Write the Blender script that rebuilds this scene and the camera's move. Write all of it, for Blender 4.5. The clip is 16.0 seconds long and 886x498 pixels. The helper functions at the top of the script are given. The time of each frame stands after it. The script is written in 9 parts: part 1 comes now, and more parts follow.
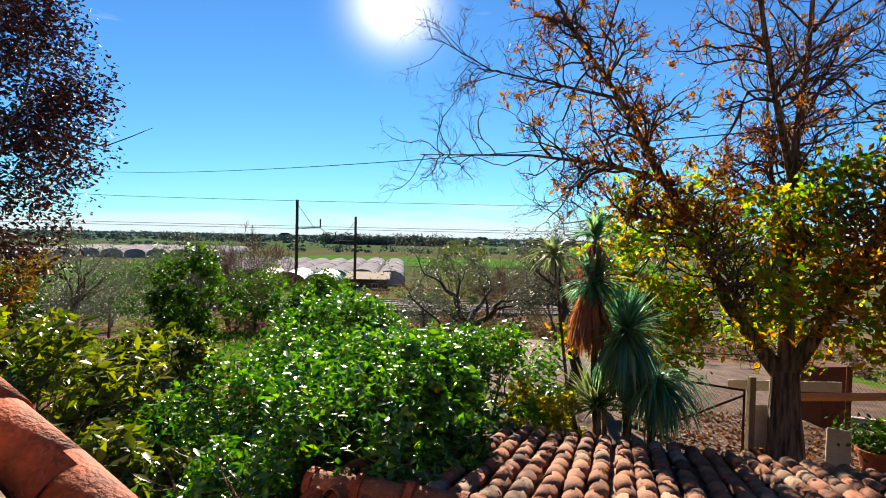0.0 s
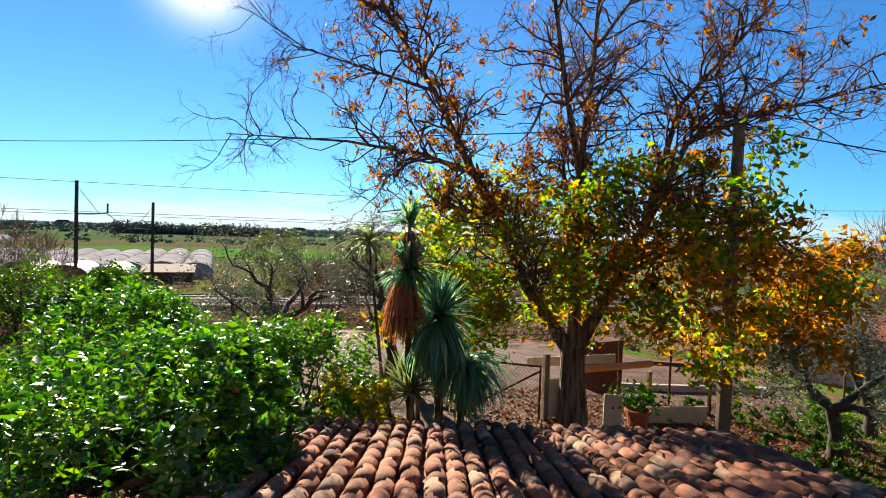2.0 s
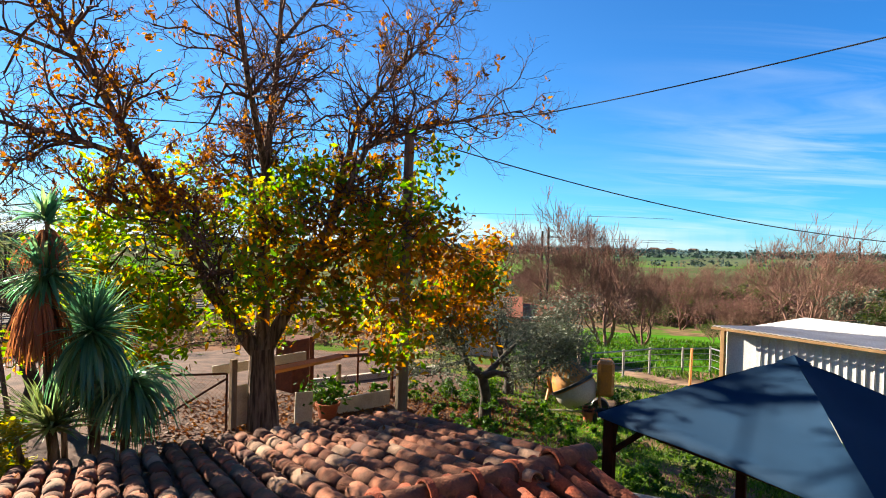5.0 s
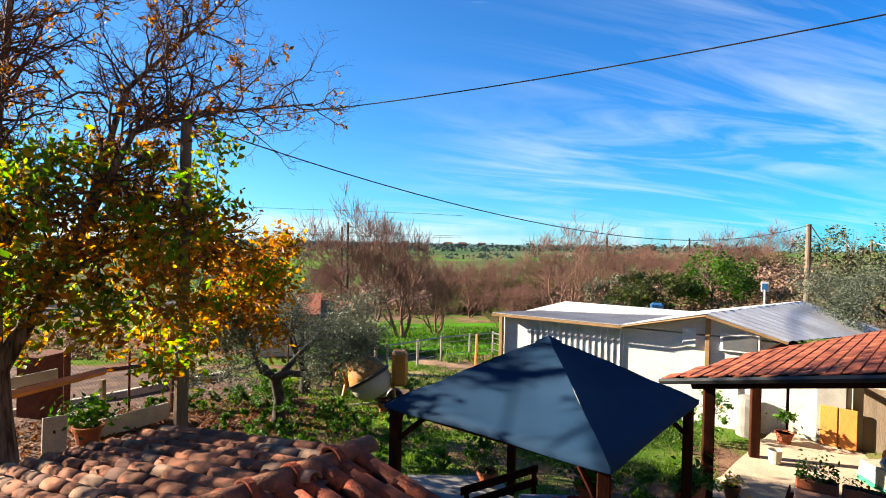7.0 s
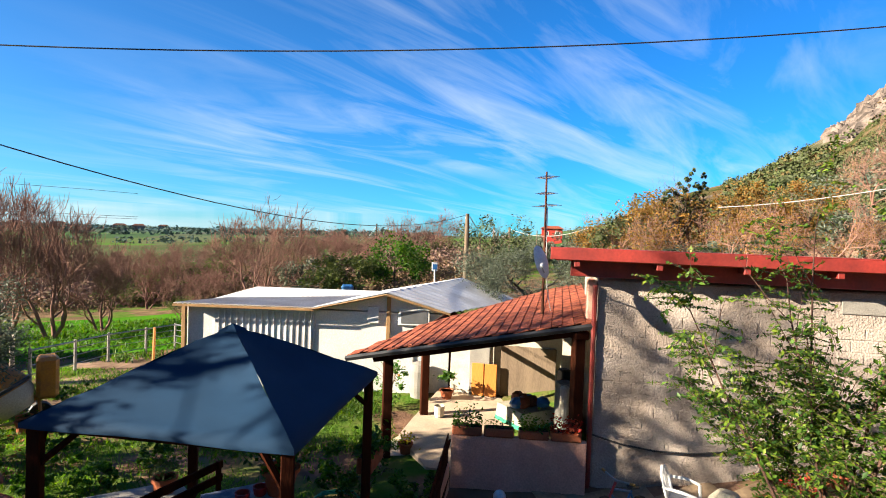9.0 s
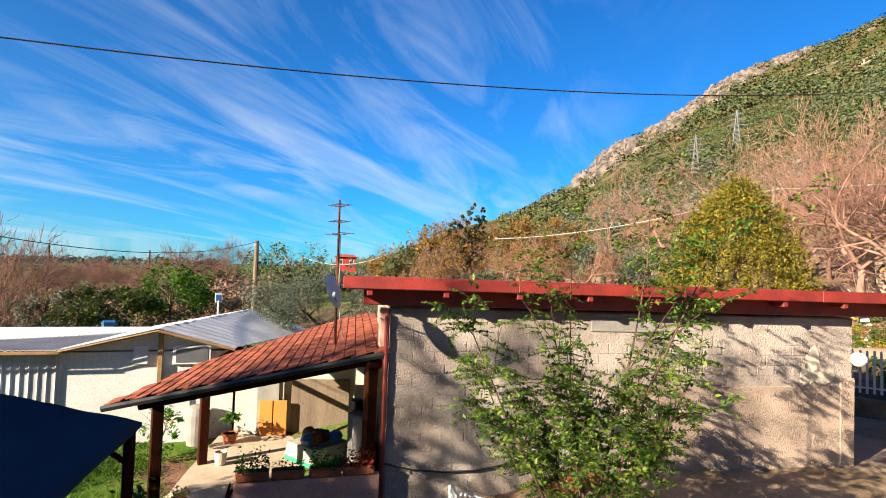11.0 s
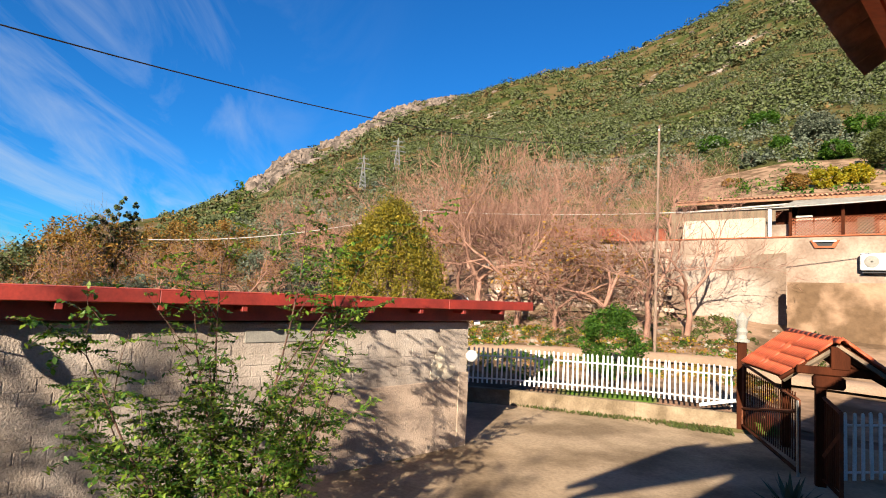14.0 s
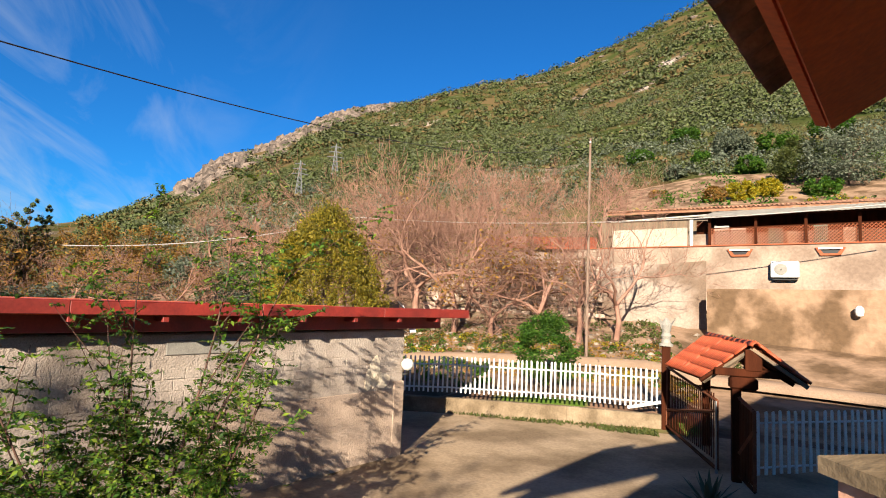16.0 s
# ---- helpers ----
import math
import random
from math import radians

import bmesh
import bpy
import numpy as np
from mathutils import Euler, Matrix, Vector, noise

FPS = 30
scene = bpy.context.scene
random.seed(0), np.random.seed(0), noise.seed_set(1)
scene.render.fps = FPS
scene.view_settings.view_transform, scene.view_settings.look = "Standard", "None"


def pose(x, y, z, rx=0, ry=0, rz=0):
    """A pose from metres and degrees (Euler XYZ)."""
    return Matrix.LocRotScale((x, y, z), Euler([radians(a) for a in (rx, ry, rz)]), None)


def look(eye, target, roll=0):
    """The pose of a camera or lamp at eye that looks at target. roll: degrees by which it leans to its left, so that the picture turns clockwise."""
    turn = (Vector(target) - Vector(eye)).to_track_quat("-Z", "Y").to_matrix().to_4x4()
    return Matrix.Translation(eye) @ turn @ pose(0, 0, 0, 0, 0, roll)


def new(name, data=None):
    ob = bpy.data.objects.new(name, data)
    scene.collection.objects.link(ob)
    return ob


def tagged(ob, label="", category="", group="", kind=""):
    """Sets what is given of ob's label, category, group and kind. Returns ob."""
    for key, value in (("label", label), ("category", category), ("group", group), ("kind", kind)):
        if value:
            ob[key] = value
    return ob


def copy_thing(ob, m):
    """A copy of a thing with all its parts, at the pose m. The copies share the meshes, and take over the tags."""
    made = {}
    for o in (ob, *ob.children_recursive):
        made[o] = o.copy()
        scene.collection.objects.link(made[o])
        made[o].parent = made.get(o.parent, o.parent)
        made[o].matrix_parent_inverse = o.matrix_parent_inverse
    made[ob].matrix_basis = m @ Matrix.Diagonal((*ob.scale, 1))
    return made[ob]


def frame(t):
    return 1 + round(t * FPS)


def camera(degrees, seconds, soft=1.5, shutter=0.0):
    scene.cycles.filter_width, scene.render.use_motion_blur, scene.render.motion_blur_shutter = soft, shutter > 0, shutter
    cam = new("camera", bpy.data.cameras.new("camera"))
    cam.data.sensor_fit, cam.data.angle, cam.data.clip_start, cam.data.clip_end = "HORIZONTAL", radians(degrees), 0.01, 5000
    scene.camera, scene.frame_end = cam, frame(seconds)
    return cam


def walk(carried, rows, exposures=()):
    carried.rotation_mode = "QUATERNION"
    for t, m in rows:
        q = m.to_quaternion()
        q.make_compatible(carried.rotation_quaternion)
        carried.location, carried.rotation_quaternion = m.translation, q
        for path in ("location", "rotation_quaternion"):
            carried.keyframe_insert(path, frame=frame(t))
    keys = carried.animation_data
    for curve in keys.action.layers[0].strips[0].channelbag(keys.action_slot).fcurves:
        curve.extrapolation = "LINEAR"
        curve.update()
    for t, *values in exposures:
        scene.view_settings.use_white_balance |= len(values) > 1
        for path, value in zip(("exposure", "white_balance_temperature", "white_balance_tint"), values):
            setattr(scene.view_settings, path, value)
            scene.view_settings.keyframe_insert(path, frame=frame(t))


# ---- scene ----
EYE = 3.9
cam = camera(77.6, 16.0, soft=1.0)
ROWS = [
    (0.0, -0.000, -0.000, 0.000, 88.55, -1.26, 0.03),
    (0.5, 0.021, 0.054, -0.007, 88.70, -1.15, -3.72),
    (1.0, 0.022, 0.058, -0.000, 88.67, -1.14, -7.69),
    (1.5, 0.041, 0.139, -0.028, 88.84, -1.15, -12.20),
    (2.0, 0.109, 0.232, -0.064, 88.16, -1.97, -18.57),
    (2.5, 0.106, 0.237, -0.065, 88.62, -2.14, -21.76),
    (3.0, 0.125, 0.243, -0.072, 88.41, -2.00, -24.77),
    (3.5, 0.146, 0.304, -0.078, 88.84, -2.09, -29.27),
    (4.0, 0.194, 0.302, -0.093, 89.20, -1.96, -36.80),
    (6.5, 0.372, 0.067, -0.059, 88.88, -1.44, -63.92),
    (7.0, 0.396, 0.063, -0.066, 89.15, -1.26, -69.96),
    (7.5, 0.425, 0.052, -0.068, 89.13, -0.93, -79.00),
    (8.0, 0.428, 0.026, -0.067, 88.94, -1.13, -86.49),
    (8.5, 0.429, -0.005, -0.069, 89.08, -1.75, -94.01),
    (9.0, 0.415, -0.041, -0.056, 88.37, -1.99, -100.87),
    (11.5, 0.572, -0.157, -0.049, 93.21, -2.31, -128.24),
    (12.0, 0.584, -0.207, -0.023, 93.75, -2.73, -134.94),
    (12.5, 0.570, -0.249, -0.022, 93.74, -2.67, -139.49),
    (13.0, 0.559, -0.290, -0.015, 94.28, -3.13, -143.85),
    (13.5, 0.519, -0.316, -0.018, 94.57, -2.67, -148.33),
    (14.0, 0.563, -0.500, -0.010, 94.26, -2.88, -155.31),
    (14.5, 0.538, -0.534, -0.011, 95.71, -4.46, -159.39),
    (15.0, 0.531, -0.547, -0.006, 95.90, -3.63, -161.68),
    (15.5, 0.527, -0.574, 0.000, 95.39, -3.09, -161.99),
    (16.0, 0.526, -0.583, 0.004, 95.33, -2.56, -161.68),
]
walk(cam, [(t, pose(x, y, EYE + z, rx, ry, rz)) for t, x, y, z, rx, ry, rz in ROWS], [(0.0, 1.9), (2.0, 2.02), (3.5, 2.12), (4.2, 2.28), (6.5, 2.34), (9.0, 2.2), (12.0, 1.88), (16.0, 1.62)])

# ---- world and sun ----
SUN_AZ, SUN_EL = 5.6, 22.45      # degrees to the left of +y, and above the horizon
SUN_DIR = Vector((-math.sin(radians(SUN_AZ)) * math.cos(radians(SUN_EL)), math.cos(radians(SUN_AZ)) * math.cos(radians(SUN_EL)), math.sin(radians(SUN_EL))))


def make_world():
    w = bpy.data.worlds.new("sky")
    w.use_nodes = True
    nt = w.node_tree
    nt.nodes.clear()
    out = nt.nodes.new("ShaderNodeOutputWorld")
    bg = nt.nodes.new("ShaderNodeBackground")
    sky = nt.nodes.new("ShaderNodeTexSky")
    sky.sky_type = "NISHITA"
    sky.sun_disc = False
    sky.sun_elevation = radians(SUN_EL)
    sky.sun_rotation = radians(-SUN_AZ)
    sky.air_density, sky.dust_density, sky.ozone_density = 1.0, 0.0, 5.0
    # thin cirrus: stretched noise on the sky's direction, flattened as on a high layer
    tc = nt.nodes.new("ShaderNodeTexCoord")
    sep = nt.nodes.new("ShaderNodeSeparateXYZ")
    nt.links.new(tc.outputs["Generated"], sep.inputs[0])
    zz = nt.nodes.new("ShaderNodeMath")
    zz.operation = "MAXIMUM"
    zz.inputs[1].default_value = 0.03
    nt.links.new(sep.outputs["Z"], zz.inputs[0])
    zo = nt.nodes.new("ShaderNodeMath")
    zo.operation = "ADD"
    zo.inputs[1].default_value = 0.12
    nt.links.new(zz.outputs[0], zo.inputs[0])
    comb = nt.nodes.new("ShaderNodeCombineXYZ")
    for k, ax in enumerate("XY"):
        dv = nt.nodes.new("ShaderNodeMath")
        dv.operation = "DIVIDE"
        nt.links.new(sep.outputs[ax], dv.inputs[0])
        nt.links.new(zo.outputs[0], dv.inputs[1])
        nt.links.new(dv.outputs[0], comb.inputs[k])
    turn = nt.nodes.new("ShaderNodeMapping")
    turn.inputs["Rotation"].default_value = (0, 0, radians(53))
    nt.links.new(comb.outputs[0], turn.inputs[0])
    mp = nt.nodes.new("ShaderNodeMapping")
    mp.inputs["Scale"].default_value = (0.30, 1.15, 1)
    nt.links.new(turn.outputs[0], mp.inputs[0])
    no = nt.nodes.new("ShaderNodeTexNoise")
    no.inputs["Scale"].default_value = 1.6
    no.inputs["Detail"].default_value = 9
    no.inputs["Roughness"].default_value = 0.58
    no.inputs["Distortion"].default_value = 1.3
    nt.links.new(mp.outputs[0], no.inputs["Vector"])
    big = nt.nodes.new("ShaderNodeTexNoise")
    big.inputs["Scale"].default_value = 0.42
    big.inputs["Detail"].default_value = 2
    nt.links.new(comb.outputs[0], big.inputs["Vector"])
    r1 = nt.nodes.new("ShaderNodeMapRange")
    r1.inputs["From Min"].default_value, r1.inputs["From Max"].default_value = 0.43, 0.92
    r1.inputs["To Max"].default_value = 0.8
    nt.links.new(no.outputs["Fac"], r1.inputs["Value"])
    r2 = nt.nodes.new("ShaderNodeMapRange")
    r2.inputs["From Min"].default_value, r2.inputs["From Max"].default_value = 0.28, 0.55
    nt.links.new(big.outputs["Fac"], r2.inputs["Value"])
    # the cirrus lies over the plain's side of its own drift line
    st = nt.nodes.new("ShaderNodeSeparateXYZ")
    nt.links.new(turn.outputs[0], st.inputs[0])
    last = r1.outputs[0]
    sides = [r2.outputs[0]]
    for ax, lo, hi in (("Y", -0.3, 0.7), ("X", 0.2, 1.9)):
        mr = nt.nodes.new("ShaderNodeMapRange")
        mr.interpolation_type = "SMOOTHSTEP"
        mr.inputs["From Min"].default_value, mr.inputs["From Max"].default_value = lo, hi
        nt.links.new(st.outputs[ax], mr.inputs["Value"])
        sides.append(mr.outputs[0])
    for s in sides:
        mul = nt.nodes.new("ShaderNodeMath")
        mul.operation = "MULTIPLY"
        nt.links.new(last, mul.inputs[0])
        nt.links.new(s, mul.inputs[1])
        last = mul.outputs[0]
    sat = nt.nodes.new("ShaderNodeMix")
    sat.data_type, sat.blend_type = "RGBA", "MULTIPLY"
    sat.inputs["Factor"].default_value = 1.0
    # paler towards the sun, deep blue away from it
    dt = nt.nodes.new("ShaderNodeVectorMath")
    dt.operation = "DOT_PRODUCT"
    nt.links.new(tc.outputs["Generated"], dt.inputs[0])
    dt.inputs[1].default_value = SUN_DIR
    tow = nt.nodes.new("ShaderNodeMapRange")
    tow.inputs["From Min"].default_value, tow.inputs["From Max"].default_value = -0.3, 0.95
    nt.links.new(dt.outputs["Value"], tow.inputs["Value"])
    tint = nt.nodes.new("ShaderNodeMix")
    tint.data_type = "RGBA"
    tint.inputs["A"].default_value = (0.13, 0.60, 0.97, 1)
    tint.inputs["B"].default_value = (0.38, 0.63, 0.79, 1)
    nt.links.new(tow.outputs[0], tint.inputs["Factor"])
    nt.links.new(tint.outputs["Result"], sat.inputs["B"])
    aur = nt.nodes.new("ShaderNodeMapRange")
    aur.inputs["From Min"].default_value, aur.inputs["From Max"].default_value = 0.93, 1.0
    nt.links.new(dt.outputs["Value"], aur.inputs["Value"])
    halo = nt.nodes.new("ShaderNodeMath")
    halo.operation = "POWER"
    halo.inputs[1].default_value = 38.0
    nt.links.new(aur.outputs[0], halo.inputs[0])
    glow = nt.nodes.new("ShaderNodeMix")
    glow.data_type = "RGBA"
    nt.links.new(halo.outputs[0], glow.inputs["Factor"])
    nt.links.new(sat.outputs["Result"], glow.inputs["A"])
    glow.inputs["B"].default_value = (10.0, 9.8, 9.3, 1)
    nt.links.new(sky.outputs[0], sat.inputs["A"])
    mix = nt.nodes.new("ShaderNodeMix")
    mix.data_type = "RGBA"
    nt.links.new(mul.outputs[0], mix.inputs["Factor"])
    nt.links.new(glow.outputs["Result"], mix.inputs["A"])
    mix.inputs["B"].default_value = (4.1, 4.6, 5.1, 1)
    # low bank of white cloud on the horizon
    mp2 = nt.nodes.new("ShaderNodeMapping")
    mp2.inputs["Scale"].default_value = (3.0, 3.0, 26.0)
    nt.links.new(tc.outputs["Generated"], mp2.inputs[0])
    n3 = nt.nodes.new("ShaderNodeTexNoise")
    n3.inputs["Scale"].default_value, n3.inputs["Detail"].default_value = 1.5, 7
    nt.links.new(mp2.outputs[0], n3.inputs["Vector"])
    up = nt.nodes.new("ShaderNodeMapRange")
    up.inputs["From Min"].default_value, up.inputs["From Max"].default_value = 0.0, 0.065
    up.inputs["To Min"].default_value, up.inputs["To Max"].default_value = 0.36, -0.22
    nt.links.new(sep.outputs["Z"], up.inputs["Value"])
    su = nt.nodes.new("ShaderNodeMath")
    su.operation = "ADD"
    nt.links.new(n3.outputs["Fac"], su.inputs[0])
    nt.links.new(up.outputs[0], su.inputs[1])
    r3 = nt.nodes.new("ShaderNodeMapRange")
    r3.inputs["From Min"].default_value, r3.inputs["From Max"].default_value = 0.5, 0.75
    r3.inputs["To Max"].default_value = 0.8
    nt.links.new(su.outputs[0], r3.inputs["Value"])
    seaward = nt.nodes.new("ShaderNodeMath")
    seaward.operation = "MULTIPLY"
    nt.links.new(r3.outputs[0], seaward.inputs[0])
    nt.links.new(tow.outputs[0], seaward.inputs[1])
    bank = nt.nodes.new("ShaderNodeMix")
    bank.data_type = "RGBA"
    nt.links.new(seaward.outputs[0], bank.inputs["Factor"])
    nt.links.new(mix.outputs["Result"], bank.inputs["A"])
    bank.inputs["B"].default_value = (4.7, 5.0, 5.3, 1)
    nt.links.new(bank.outputs["Result"], bg.inputs["Color"])
    bg.inputs["Strength"].default_value = 0.05
    nt.links.new(bg.outputs[0], out.inputs[0])
    scene.world = w


make_world()
sun_data = bpy.data.lights.new("sun", "SUN")
sun_data.energy, sun_data.angle, sun_data.color = 5.0, radians(0.55), (1.0, 0.88, 0.70)
sun = new("sun", sun_data)
sun.matrix_world = look(SUN_DIR * 60, (0, 0, 0))

# ---- materials ----


def mat(name, color, rough=0.8, second=None, scale=3.0, fine=40.0, bump=0.15, metal=0.0, contrast=1.0, random_v=0.0, stretch=(1, 1, 1), detail=6, spec=0.5, island=False, dist=0.02):
    """Base colour mixed with a second one by large noise, grain and relief by fine noise; random_v varies the value from object to object or piece to piece."""
    m = bpy.data.materials.new(name)
    m.use_nodes = True
    nt = m.node_tree
    bs = nt.nodes["Principled BSDF"]
    bs.inputs["Roughness"].default_value = rough
    bs.inputs["Metallic"].default_value = metal
    bs.inputs["Specular IOR Level"].default_value = spec if rough < 0.8 else spec * 0.25
    tc = nt.nodes.new("ShaderNodeTexCoord")
    mp = nt.nodes.new("ShaderNodeMapping")
    mp.inputs["Scale"].default_value = stretch
    geo = nt.nodes.new("ShaderNodeNewGeometry")
    nt.links.new(geo.outputs["Position"], mp.inputs[0])
    n1 = nt.nodes.new("ShaderNodeTexNoise")
    n1.inputs["Scale"].default_value, n1.inputs["Detail"].default_value = scale, detail
    nt.links.new(mp.outputs[0], n1.inputs["Vector"])
    ramp = nt.nodes.new("ShaderNodeMapRange")
    ramp.inputs["From Min"].default_value, ramp.inputs["From Max"].default_value = 0.5 - 0.18 / contrast, 0.5 + 0.18 / contrast
    nt.links.new(n1.outputs["Fac"], ramp.inputs["Value"])
    mix = nt.nodes.new("ShaderNodeMix")
    mix.data_type = "RGBA"
    second = second or tuple(c * 0.7 for c in color)
    mix.inputs["A"].default_value = (*color, 1)
    mix.inputs["B"].default_value = (*second, 1)
    nt.links.new(ramp.outputs[0], mix.inputs["Factor"])
    n2 = nt.nodes.new("ShaderNodeTexNoise")
    n2.inputs["Scale"].default_value, n2.inputs["Detail"].default_value = fine, 4
    nt.links.new(mp.outputs[0], n2.inputs["Vector"])
    hsv = nt.nodes.new("ShaderNodeHueSaturation")
    nt.links.new(mix.outputs["Result"], hsv.inputs["Color"])
    val = nt.nodes.new("ShaderNodeMapRange")
    val.inputs["To Min"].default_value, val.inputs["To Max"].default_value = 0.40, 0.86
    nt.links.new(n2.outputs["Fac"], val.inputs["Value"])
    last = val.outputs[0]
    if random_v:
        if island:
            rnd = geo.outputs["Random Per Island"]
        else:
            rnd = nt.nodes.new("ShaderNodeObjectInfo").outputs["Random"]
        rr = nt.nodes.new("ShaderNodeMapRange")
        rr.inputs["To Min"].default_value, rr.inputs["To Max"].default_value = 1 - random_v, 1 + random_v
        nt.links.new(rnd, rr.inputs["Value"])
        mu = nt.nodes.new("ShaderNodeMath")
        mu.operation = "MULTIPLY"
        nt.links.new(rr.outputs[0], mu.inputs[0])
        nt.links.new(last, mu.inputs[1])
        last = mu.outputs[0]
    nt.links.new(last, hsv.inputs["Value"])
    nt.links.new(hsv.outputs[0], bs.inputs["Base Color"])
    if bump:
        bp = nt.nodes.new("ShaderNodeBump")
        bp.inputs["Strength"].default_value, bp.inputs["Distance"].default_value = bump, dist
        nt.links.new(n2.outputs["Fac"], bp.inputs["Height"])
        nt.links.new(bp.outputs[0], bs.inputs["Normal"])
    return m


def leaf_mat(name, colors, rough=0.45, translucent=0.35, spec=0.25):
    """Leaves: one of a few colours for each leaf, thin enough to let light through."""
    m = bpy.data.materials.new(name)
    m.use_nodes = True
    nt = m.node_tree
    bs = nt.nodes["Principled BSDF"]
    out = nt.nodes["Material Output"]
    geo = nt.nodes.new("ShaderNodeNewGeometry")
    cr = nt.nodes.new("ShaderNodeValToRGB")
    els = cr.color_ramp.elements
    while len(els) < len(colors):
        els.new(0.5)
    for k, c in enumerate(colors):
        els[k].position = k / max(1, len(colors) - 1)
        els[k].color = (*c, 1)
    nt.links.new(geo.outputs["Random Per Island"], cr.inputs[0])
    no = nt.nodes.new("ShaderNodeTexNoise")
    no.inputs["Scale"].default_value = 1.3
    nt.links.new(geo.outputs["Position"], no.inputs["Vector"])
    hs = nt.nodes.new("ShaderNodeHueSaturation")
    mr = nt.nodes.new("ShaderNodeMapRange")
    mr.inputs["To Min"].default_value, mr.inputs["To Max"].default_value = 0.30, 0.95
    nt.links.new(no.outputs["Fac"], mr.inputs["Value"])
    nt.links.new(mr.outputs[0], hs.inputs["Value"])
    nt.links.new(cr.outputs[0], hs.inputs["Color"])
    nt.links.new(hs.outputs[0], bs.inputs["Base Color"])
    bs.inputs["Roughness"].default_value = rough
    bs.inputs["Specular IOR Level"].default_value = spec
    if translucent:
        tr = nt.nodes.new("ShaderNodeBsdfTranslucent")
        br = nt.nodes.new("ShaderNodeHueSaturation")
        br.inputs["Value"].default_value = 1.5
        br.inputs["Saturation"].default_value = 1.15
        nt.links.new(hs.outputs[0], br.inputs["Color"])
        nt.links.new(br.outputs[0], tr.inputs["Color"])
        mx = nt.nodes.new("ShaderNodeMixShader")
        mx.inputs[0].default_value = translucent
        nt.links.new(bs.outputs[0], mx.inputs[1])
        nt.links.new(tr.outputs[0], mx.inputs[2])
        nt.links.new(mx.outputs[0], out.inputs[0])
    return m


# ---- building tools ----


class MB:
    """Gathers vertices and faces for one mesh."""

    def __init__(self):
        self.v, self.f = [], []

    def add(self, verts, faces, m=None):
        o = len(self.v)
        self.v += [tuple(m @ Vector(p)) if m else tuple(p) for p in verts]
        self.f += [tuple(i + o for i in q) for q in faces]
        return self

    def box(self, c, s, m=None, b=0.0):
        """A box with chamfered edges, centre c and size s."""
        hx, hy, hz = s[0] / 2, s[1] / 2, s[2] / 2
        b = min(b, hx * 0.9, hy * 0.9, hz * 0.9)
        if b <= 0:
            vs = [(c[0] + x * hx, c[1] + y * hy, c[2] + z * hz) for x in (-1, 1) for y in (-1, 1) for z in (-1, 1)]
            return self.add(vs, [(0, 1, 3, 2), (4, 6, 7, 5), (0, 4, 5, 1), (2, 3, 7, 6), (0, 2, 6, 4), (1, 5, 7, 3)], m)
        bm = bmesh.new()
        bmesh.ops.create_cube(bm, size=1)
        for v in bm.verts:
            v.co = Vector((c[0] + v.co.x * s[0], c[1] + v.co.y * s[1], c[2] + v.co.z * s[2]))
        bmesh.ops.bevel(bm, geom=bm.edges[:], offset=b, segments=1, affect="EDGES")
        bm.verts.ensure_lookup_table()
        self.add([v.co[:] for v in bm.verts], [tuple(v.index for v in f.verts) for f in bm.faces], m)
        bm.free()
        return self

    def tube(self, pts, radii, n=8, cap=True, m=None):
        """A round bar along points, with a radius at each."""
        pts = [Vector(p) for p in pts]
        if not hasattr(radii, "__len__"):
            radii = [radii] * len(pts)
        vs, fs = [], []
        up = Vector((0.31, 0.17, 0.93))
        for i, p in enumerate(pts):
            d = (pts[min(i + 1, len(pts) - 1)] - pts[max(i - 1, 0)]).normalized()
            a = d.cross(up)
            a = a.normalized() if a.length > 1e-4 else Vector((1, 0, 0))
            b2 = d.cross(a)
            vs += [p + (a * math.cos(k * 2 * math.pi / n) + b2 * math.sin(k * 2 * math.pi / n)) * radii[i] for k in range(n)]
        for i in range(len(pts) - 1):
            for k in range(n):
                fs.append((i * n + k, i * n + (k + 1) % n, (i + 1) * n + (k + 1) % n, (i + 1) * n + k))
        if cap:
            fs += [tuple(range(n)), tuple(range((len(pts) - 1) * n, len(pts) * n))]
        return self.add(vs, fs, m)

    def lathe(self, profile, n=16, m=None, cap=True):
        """Turned shape: profile of (radius, z)."""
        vs = [(r * math.cos(k * 2 * math.pi / n), r * math.sin(k * 2 * math.pi / n), z) for r, z in profile for k in range(n)]
        fs = [(i * n + k, i * n + (k + 1) % n, (i + 1) * n + (k + 1) % n, (i + 1) * n + k) for i in range(len(profile) - 1) for k in range(n)]
        if cap:
            fs += [tuple(range(n))[::-1], tuple(range((len(profile) - 1) * n, len(profile) * n))]
        return self.add(vs, fs, m)

    def slab(self, quad, thick, m=None):
        """A plate: four corners on its upper face, and a thickness downwards along its normal."""
        q = [Vector(p) for p in quad]
        nn = (q[1] - q[0]).cross(q[3] - q[0]).normalized()
        if nn.z < 0:
            nn = -nn
        vs = q + [p - nn * thick for p in q]
        return self.add(vs, [(0, 1, 2, 3), (7, 6, 5, 4), (0, 4, 5, 1), (1, 5, 6, 2), (2, 6, 7, 3), (3, 7, 4, 0)], m)

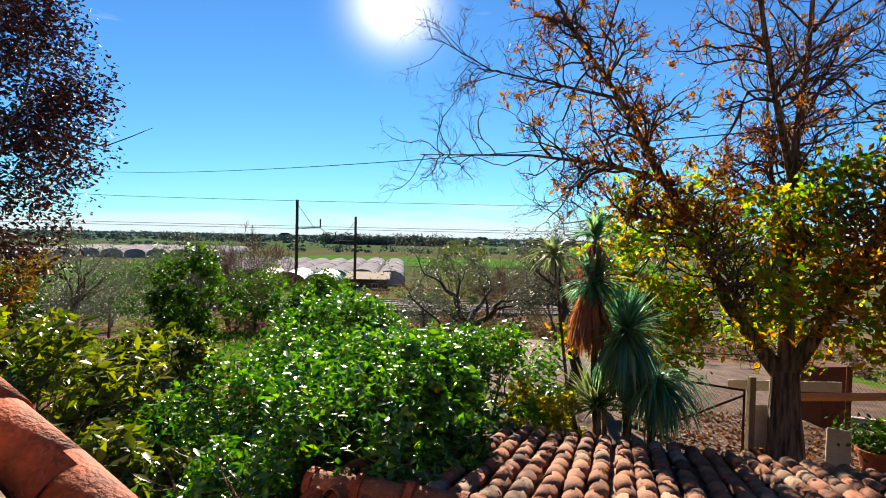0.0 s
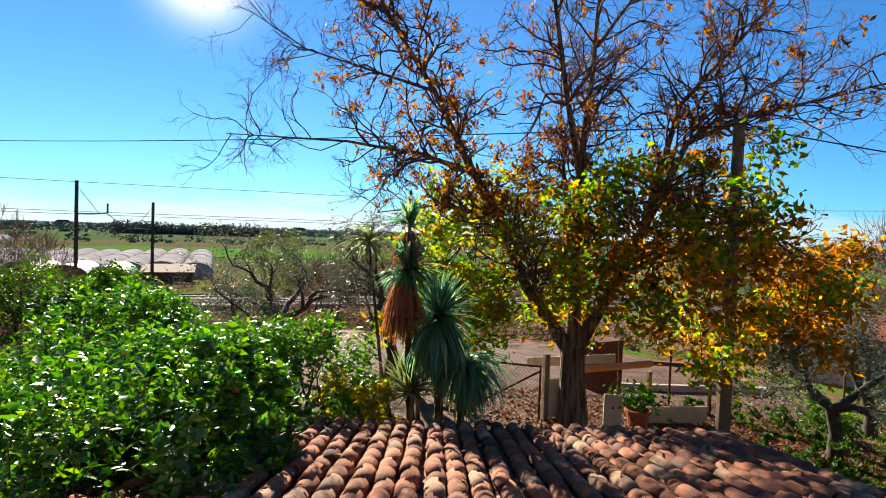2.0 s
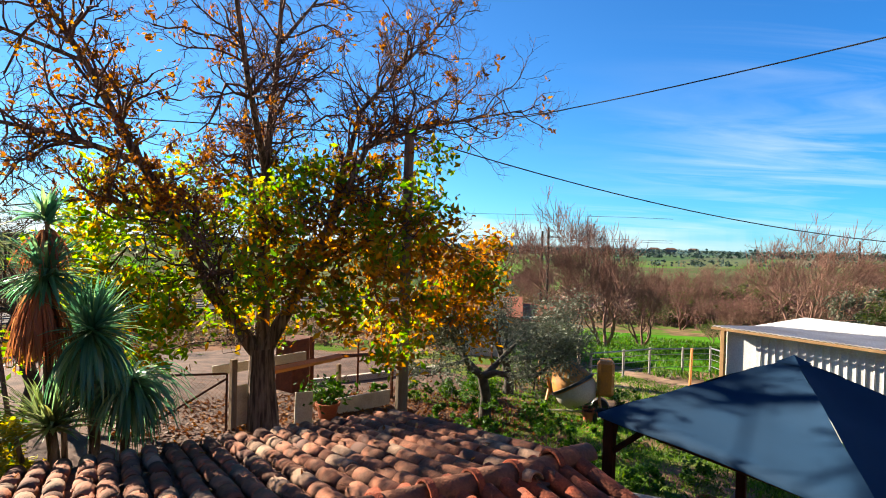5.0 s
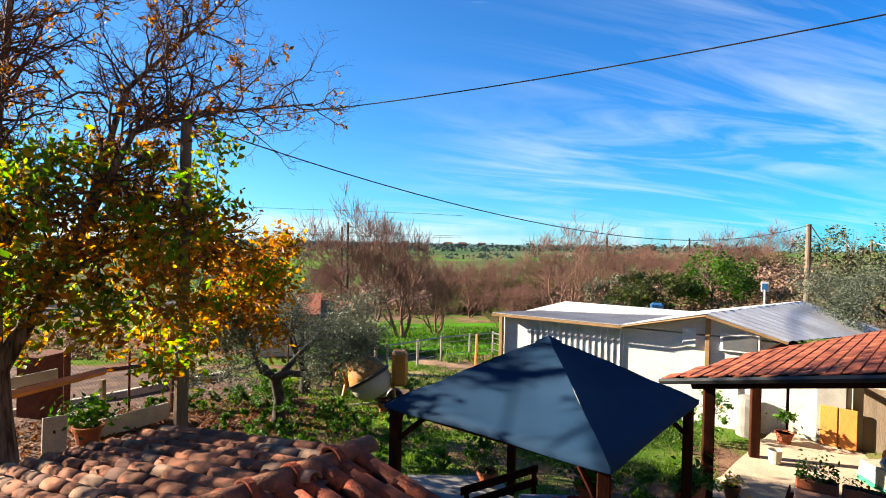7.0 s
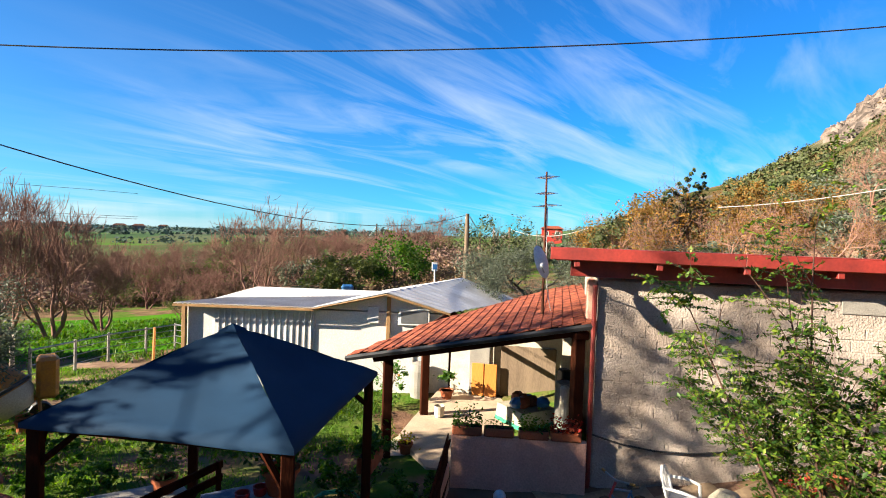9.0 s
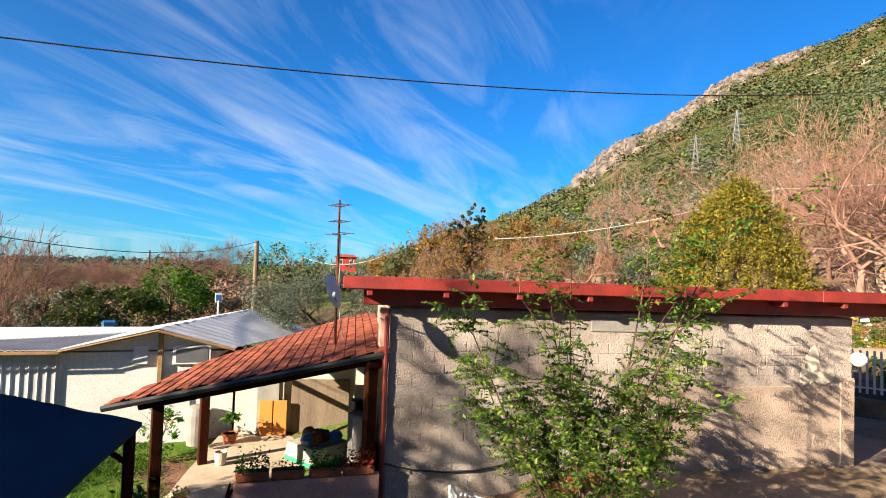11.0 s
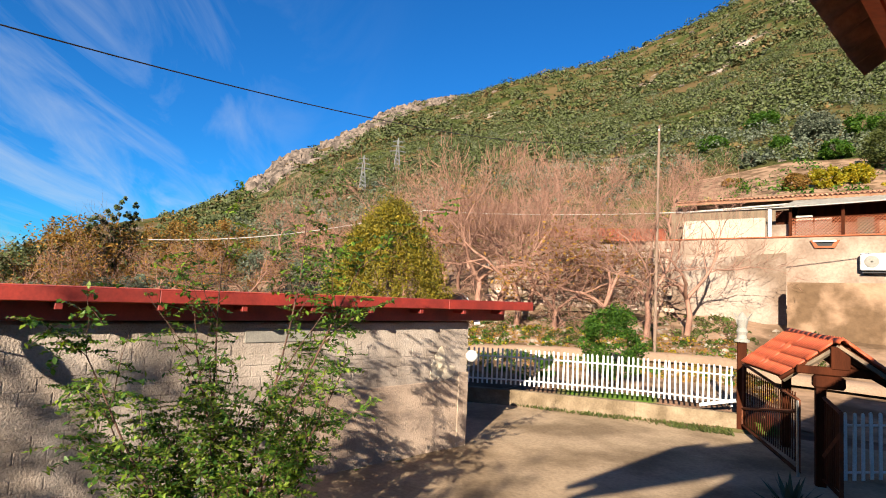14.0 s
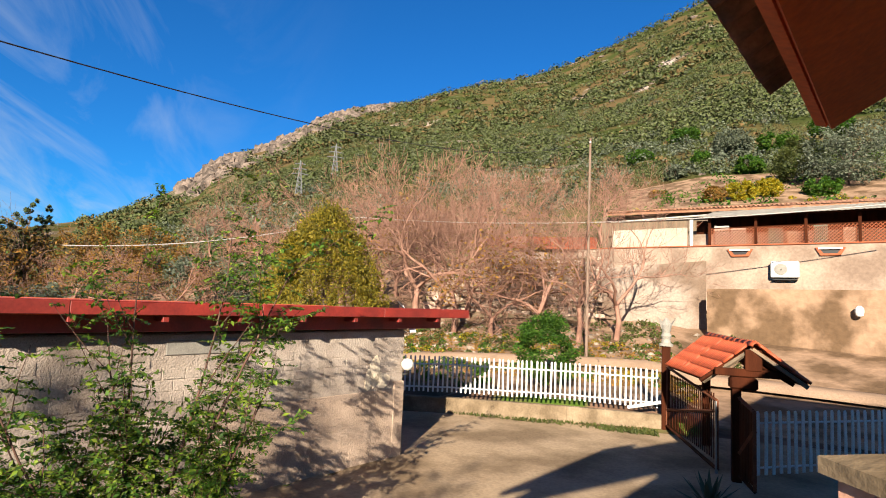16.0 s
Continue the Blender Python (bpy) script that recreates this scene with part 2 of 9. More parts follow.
    def mesh(self, name, material=None, smooth=False):
        me = bpy.data.meshes.new(name)
        me.from_pydata(self.v, [], self.f)
        bm = bmesh.new()
        bm.from_mesh(me)
        bmesh.ops.recalc_face_normals(bm, faces=bm.faces)
        bm.to_mesh(me)
        bm.free()
        if material:
            me.materials.append(material)
        if smooth:
            me.shade_smooth()
        return me


def thing(name, label, category, m=None, group="", kind=""):
    ob = tagged(new(name), label, category, group, kind)
    if m is not None:
        ob.matrix_basis = m
    return ob


def part(name, mb, material, parent, label="", smooth=False, m=None):
    me = mb if isinstance(mb, bpy.types.Mesh) else mb.mesh(name, material, smooth)
    ob = new(name, me)
    ob.parent = parent
    if m is not None:
        ob.matrix_basis = m
    if label:
        ob["label"] = label
    return ob


def solid(name, mb, material, label, category, kind="", smooth=False, m=None, group=""):
    """A thing that is one mesh."""
    me = mb if isinstance(mb, bpy.types.Mesh) else mb.mesh(name, material, smooth)
    ob = tagged(new(name, me), label, category, group, kind)
    if m is not None:
        ob.matrix_basis = m
    return ob


def frame_of(a, b):
    """A pose at a (x, y, z) whose x axis points level towards b."""
    a, b = Vector(a), Vector(b)
    return pose(a.x, a.y, a.z, 0, 0, math.degrees(math.atan2(b.y - a.y, b.x - a.x)))


def leaves_mesh(name, centers, size, material, rng, aspect=0.45, up_bias=0.3, droop=0.0, fold=0.15, facing=None):
    """Many small leaves, each a folded blade of two faces, at the given places; facing: the way each one roughly looks."""
    c = np.asarray(centers, float)
    n = len(c)
    d = rng.normal(size=(n, 3))
    d[:, 2] = d[:, 2] * 0.6 - droop
    d /= np.linalg.norm(d, axis=1)[:, None]
    nn = rng.normal(size=(n, 3))
    nn[:, 2] += up_bias * 3
    if facing is not None:
        nn = facing + nn * 0.28
    w = np.cross(d, nn)
    w /= np.linalg.norm(w, axis=1)[:, None] + 1e-9
    nn = np.cross(w, d)
    L = size * rng.uniform(0.6, 1.3, n)[:, None]
    hw = L * aspect * 0.5
    base, tip = c - d * L * 0.5, c + d * L * 0.5
    mid = c + d * L * 0.05 - nn * L * fold
    vs = np.stack([base, mid + w * hw + nn * L * fold * 1.5, tip, mid - w * hw + nn * L * fold * 1.5], 1).reshape(-1, 3)
    me = bpy.data.meshes.new(name)
    i0 = np.arange(n) * 4
    fs = np.stack([i0, i0 + 1, i0 + 2, i0, i0 + 2, i0 + 3], 1).reshape(-1, 3)
    me.vertices.add(len(vs))
    me.vertices.foreach_set("co", vs.ravel())
    me.loops.add(fs.size)
    me.loops.foreach_set("vertex_index", fs.ravel().astype(np.int32))
    me.polygons.add(len(fs))
    me.polygons.foreach_set("loop_start", (np.arange(len(fs)) * 3).astype(np.int32))
    me.update(calc_edges=True)
    me.validate()
    me.materials.append(material)
    return me


def grow(rng, start, direction, length, radius, levels, spread=0.7, kids=4, up=0.15, seg=5, wob=0.16, shrink=0.62, out=None, taper=0.45, depth=0):
    """Branches as a list of (points, radii, depth)."""
    out = [] if out is None else out
    pts, rad = [Vector(start)], [radius]
    d = Vector(direction).normalized()
    for k in range(seg):
        d = (d + Vector(rng.normal(size=3)) * wob + Vector((0, 0, up * 0.35))).normalized()
        pts.append(pts[-1] + d * length / seg)
        rad.append(radius * (1 - (1 - taper) * (k + 1) / seg))
    out.append((pts, rad, depth))
    if levels > 0:
        for j in range(kids):
            f = rng.uniform(0.3, 1.0) if j else 1.0
            i = min(int(f * seg), seg - 1)
            p = pts[i].lerp(pts[i + 1], f * seg - i)
            q = Vector(rng.normal(size=3))
            q = (q - q.project(d)).normalized()
            dd = ((pts[i + 1] - pts[i]).normalized() + q * spread * rng.uniform(0.6, 1.3) + Vector((0, 0, up))).normalized()
            grow(rng, p, dd, length * shrink * rng.uniform(0.7, 1.2), rad[i] * 0.62, levels - 1, spread, kids, up, 2 if levels == 1 and seg <= 4 else max(3, seg - 1), wob, shrink, out, taper, depth + 1)
    return out


def branch_mesh(name, branches, material, sides=(10, 7, 5, 4, 3)):
    mb = MB()
    for pts, rad, depth in branches:
        mb.tube(pts, rad, sides[min(depth, len(sides) - 1)], cap=False)
    me = bpy.data.meshes.new(name)
    me.from_pydata(mb.v, [], mb.f)
    me.materials.append(material)
    me.shade_smooth()
    return me


def sm(a, b, x):
    t = np.clip((np.asarray(x, float) - a) / (b - a), 0, 1)
    return t * t * (3 - 2 * t)

# ---- surfaces ----
M_TILE = mat("aged_roof_tile", (0.40, 0.155, 0.085), 0.9, (0.20, 0.095, 0.06), 6, 45, 0.5, random_v=0.28, contrast=1.3)
M_TILE_PALE = mat("lichened_roof_tile", (0.43, 0.26, 0.17), 0.9, (0.23, 0.145, 0.10), 8, 45, 0.35, random_v=0.25, contrast=1.4)
M_TILE_MID = mat("grimy_channel_tile", (0.32, 0.15, 0.10), 0.9, (0.16, 0.09, 0.065), 6, 45, 0.4, contrast=1.3)
M_TILE_DARK = mat("sooty_roof_tile", (0.20, 0.09, 0.06), 0.9, (0.12, 0.065, 0.05), 5, 45, 0.35, random_v=0.3, contrast=1.3)
M_TILE_RED = mat("red_roof_tile", (0.50, 0.12, 0.055), 0.8, (0.22, 0.07, 0.04), 7, 60, 0.6, random_v=0.25, contrast=1.5)
M_TILE_ORANGE = mat("new_orange_tile", (0.62, 0.12, 0.04), 0.6, (0.5, 0.09, 0.035), 4, 40, 0.15, random_v=0.12)
M_SHINGLE = mat("terracotta_shingle", (0.44, 0.125, 0.06), 0.85, (0.19, 0.052, 0.033), 4.5, 30, 0.4, random_v=0.36, contrast=1.3)
M_SHINGLE_FAR = mat("terracotta_shingle_far", (0.44, 0.125, 0.06), 0.85, (0.19, 0.052, 0.033), 4.5, 30, 0.4, random_v=0.36, contrast=1.3, island=True)
M_TERRACE = mat("sandy_terrace_floor", (0.78, 0.60, 0.43), 0.9, (0.58, 0.44, 0.31), 1.2, 30, 0.3)
M_PLASTER = mat("rough_grey_render", (0.62, 0.52, 0.44), 0.95, (0.38, 0.305, 0.25), 1.1, 32, 0.9, contrast=1.5, dist=0.032, detail=10)
M_FASCIA = mat("red_painted_metal", (0.42, 0.045, 0.03), 0.5, (0.22, 0.028, 0.022), 2, 25, 0.05)
M_SOFFIT = mat("red_brown_paint", (0.95, 0.15, 0.02), 0.7, (0.82, 0.125, 0.018), 2, 25, 0.1)
M_WOOD_DARK = mat("dark_stained_wood", (0.095, 0.026, 0.011), 0.8, (0.04, 0.012, 0.006), 3, 60, 0.25, stretch=(1, 1, 0.15), spec=0.15)
M_WOOD_ORANGE = mat("orange_wood", (0.80, 0.29, 0.04), 0.6, (0.68, 0.23, 0.035), 3, 50, 0.15, stretch=(1, 1, 0.2))
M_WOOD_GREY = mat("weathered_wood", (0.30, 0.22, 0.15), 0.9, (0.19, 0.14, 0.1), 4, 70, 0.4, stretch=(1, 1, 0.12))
M_CONCRETE = mat("pale_concrete", (0.88, 0.75, 0.58), 0.9, (0.68, 0.56, 0.42), 1.2, 30, 0.3)
M_CONC_GREY = mat("grey_concrete", (0.42, 0.39, 0.34), 0.9, (0.30, 0.28, 0.25), 2.0, 40, 0.4)
M_YARD = mat("worn_yard_concrete", (0.53, 0.385, 0.25), 0.95, (0.28, 0.195, 0.12), 0.5, 12, 0.6, contrast=1.8, detail=11)
M_PINK = mat("pink_painted_wall", (0.98, 0.55, 0.40), 0.85, (0.85, 0.45, 0.32), 2, 30, 0.2)
M_WHITE = mat("white_paint", (0.95, 0.95, 0.93), 0.6, (0.80, 0.80, 0.77), 2.5, 30, 0.1)
M_WHITE_WALL = mat("white_shed_wall", (0.97, 0.94, 0.88), 0.8, (0.85, 0.82, 0.76), 1.2, 25, 0.1)
M_METAL_WHITE = mat("white_sheet_metal", (0.92, 0.92, 0.91), 0.5, (0.62, 0.60, 0.57), 1.0, 20, 0.1)
M_METAL_ROOF = mat("weathered_sheet_roof", (0.86, 0.80, 0.72), 0.7, (0.62, 0.53, 0.44), 0.9, 18, 0.1)
M_CANVAS = mat("dark_blue_canvas", (0.012, 0.046, 0.10), 0.8, (0.010, 0.038, 0.082), 2, 200, 0.1)
M_BARK = mat("walnut_bark", (0.36, 0.25, 0.185), 0.95, (0.10, 0.068, 0.052), 14, 22, 1.0, stretch=(1, 1, 0.12), dist=0.12, contrast=1.8)
M_TWIG = mat("bare_twigs", (0.21, 0.115, 0.085), 0.95, (0.11, 0.065, 0.05), 6, 30, 0.3)
M_OLIVE_BARK = mat("olive_bark", (0.13, 0.11, 0.09), 0.95, (0.07, 0.06, 0.05), 8, 40, 0.8)
M_STEEL = mat("galvanised_steel", (0.45, 0.46, 0.47), 0.45, (0.36, 0.36, 0.36), 5, 40, 0.05, metal=0.8)
M_RUST = mat("rusty_iron", (0.22, 0.075, 0.035), 0.85, (0.13, 0.05, 0.03), 6, 50, 0.4)
M_BLACK = mat("black_plastic", (0.02, 0.02, 0.022), 0.5, (0.03, 0.03, 0.03), 4, 40, 0.05)
M_TERRA = mat("terracotta_pot", (0.50, 0.155, 0.07), 0.8, (0.40, 0.12, 0.06), 6, 40, 0.15)
M_YELLOW = mat("yellow_machine_paint", (0.66, 0.27, 0.02), 0.6, (0.44, 0.19, 0.04), 5, 30, 0.2)
M_POLE_WOOD = mat("creosoted_pole", (0.12, 0.085, 0.06), 0.9, (0.075, 0.055, 0.045), 5, 40, 0.3, stretch=(1, 1, 0.1))
M_PLASTIC_FILM = mat("greenhouse_film", (0.52, 0.49, 0.49), 0.9, (0.34, 0.32, 0.33), 0.3, 4, 0.05, spec=0.0)
M_STONE = mat("pale_rubble_stone", (0.50, 0.41, 0.32), 0.9, (0.36, 0.29, 0.23), 2.0, 20, 0.5, random_v=0.25)
M_CREAM = mat("cream_house_render", (0.46, 0.36, 0.295), 0.9, (0.23, 0.16, 0.115), 0.45, 9, 0.6, contrast=1.6, detail=10)
M_LOWWALL = mat("grimy_low_wall", (0.40, 0.30, 0.20), 0.95, (0.20, 0.145, 0.09), 1.1, 18, 0.5, contrast=1.5)
M_BLUE = mat("blue_plastic", (0.05, 0.22, 0.50), 0.4, (0.04, 0.18, 0.42), 3, 20, 0.05)
M_SOIL = mat("dark_garden_soil", (0.10, 0.055, 0.036), 0.95, (0.045, 0.027, 0.019), 3, 40, 0.8)
M_WIRE = mat("black_cable", (0.025, 0.025, 0.03), 0.6, (0.02, 0.02, 0.02), 3, 20, 0.0)
M_WIRE_PALE = mat("pale_cable", (0.55, 0.5, 0.46), 0.6, (0.5, 0.45, 0.42), 3, 20, 0.0)

L_CITRUS = leaf_mat("citrus_leaf", [(0.02, 0.09, 0.014), (0.055, 0.18, 0.02), (0.16, 0.36, 0.035), (0.03, 0.12, 0.018), (0.28, 0.48, 0.06)], 0.34, 0.4, 0.5)
L_MEDLAR = leaf_mat("loquat_leaf", [(0.05, 0.10, 0.016), (0.10, 0.16, 0.02), (0.30, 0.33, 0.035), (0.07, 0.065, 0.022), (0.16, 0.22, 0.025)], 0.45, 0.4, 0.25)
L_WALNUT = leaf_mat("walnut_autumn_leaf", [(0.16, 0.22, 0.018), (0.42, 0.14, 0.018), (0.82, 0.38, 0.018), (0.56, 0.18, 0.016), (0.28, 0.09, 0.018), (0.88, 0.36, 0.016), (0.14, 0.17, 0.016), (0.38, 0.12, 0.018)], 0.5, 0.64)
L_TUFT = leaf_mat("withered_walnut_leaf", [(0.46, 0.16, 0.013), (0.20, 0.06, 0.017), (0.62, 0.28, 0.015), (0.28, 0.085, 0.016), (0.12, 0.04, 0.02)], 0.55, 0.45)
L_WALNUT_GREEN = leaf_mat("walnut_green_leaf", [(0.07, 0.20, 0.014), (0.16, 0.36, 0.016), (0.27, 0.43, 0.018), (0.42, 0.44, 0.02), (0.11, 0.26, 0.014), (0.70, 0.40, 0.02), (0.44, 0.17, 0.018)], 0.5, 0.66)
L_DRY = leaf_mat("dry_brown_leaf", [(0.20, 0.07, 0.025), (0.12, 0.045, 0.022), (0.30, 0.12, 0.03)], 0.7, 0.3)
L_OLIVE = leaf_mat("olive_leaf", [(0.11, 0.135, 0.085), (0.18, 0.21, 0.145), (0.08, 0.10, 0.055), (0.27, 0.29, 0.22)], 0.55, 0.15, 0.14)
L_YUCCA = leaf_mat("yucca_blade", [(0.09, 0.24, 0.13), (0.17, 0.36, 0.19), (0.06, 0.17, 0.09), (0.34, 0.50, 0.22)], 0.28, 0.55, 0.6)
L_YUCCA_PALE = leaf_mat("pale_yucca_blade", [(0.30, 0.36, 0.16), (0.20, 0.28, 0.08), (0.42, 0.44, 0.26), (0.26, 0.26, 0.06)], 0.4, 0.35, 0.5)
L_GREEN = leaf_mat("shrub_leaf", [(0.03, 0.085, 0.014), (0.065, 0.16, 0.02), (0.14, 0.25, 0.028)], 0.55, 0.35, 0.16)
L_GRASS = leaf_mat("grass_blade", [(0.03, 0.09, 0.008), (0.07, 0.16, 0.012), (0.13, 0.20, 0.02)], 0.55, 0.4)
L_MACCHIA = leaf_mat("hill_scrub_leaf", [(0.06, 0.085, 0.026), (0.10, 0.125, 0.04), (0.14, 0.16, 0.06), (0.085, 0.10, 0.05), (0.17, 0.185, 0.10)], 0.8, 0.0, 0.1)
L_MACCHIA_DRY = leaf_mat("dry_hill_scrub_leaf", [(0.17, 0.12, 0.05), (0.13, 0.12, 0.045), (0.22, 0.13, 0.06), (0.10, 0.11, 0.04)], 0.8, 0.0, 0.1)
L_RUSSET = leaf_mat("russet_leaf", [(0.38, 0.17, 0.04), (0.22, 0.13, 0.035), (0.46, 0.24, 0.05), (0.11, 0.13, 0.035)], 0.7, 0.3)
L_YELLOW = leaf_mat("yellow_leaf", [(0.62, 0.46, 0.025), (0.48, 0.38, 0.03), (0.26, 0.30, 0.03)], 0.6, 0.45)
L_CONIFER = leaf_mat("golden_conifer_spray", [(0.12, 0.12, 0.012), (0.24, 0.19, 0.014), (0.34, 0.25, 0.018), (0.07, 0.08, 0.01)], 0.6, 0.2)
# the blue of distance haze is mixed into these leaf colours
L_FARWOOD_HAZED = leaf_mat("hazed_woodland_leaf", [(0.06, 0.105, 0.085), (0.08, 0.125, 0.10), (0.07, 0.11, 0.08)], 0.9, 0.1)
M_PLASTER2 = mat("tan_lower_render", (0.68, 0.51, 0.39), 0.95, (0.46, 0.34, 0.26), 1.1, 32, 1.0, contrast=1.3, dist=0.035, detail=9)
M_PYLON = mat("dull_lattice_steel", (0.20, 0.21, 0.22), 0.7, (0.15, 0.15, 0.16), 2, 20, 0.0)
L_RED = leaf_mat("red_flower", [(0.5, 0.03, 0.02), (0.45, 0.12, 0.06)], 0.5, 0.3)

# ---- ground: one sheet out to the horizon, rising to the mountain behind the road ----
RIDGE_AZ = np.array([-187, -180, -173.5, -169, -165, -161, -157, -152.4, -148, -145.6, -142, -139.5, -138, -137, -133, -129.6, -123, -117, -108, -100, -60, 60, 100, 120, 140, 160, 173, 180.0])
RIDGE_EL = np.array([28.3, 26.0, 23.9, 22.8, 22.3, 21.3, 19.9, 19.2, 17.6, 16.0, 14.0, 12.6, 11.3, 9.9, 7.8, 6.0, 4.2, 2.2, 0.3, 0, 0, 0, 4, 12, 22, 28, 28.3, 26.0])


def ground(x, y, rough=True):
    x, y = np.asarray(x, float), np.asarray(y, float)
    r = np.hypot(x, y) + 1e-6
    az = np.degrees(np.arctan2(-x, y))
    low = sm(-100, -68, az) * (1 - sm(95, 125, az))
    z = -low * (3.4 * sm(15, 48, r) + 1.2 * sm(60, 110, r) + 2.0 * sm(110, 400, r))
    z = z - 1.1 * sm(3, 14, x) * sm(-14, -2, y) * (1 - sm(18, 40, r) * low)
    z = z - 14.0 * sm(350, 4500, r)
    e = np.interp(az, RIDGE_AZ, RIDGE_EL)
    up = np.clip(e / 4.0, 0, 1)
    g = np.clip(np.log(r / 27.0) / np.log(900 / 27.0), 0, 1) ** 0.85
    hill = EYE * sm(30, 150, r) + r * np.tan(np.radians(e * g))
    hill = np.where(r > 900, EYE + 900 * np.tan(np.radians(e)) * (1 - 0.6 * sm(900, 2600, r)), hill)
    hill = hill * sm(24, 34, r)
    z = z * (1 - up) + np.maximum(hill, 0) * up
    z = z - 0.72 * np.exp(-((x - 8.5) / 1.6) ** 2 - ((y + 5.2) / 1.9) ** 2)
    z = z + 0.55 * sm(20.0, 20.8, -y) * sm(-2.5, -1.0, x) * sm(-40, 10, -x + 30) * (1 - sm(30, 60, r))
    z = z + np.where(r > 26, 0.25 * np.sin(x * 0.23 + 1.3) * np.cos(y * 0.19) * sm(26, 60, r), 0)
    if rough:
        k = sm(120, 700, r) * up
        z = z + k * (14 * np.sin(x * 0.011 + y * 0.006) * np.cos(y * 0.013 - 0.5) + 6 * np.sin(x * 0.037) * np.cos(y * 0.031)) * (1 - sm(640, 880, r))
    return z


def gz(x, y):
    return float(ground(x, y))


def ground_mat():
    """Earth, grass, plain and mountainside, told apart by place."""
    m = bpy.data.materials.new("earth_and_grass")
    m.use_nodes = True
    nt = m.node_tree
    bs = nt.nodes["Principled BSDF"]
    bs.inputs["Roughness"].default_value = 0.95
    bs.inputs["Specular IOR Level"].default_value = 0.0
    geo = nt.nodes.new("ShaderNodeNewGeometry")
    sep = nt.nodes.new("ShaderNodeSeparateXYZ")
    nt.links.new(geo.outputs["Position"], sep.inputs[0])

    def noise_at(scale, detail=5, vec=None):
        n = nt.nodes.new("ShaderNodeTexNoise")
        n.inputs["Scale"].default_value, n.inputs["Detail"].default_value = scale, detail
        nt.links.new(vec or geo.outputs["Position"], n.inputs["Vector"])
        return n.outputs["Fac"]

    def rng_of(v, a, b):
        n = nt.nodes.new("ShaderNodeMapRange")
        n.inputs["From Min"].default_value, n.inputs["From Max"].default_value = a, b
        nt.links.new(v, n.inputs["Value"])
        return n.outputs[0]

    def mixc(f, a, b):
        n = nt.nodes.new("ShaderNodeMix")
        n.data_type = "RGBA"
        nt.links.new(f, n.inputs["Factor"])
        for key, c in (("A", a), ("B", b)):
            if isinstance(c, tuple):
                n.inputs[key].default_value = (*c, 1)
            else:
                nt.links.new(c, n.inputs[key])
        return n.outputs["Result"]

    def calc(op, a, b):
        n = nt.nodes.new("ShaderNodeMath")
        n.operation = op
        for k, c in enumerate((a, b)):
            if isinstance(c, (int, float)):
                n.inputs[k].default_value = c
            else:
                nt.links.new(c, n.inputs[k])
        return n.outputs[0]

    ln = nt.nodes.new("ShaderNodeVectorMath")
    ln.operation = "LENGTH"
    nt.links.new(geo.outputs["Position"], ln.inputs[0])
    r = ln.outputs["Value"]
    earth = mixc(rng_of(noise_at(0.9), 0.38, 0.62), (0.20, 0.115, 0.075), (0.10, 0.06, 0.04))
    grass = mixc(rng_of(noise_at(2.5), 0.35, 0.65), (0.055, 0.115, 0.014), (0.10, 0.125, 0.03))
    near = mixc(rng_of(noise_at(0.35, 6), 0.50, 0.58), earth, grass)
    # field strips of the plain, long across the plain
    mp = nt.nodes.new("ShaderNodeMapping")
    mp.inputs["Scale"].default_value = (0.004, 0.022, 1)
    mp.inputs["Rotation"].default_value = (0, 0, radians(-6))
    nt.links.new(geo.outputs["Position"], mp.inputs[0])
    vor = nt.nodes.new("ShaderNodeTexVoronoi")
    vor.inputs["Scale"].default_value = 1.0
    nt.links.new(mp.outputs[0], vor.inputs["Vector"])
    cr = nt.nodes.new("ShaderNodeValToRGB")
    els = cr.color_ramp.elements
    for k, (p, c) in enumerate([(0.0, (0.05, 0.085, 0.03)), (0.3, (0.075, 0.14, 0.03)), (0.5, (0.10, 0.085, 0.05)), (0.75, (0.05, 0.10, 0.03)), (1.0, (0.14, 0.12, 0.075))]):
        el = els[k] if k < 2 else els.new(p)
        el.position, el.color = p, (*c, 1)
    sepc = nt.nodes.new("ShaderNodeSeparateColor")
    nt.links.new(vor.outputs["Color"], sepc.inputs[0])
    nt.links.new(sepc.outputs[0], cr.inputs[0])
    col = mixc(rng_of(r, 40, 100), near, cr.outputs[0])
    # distance haze put into the ground colour: the far plain turns blue-grey
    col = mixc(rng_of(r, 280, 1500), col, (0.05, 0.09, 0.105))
    # mountainside: scrub, dry grass and bare rock on the steep crag
    scrub = mixc(rng_of(noise_at(0.03, 8), 0.42, 0.58), (0.04, 0.05, 0.015), (0.10, 0.07, 0.033))
    rock = mixc(rng_of(noise_at(0.11, 10), 0.42, 0.58), (0.36, 0.29, 0.245), (0.12, 0.095, 0.08))
    high = rng_of(sep.outputs["Z"], 9, 26)
    flank = rng_of(calc("ADD", sep.outputs["X"], calc("MULTIPLY", sep.outputs["Y"], 0.74)), -20, 60)
    crag = calc("MULTIPLY", calc("MULTIPLY", flank, rng_of(sep.outputs["Z"], 70, 125)), rng_of(noise_at(0.045, 10), 0.46, 0.53))
    rocky = calc("MAXIMUM", rng_of(noise_at(0.018, 7), 0.62, 0.68), crag)
    col = mixc(high, col, mixc(rocky, scrub, rock))
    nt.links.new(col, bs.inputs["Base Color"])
    bp = nt.nodes.new("ShaderNodeBump")
    bp.inputs["Strength"].default_value, bp.inputs["Distance"].default_value = 0.7, 0.05
    nt.links.new(noise_at(14, 6), bp.inputs["Height"])
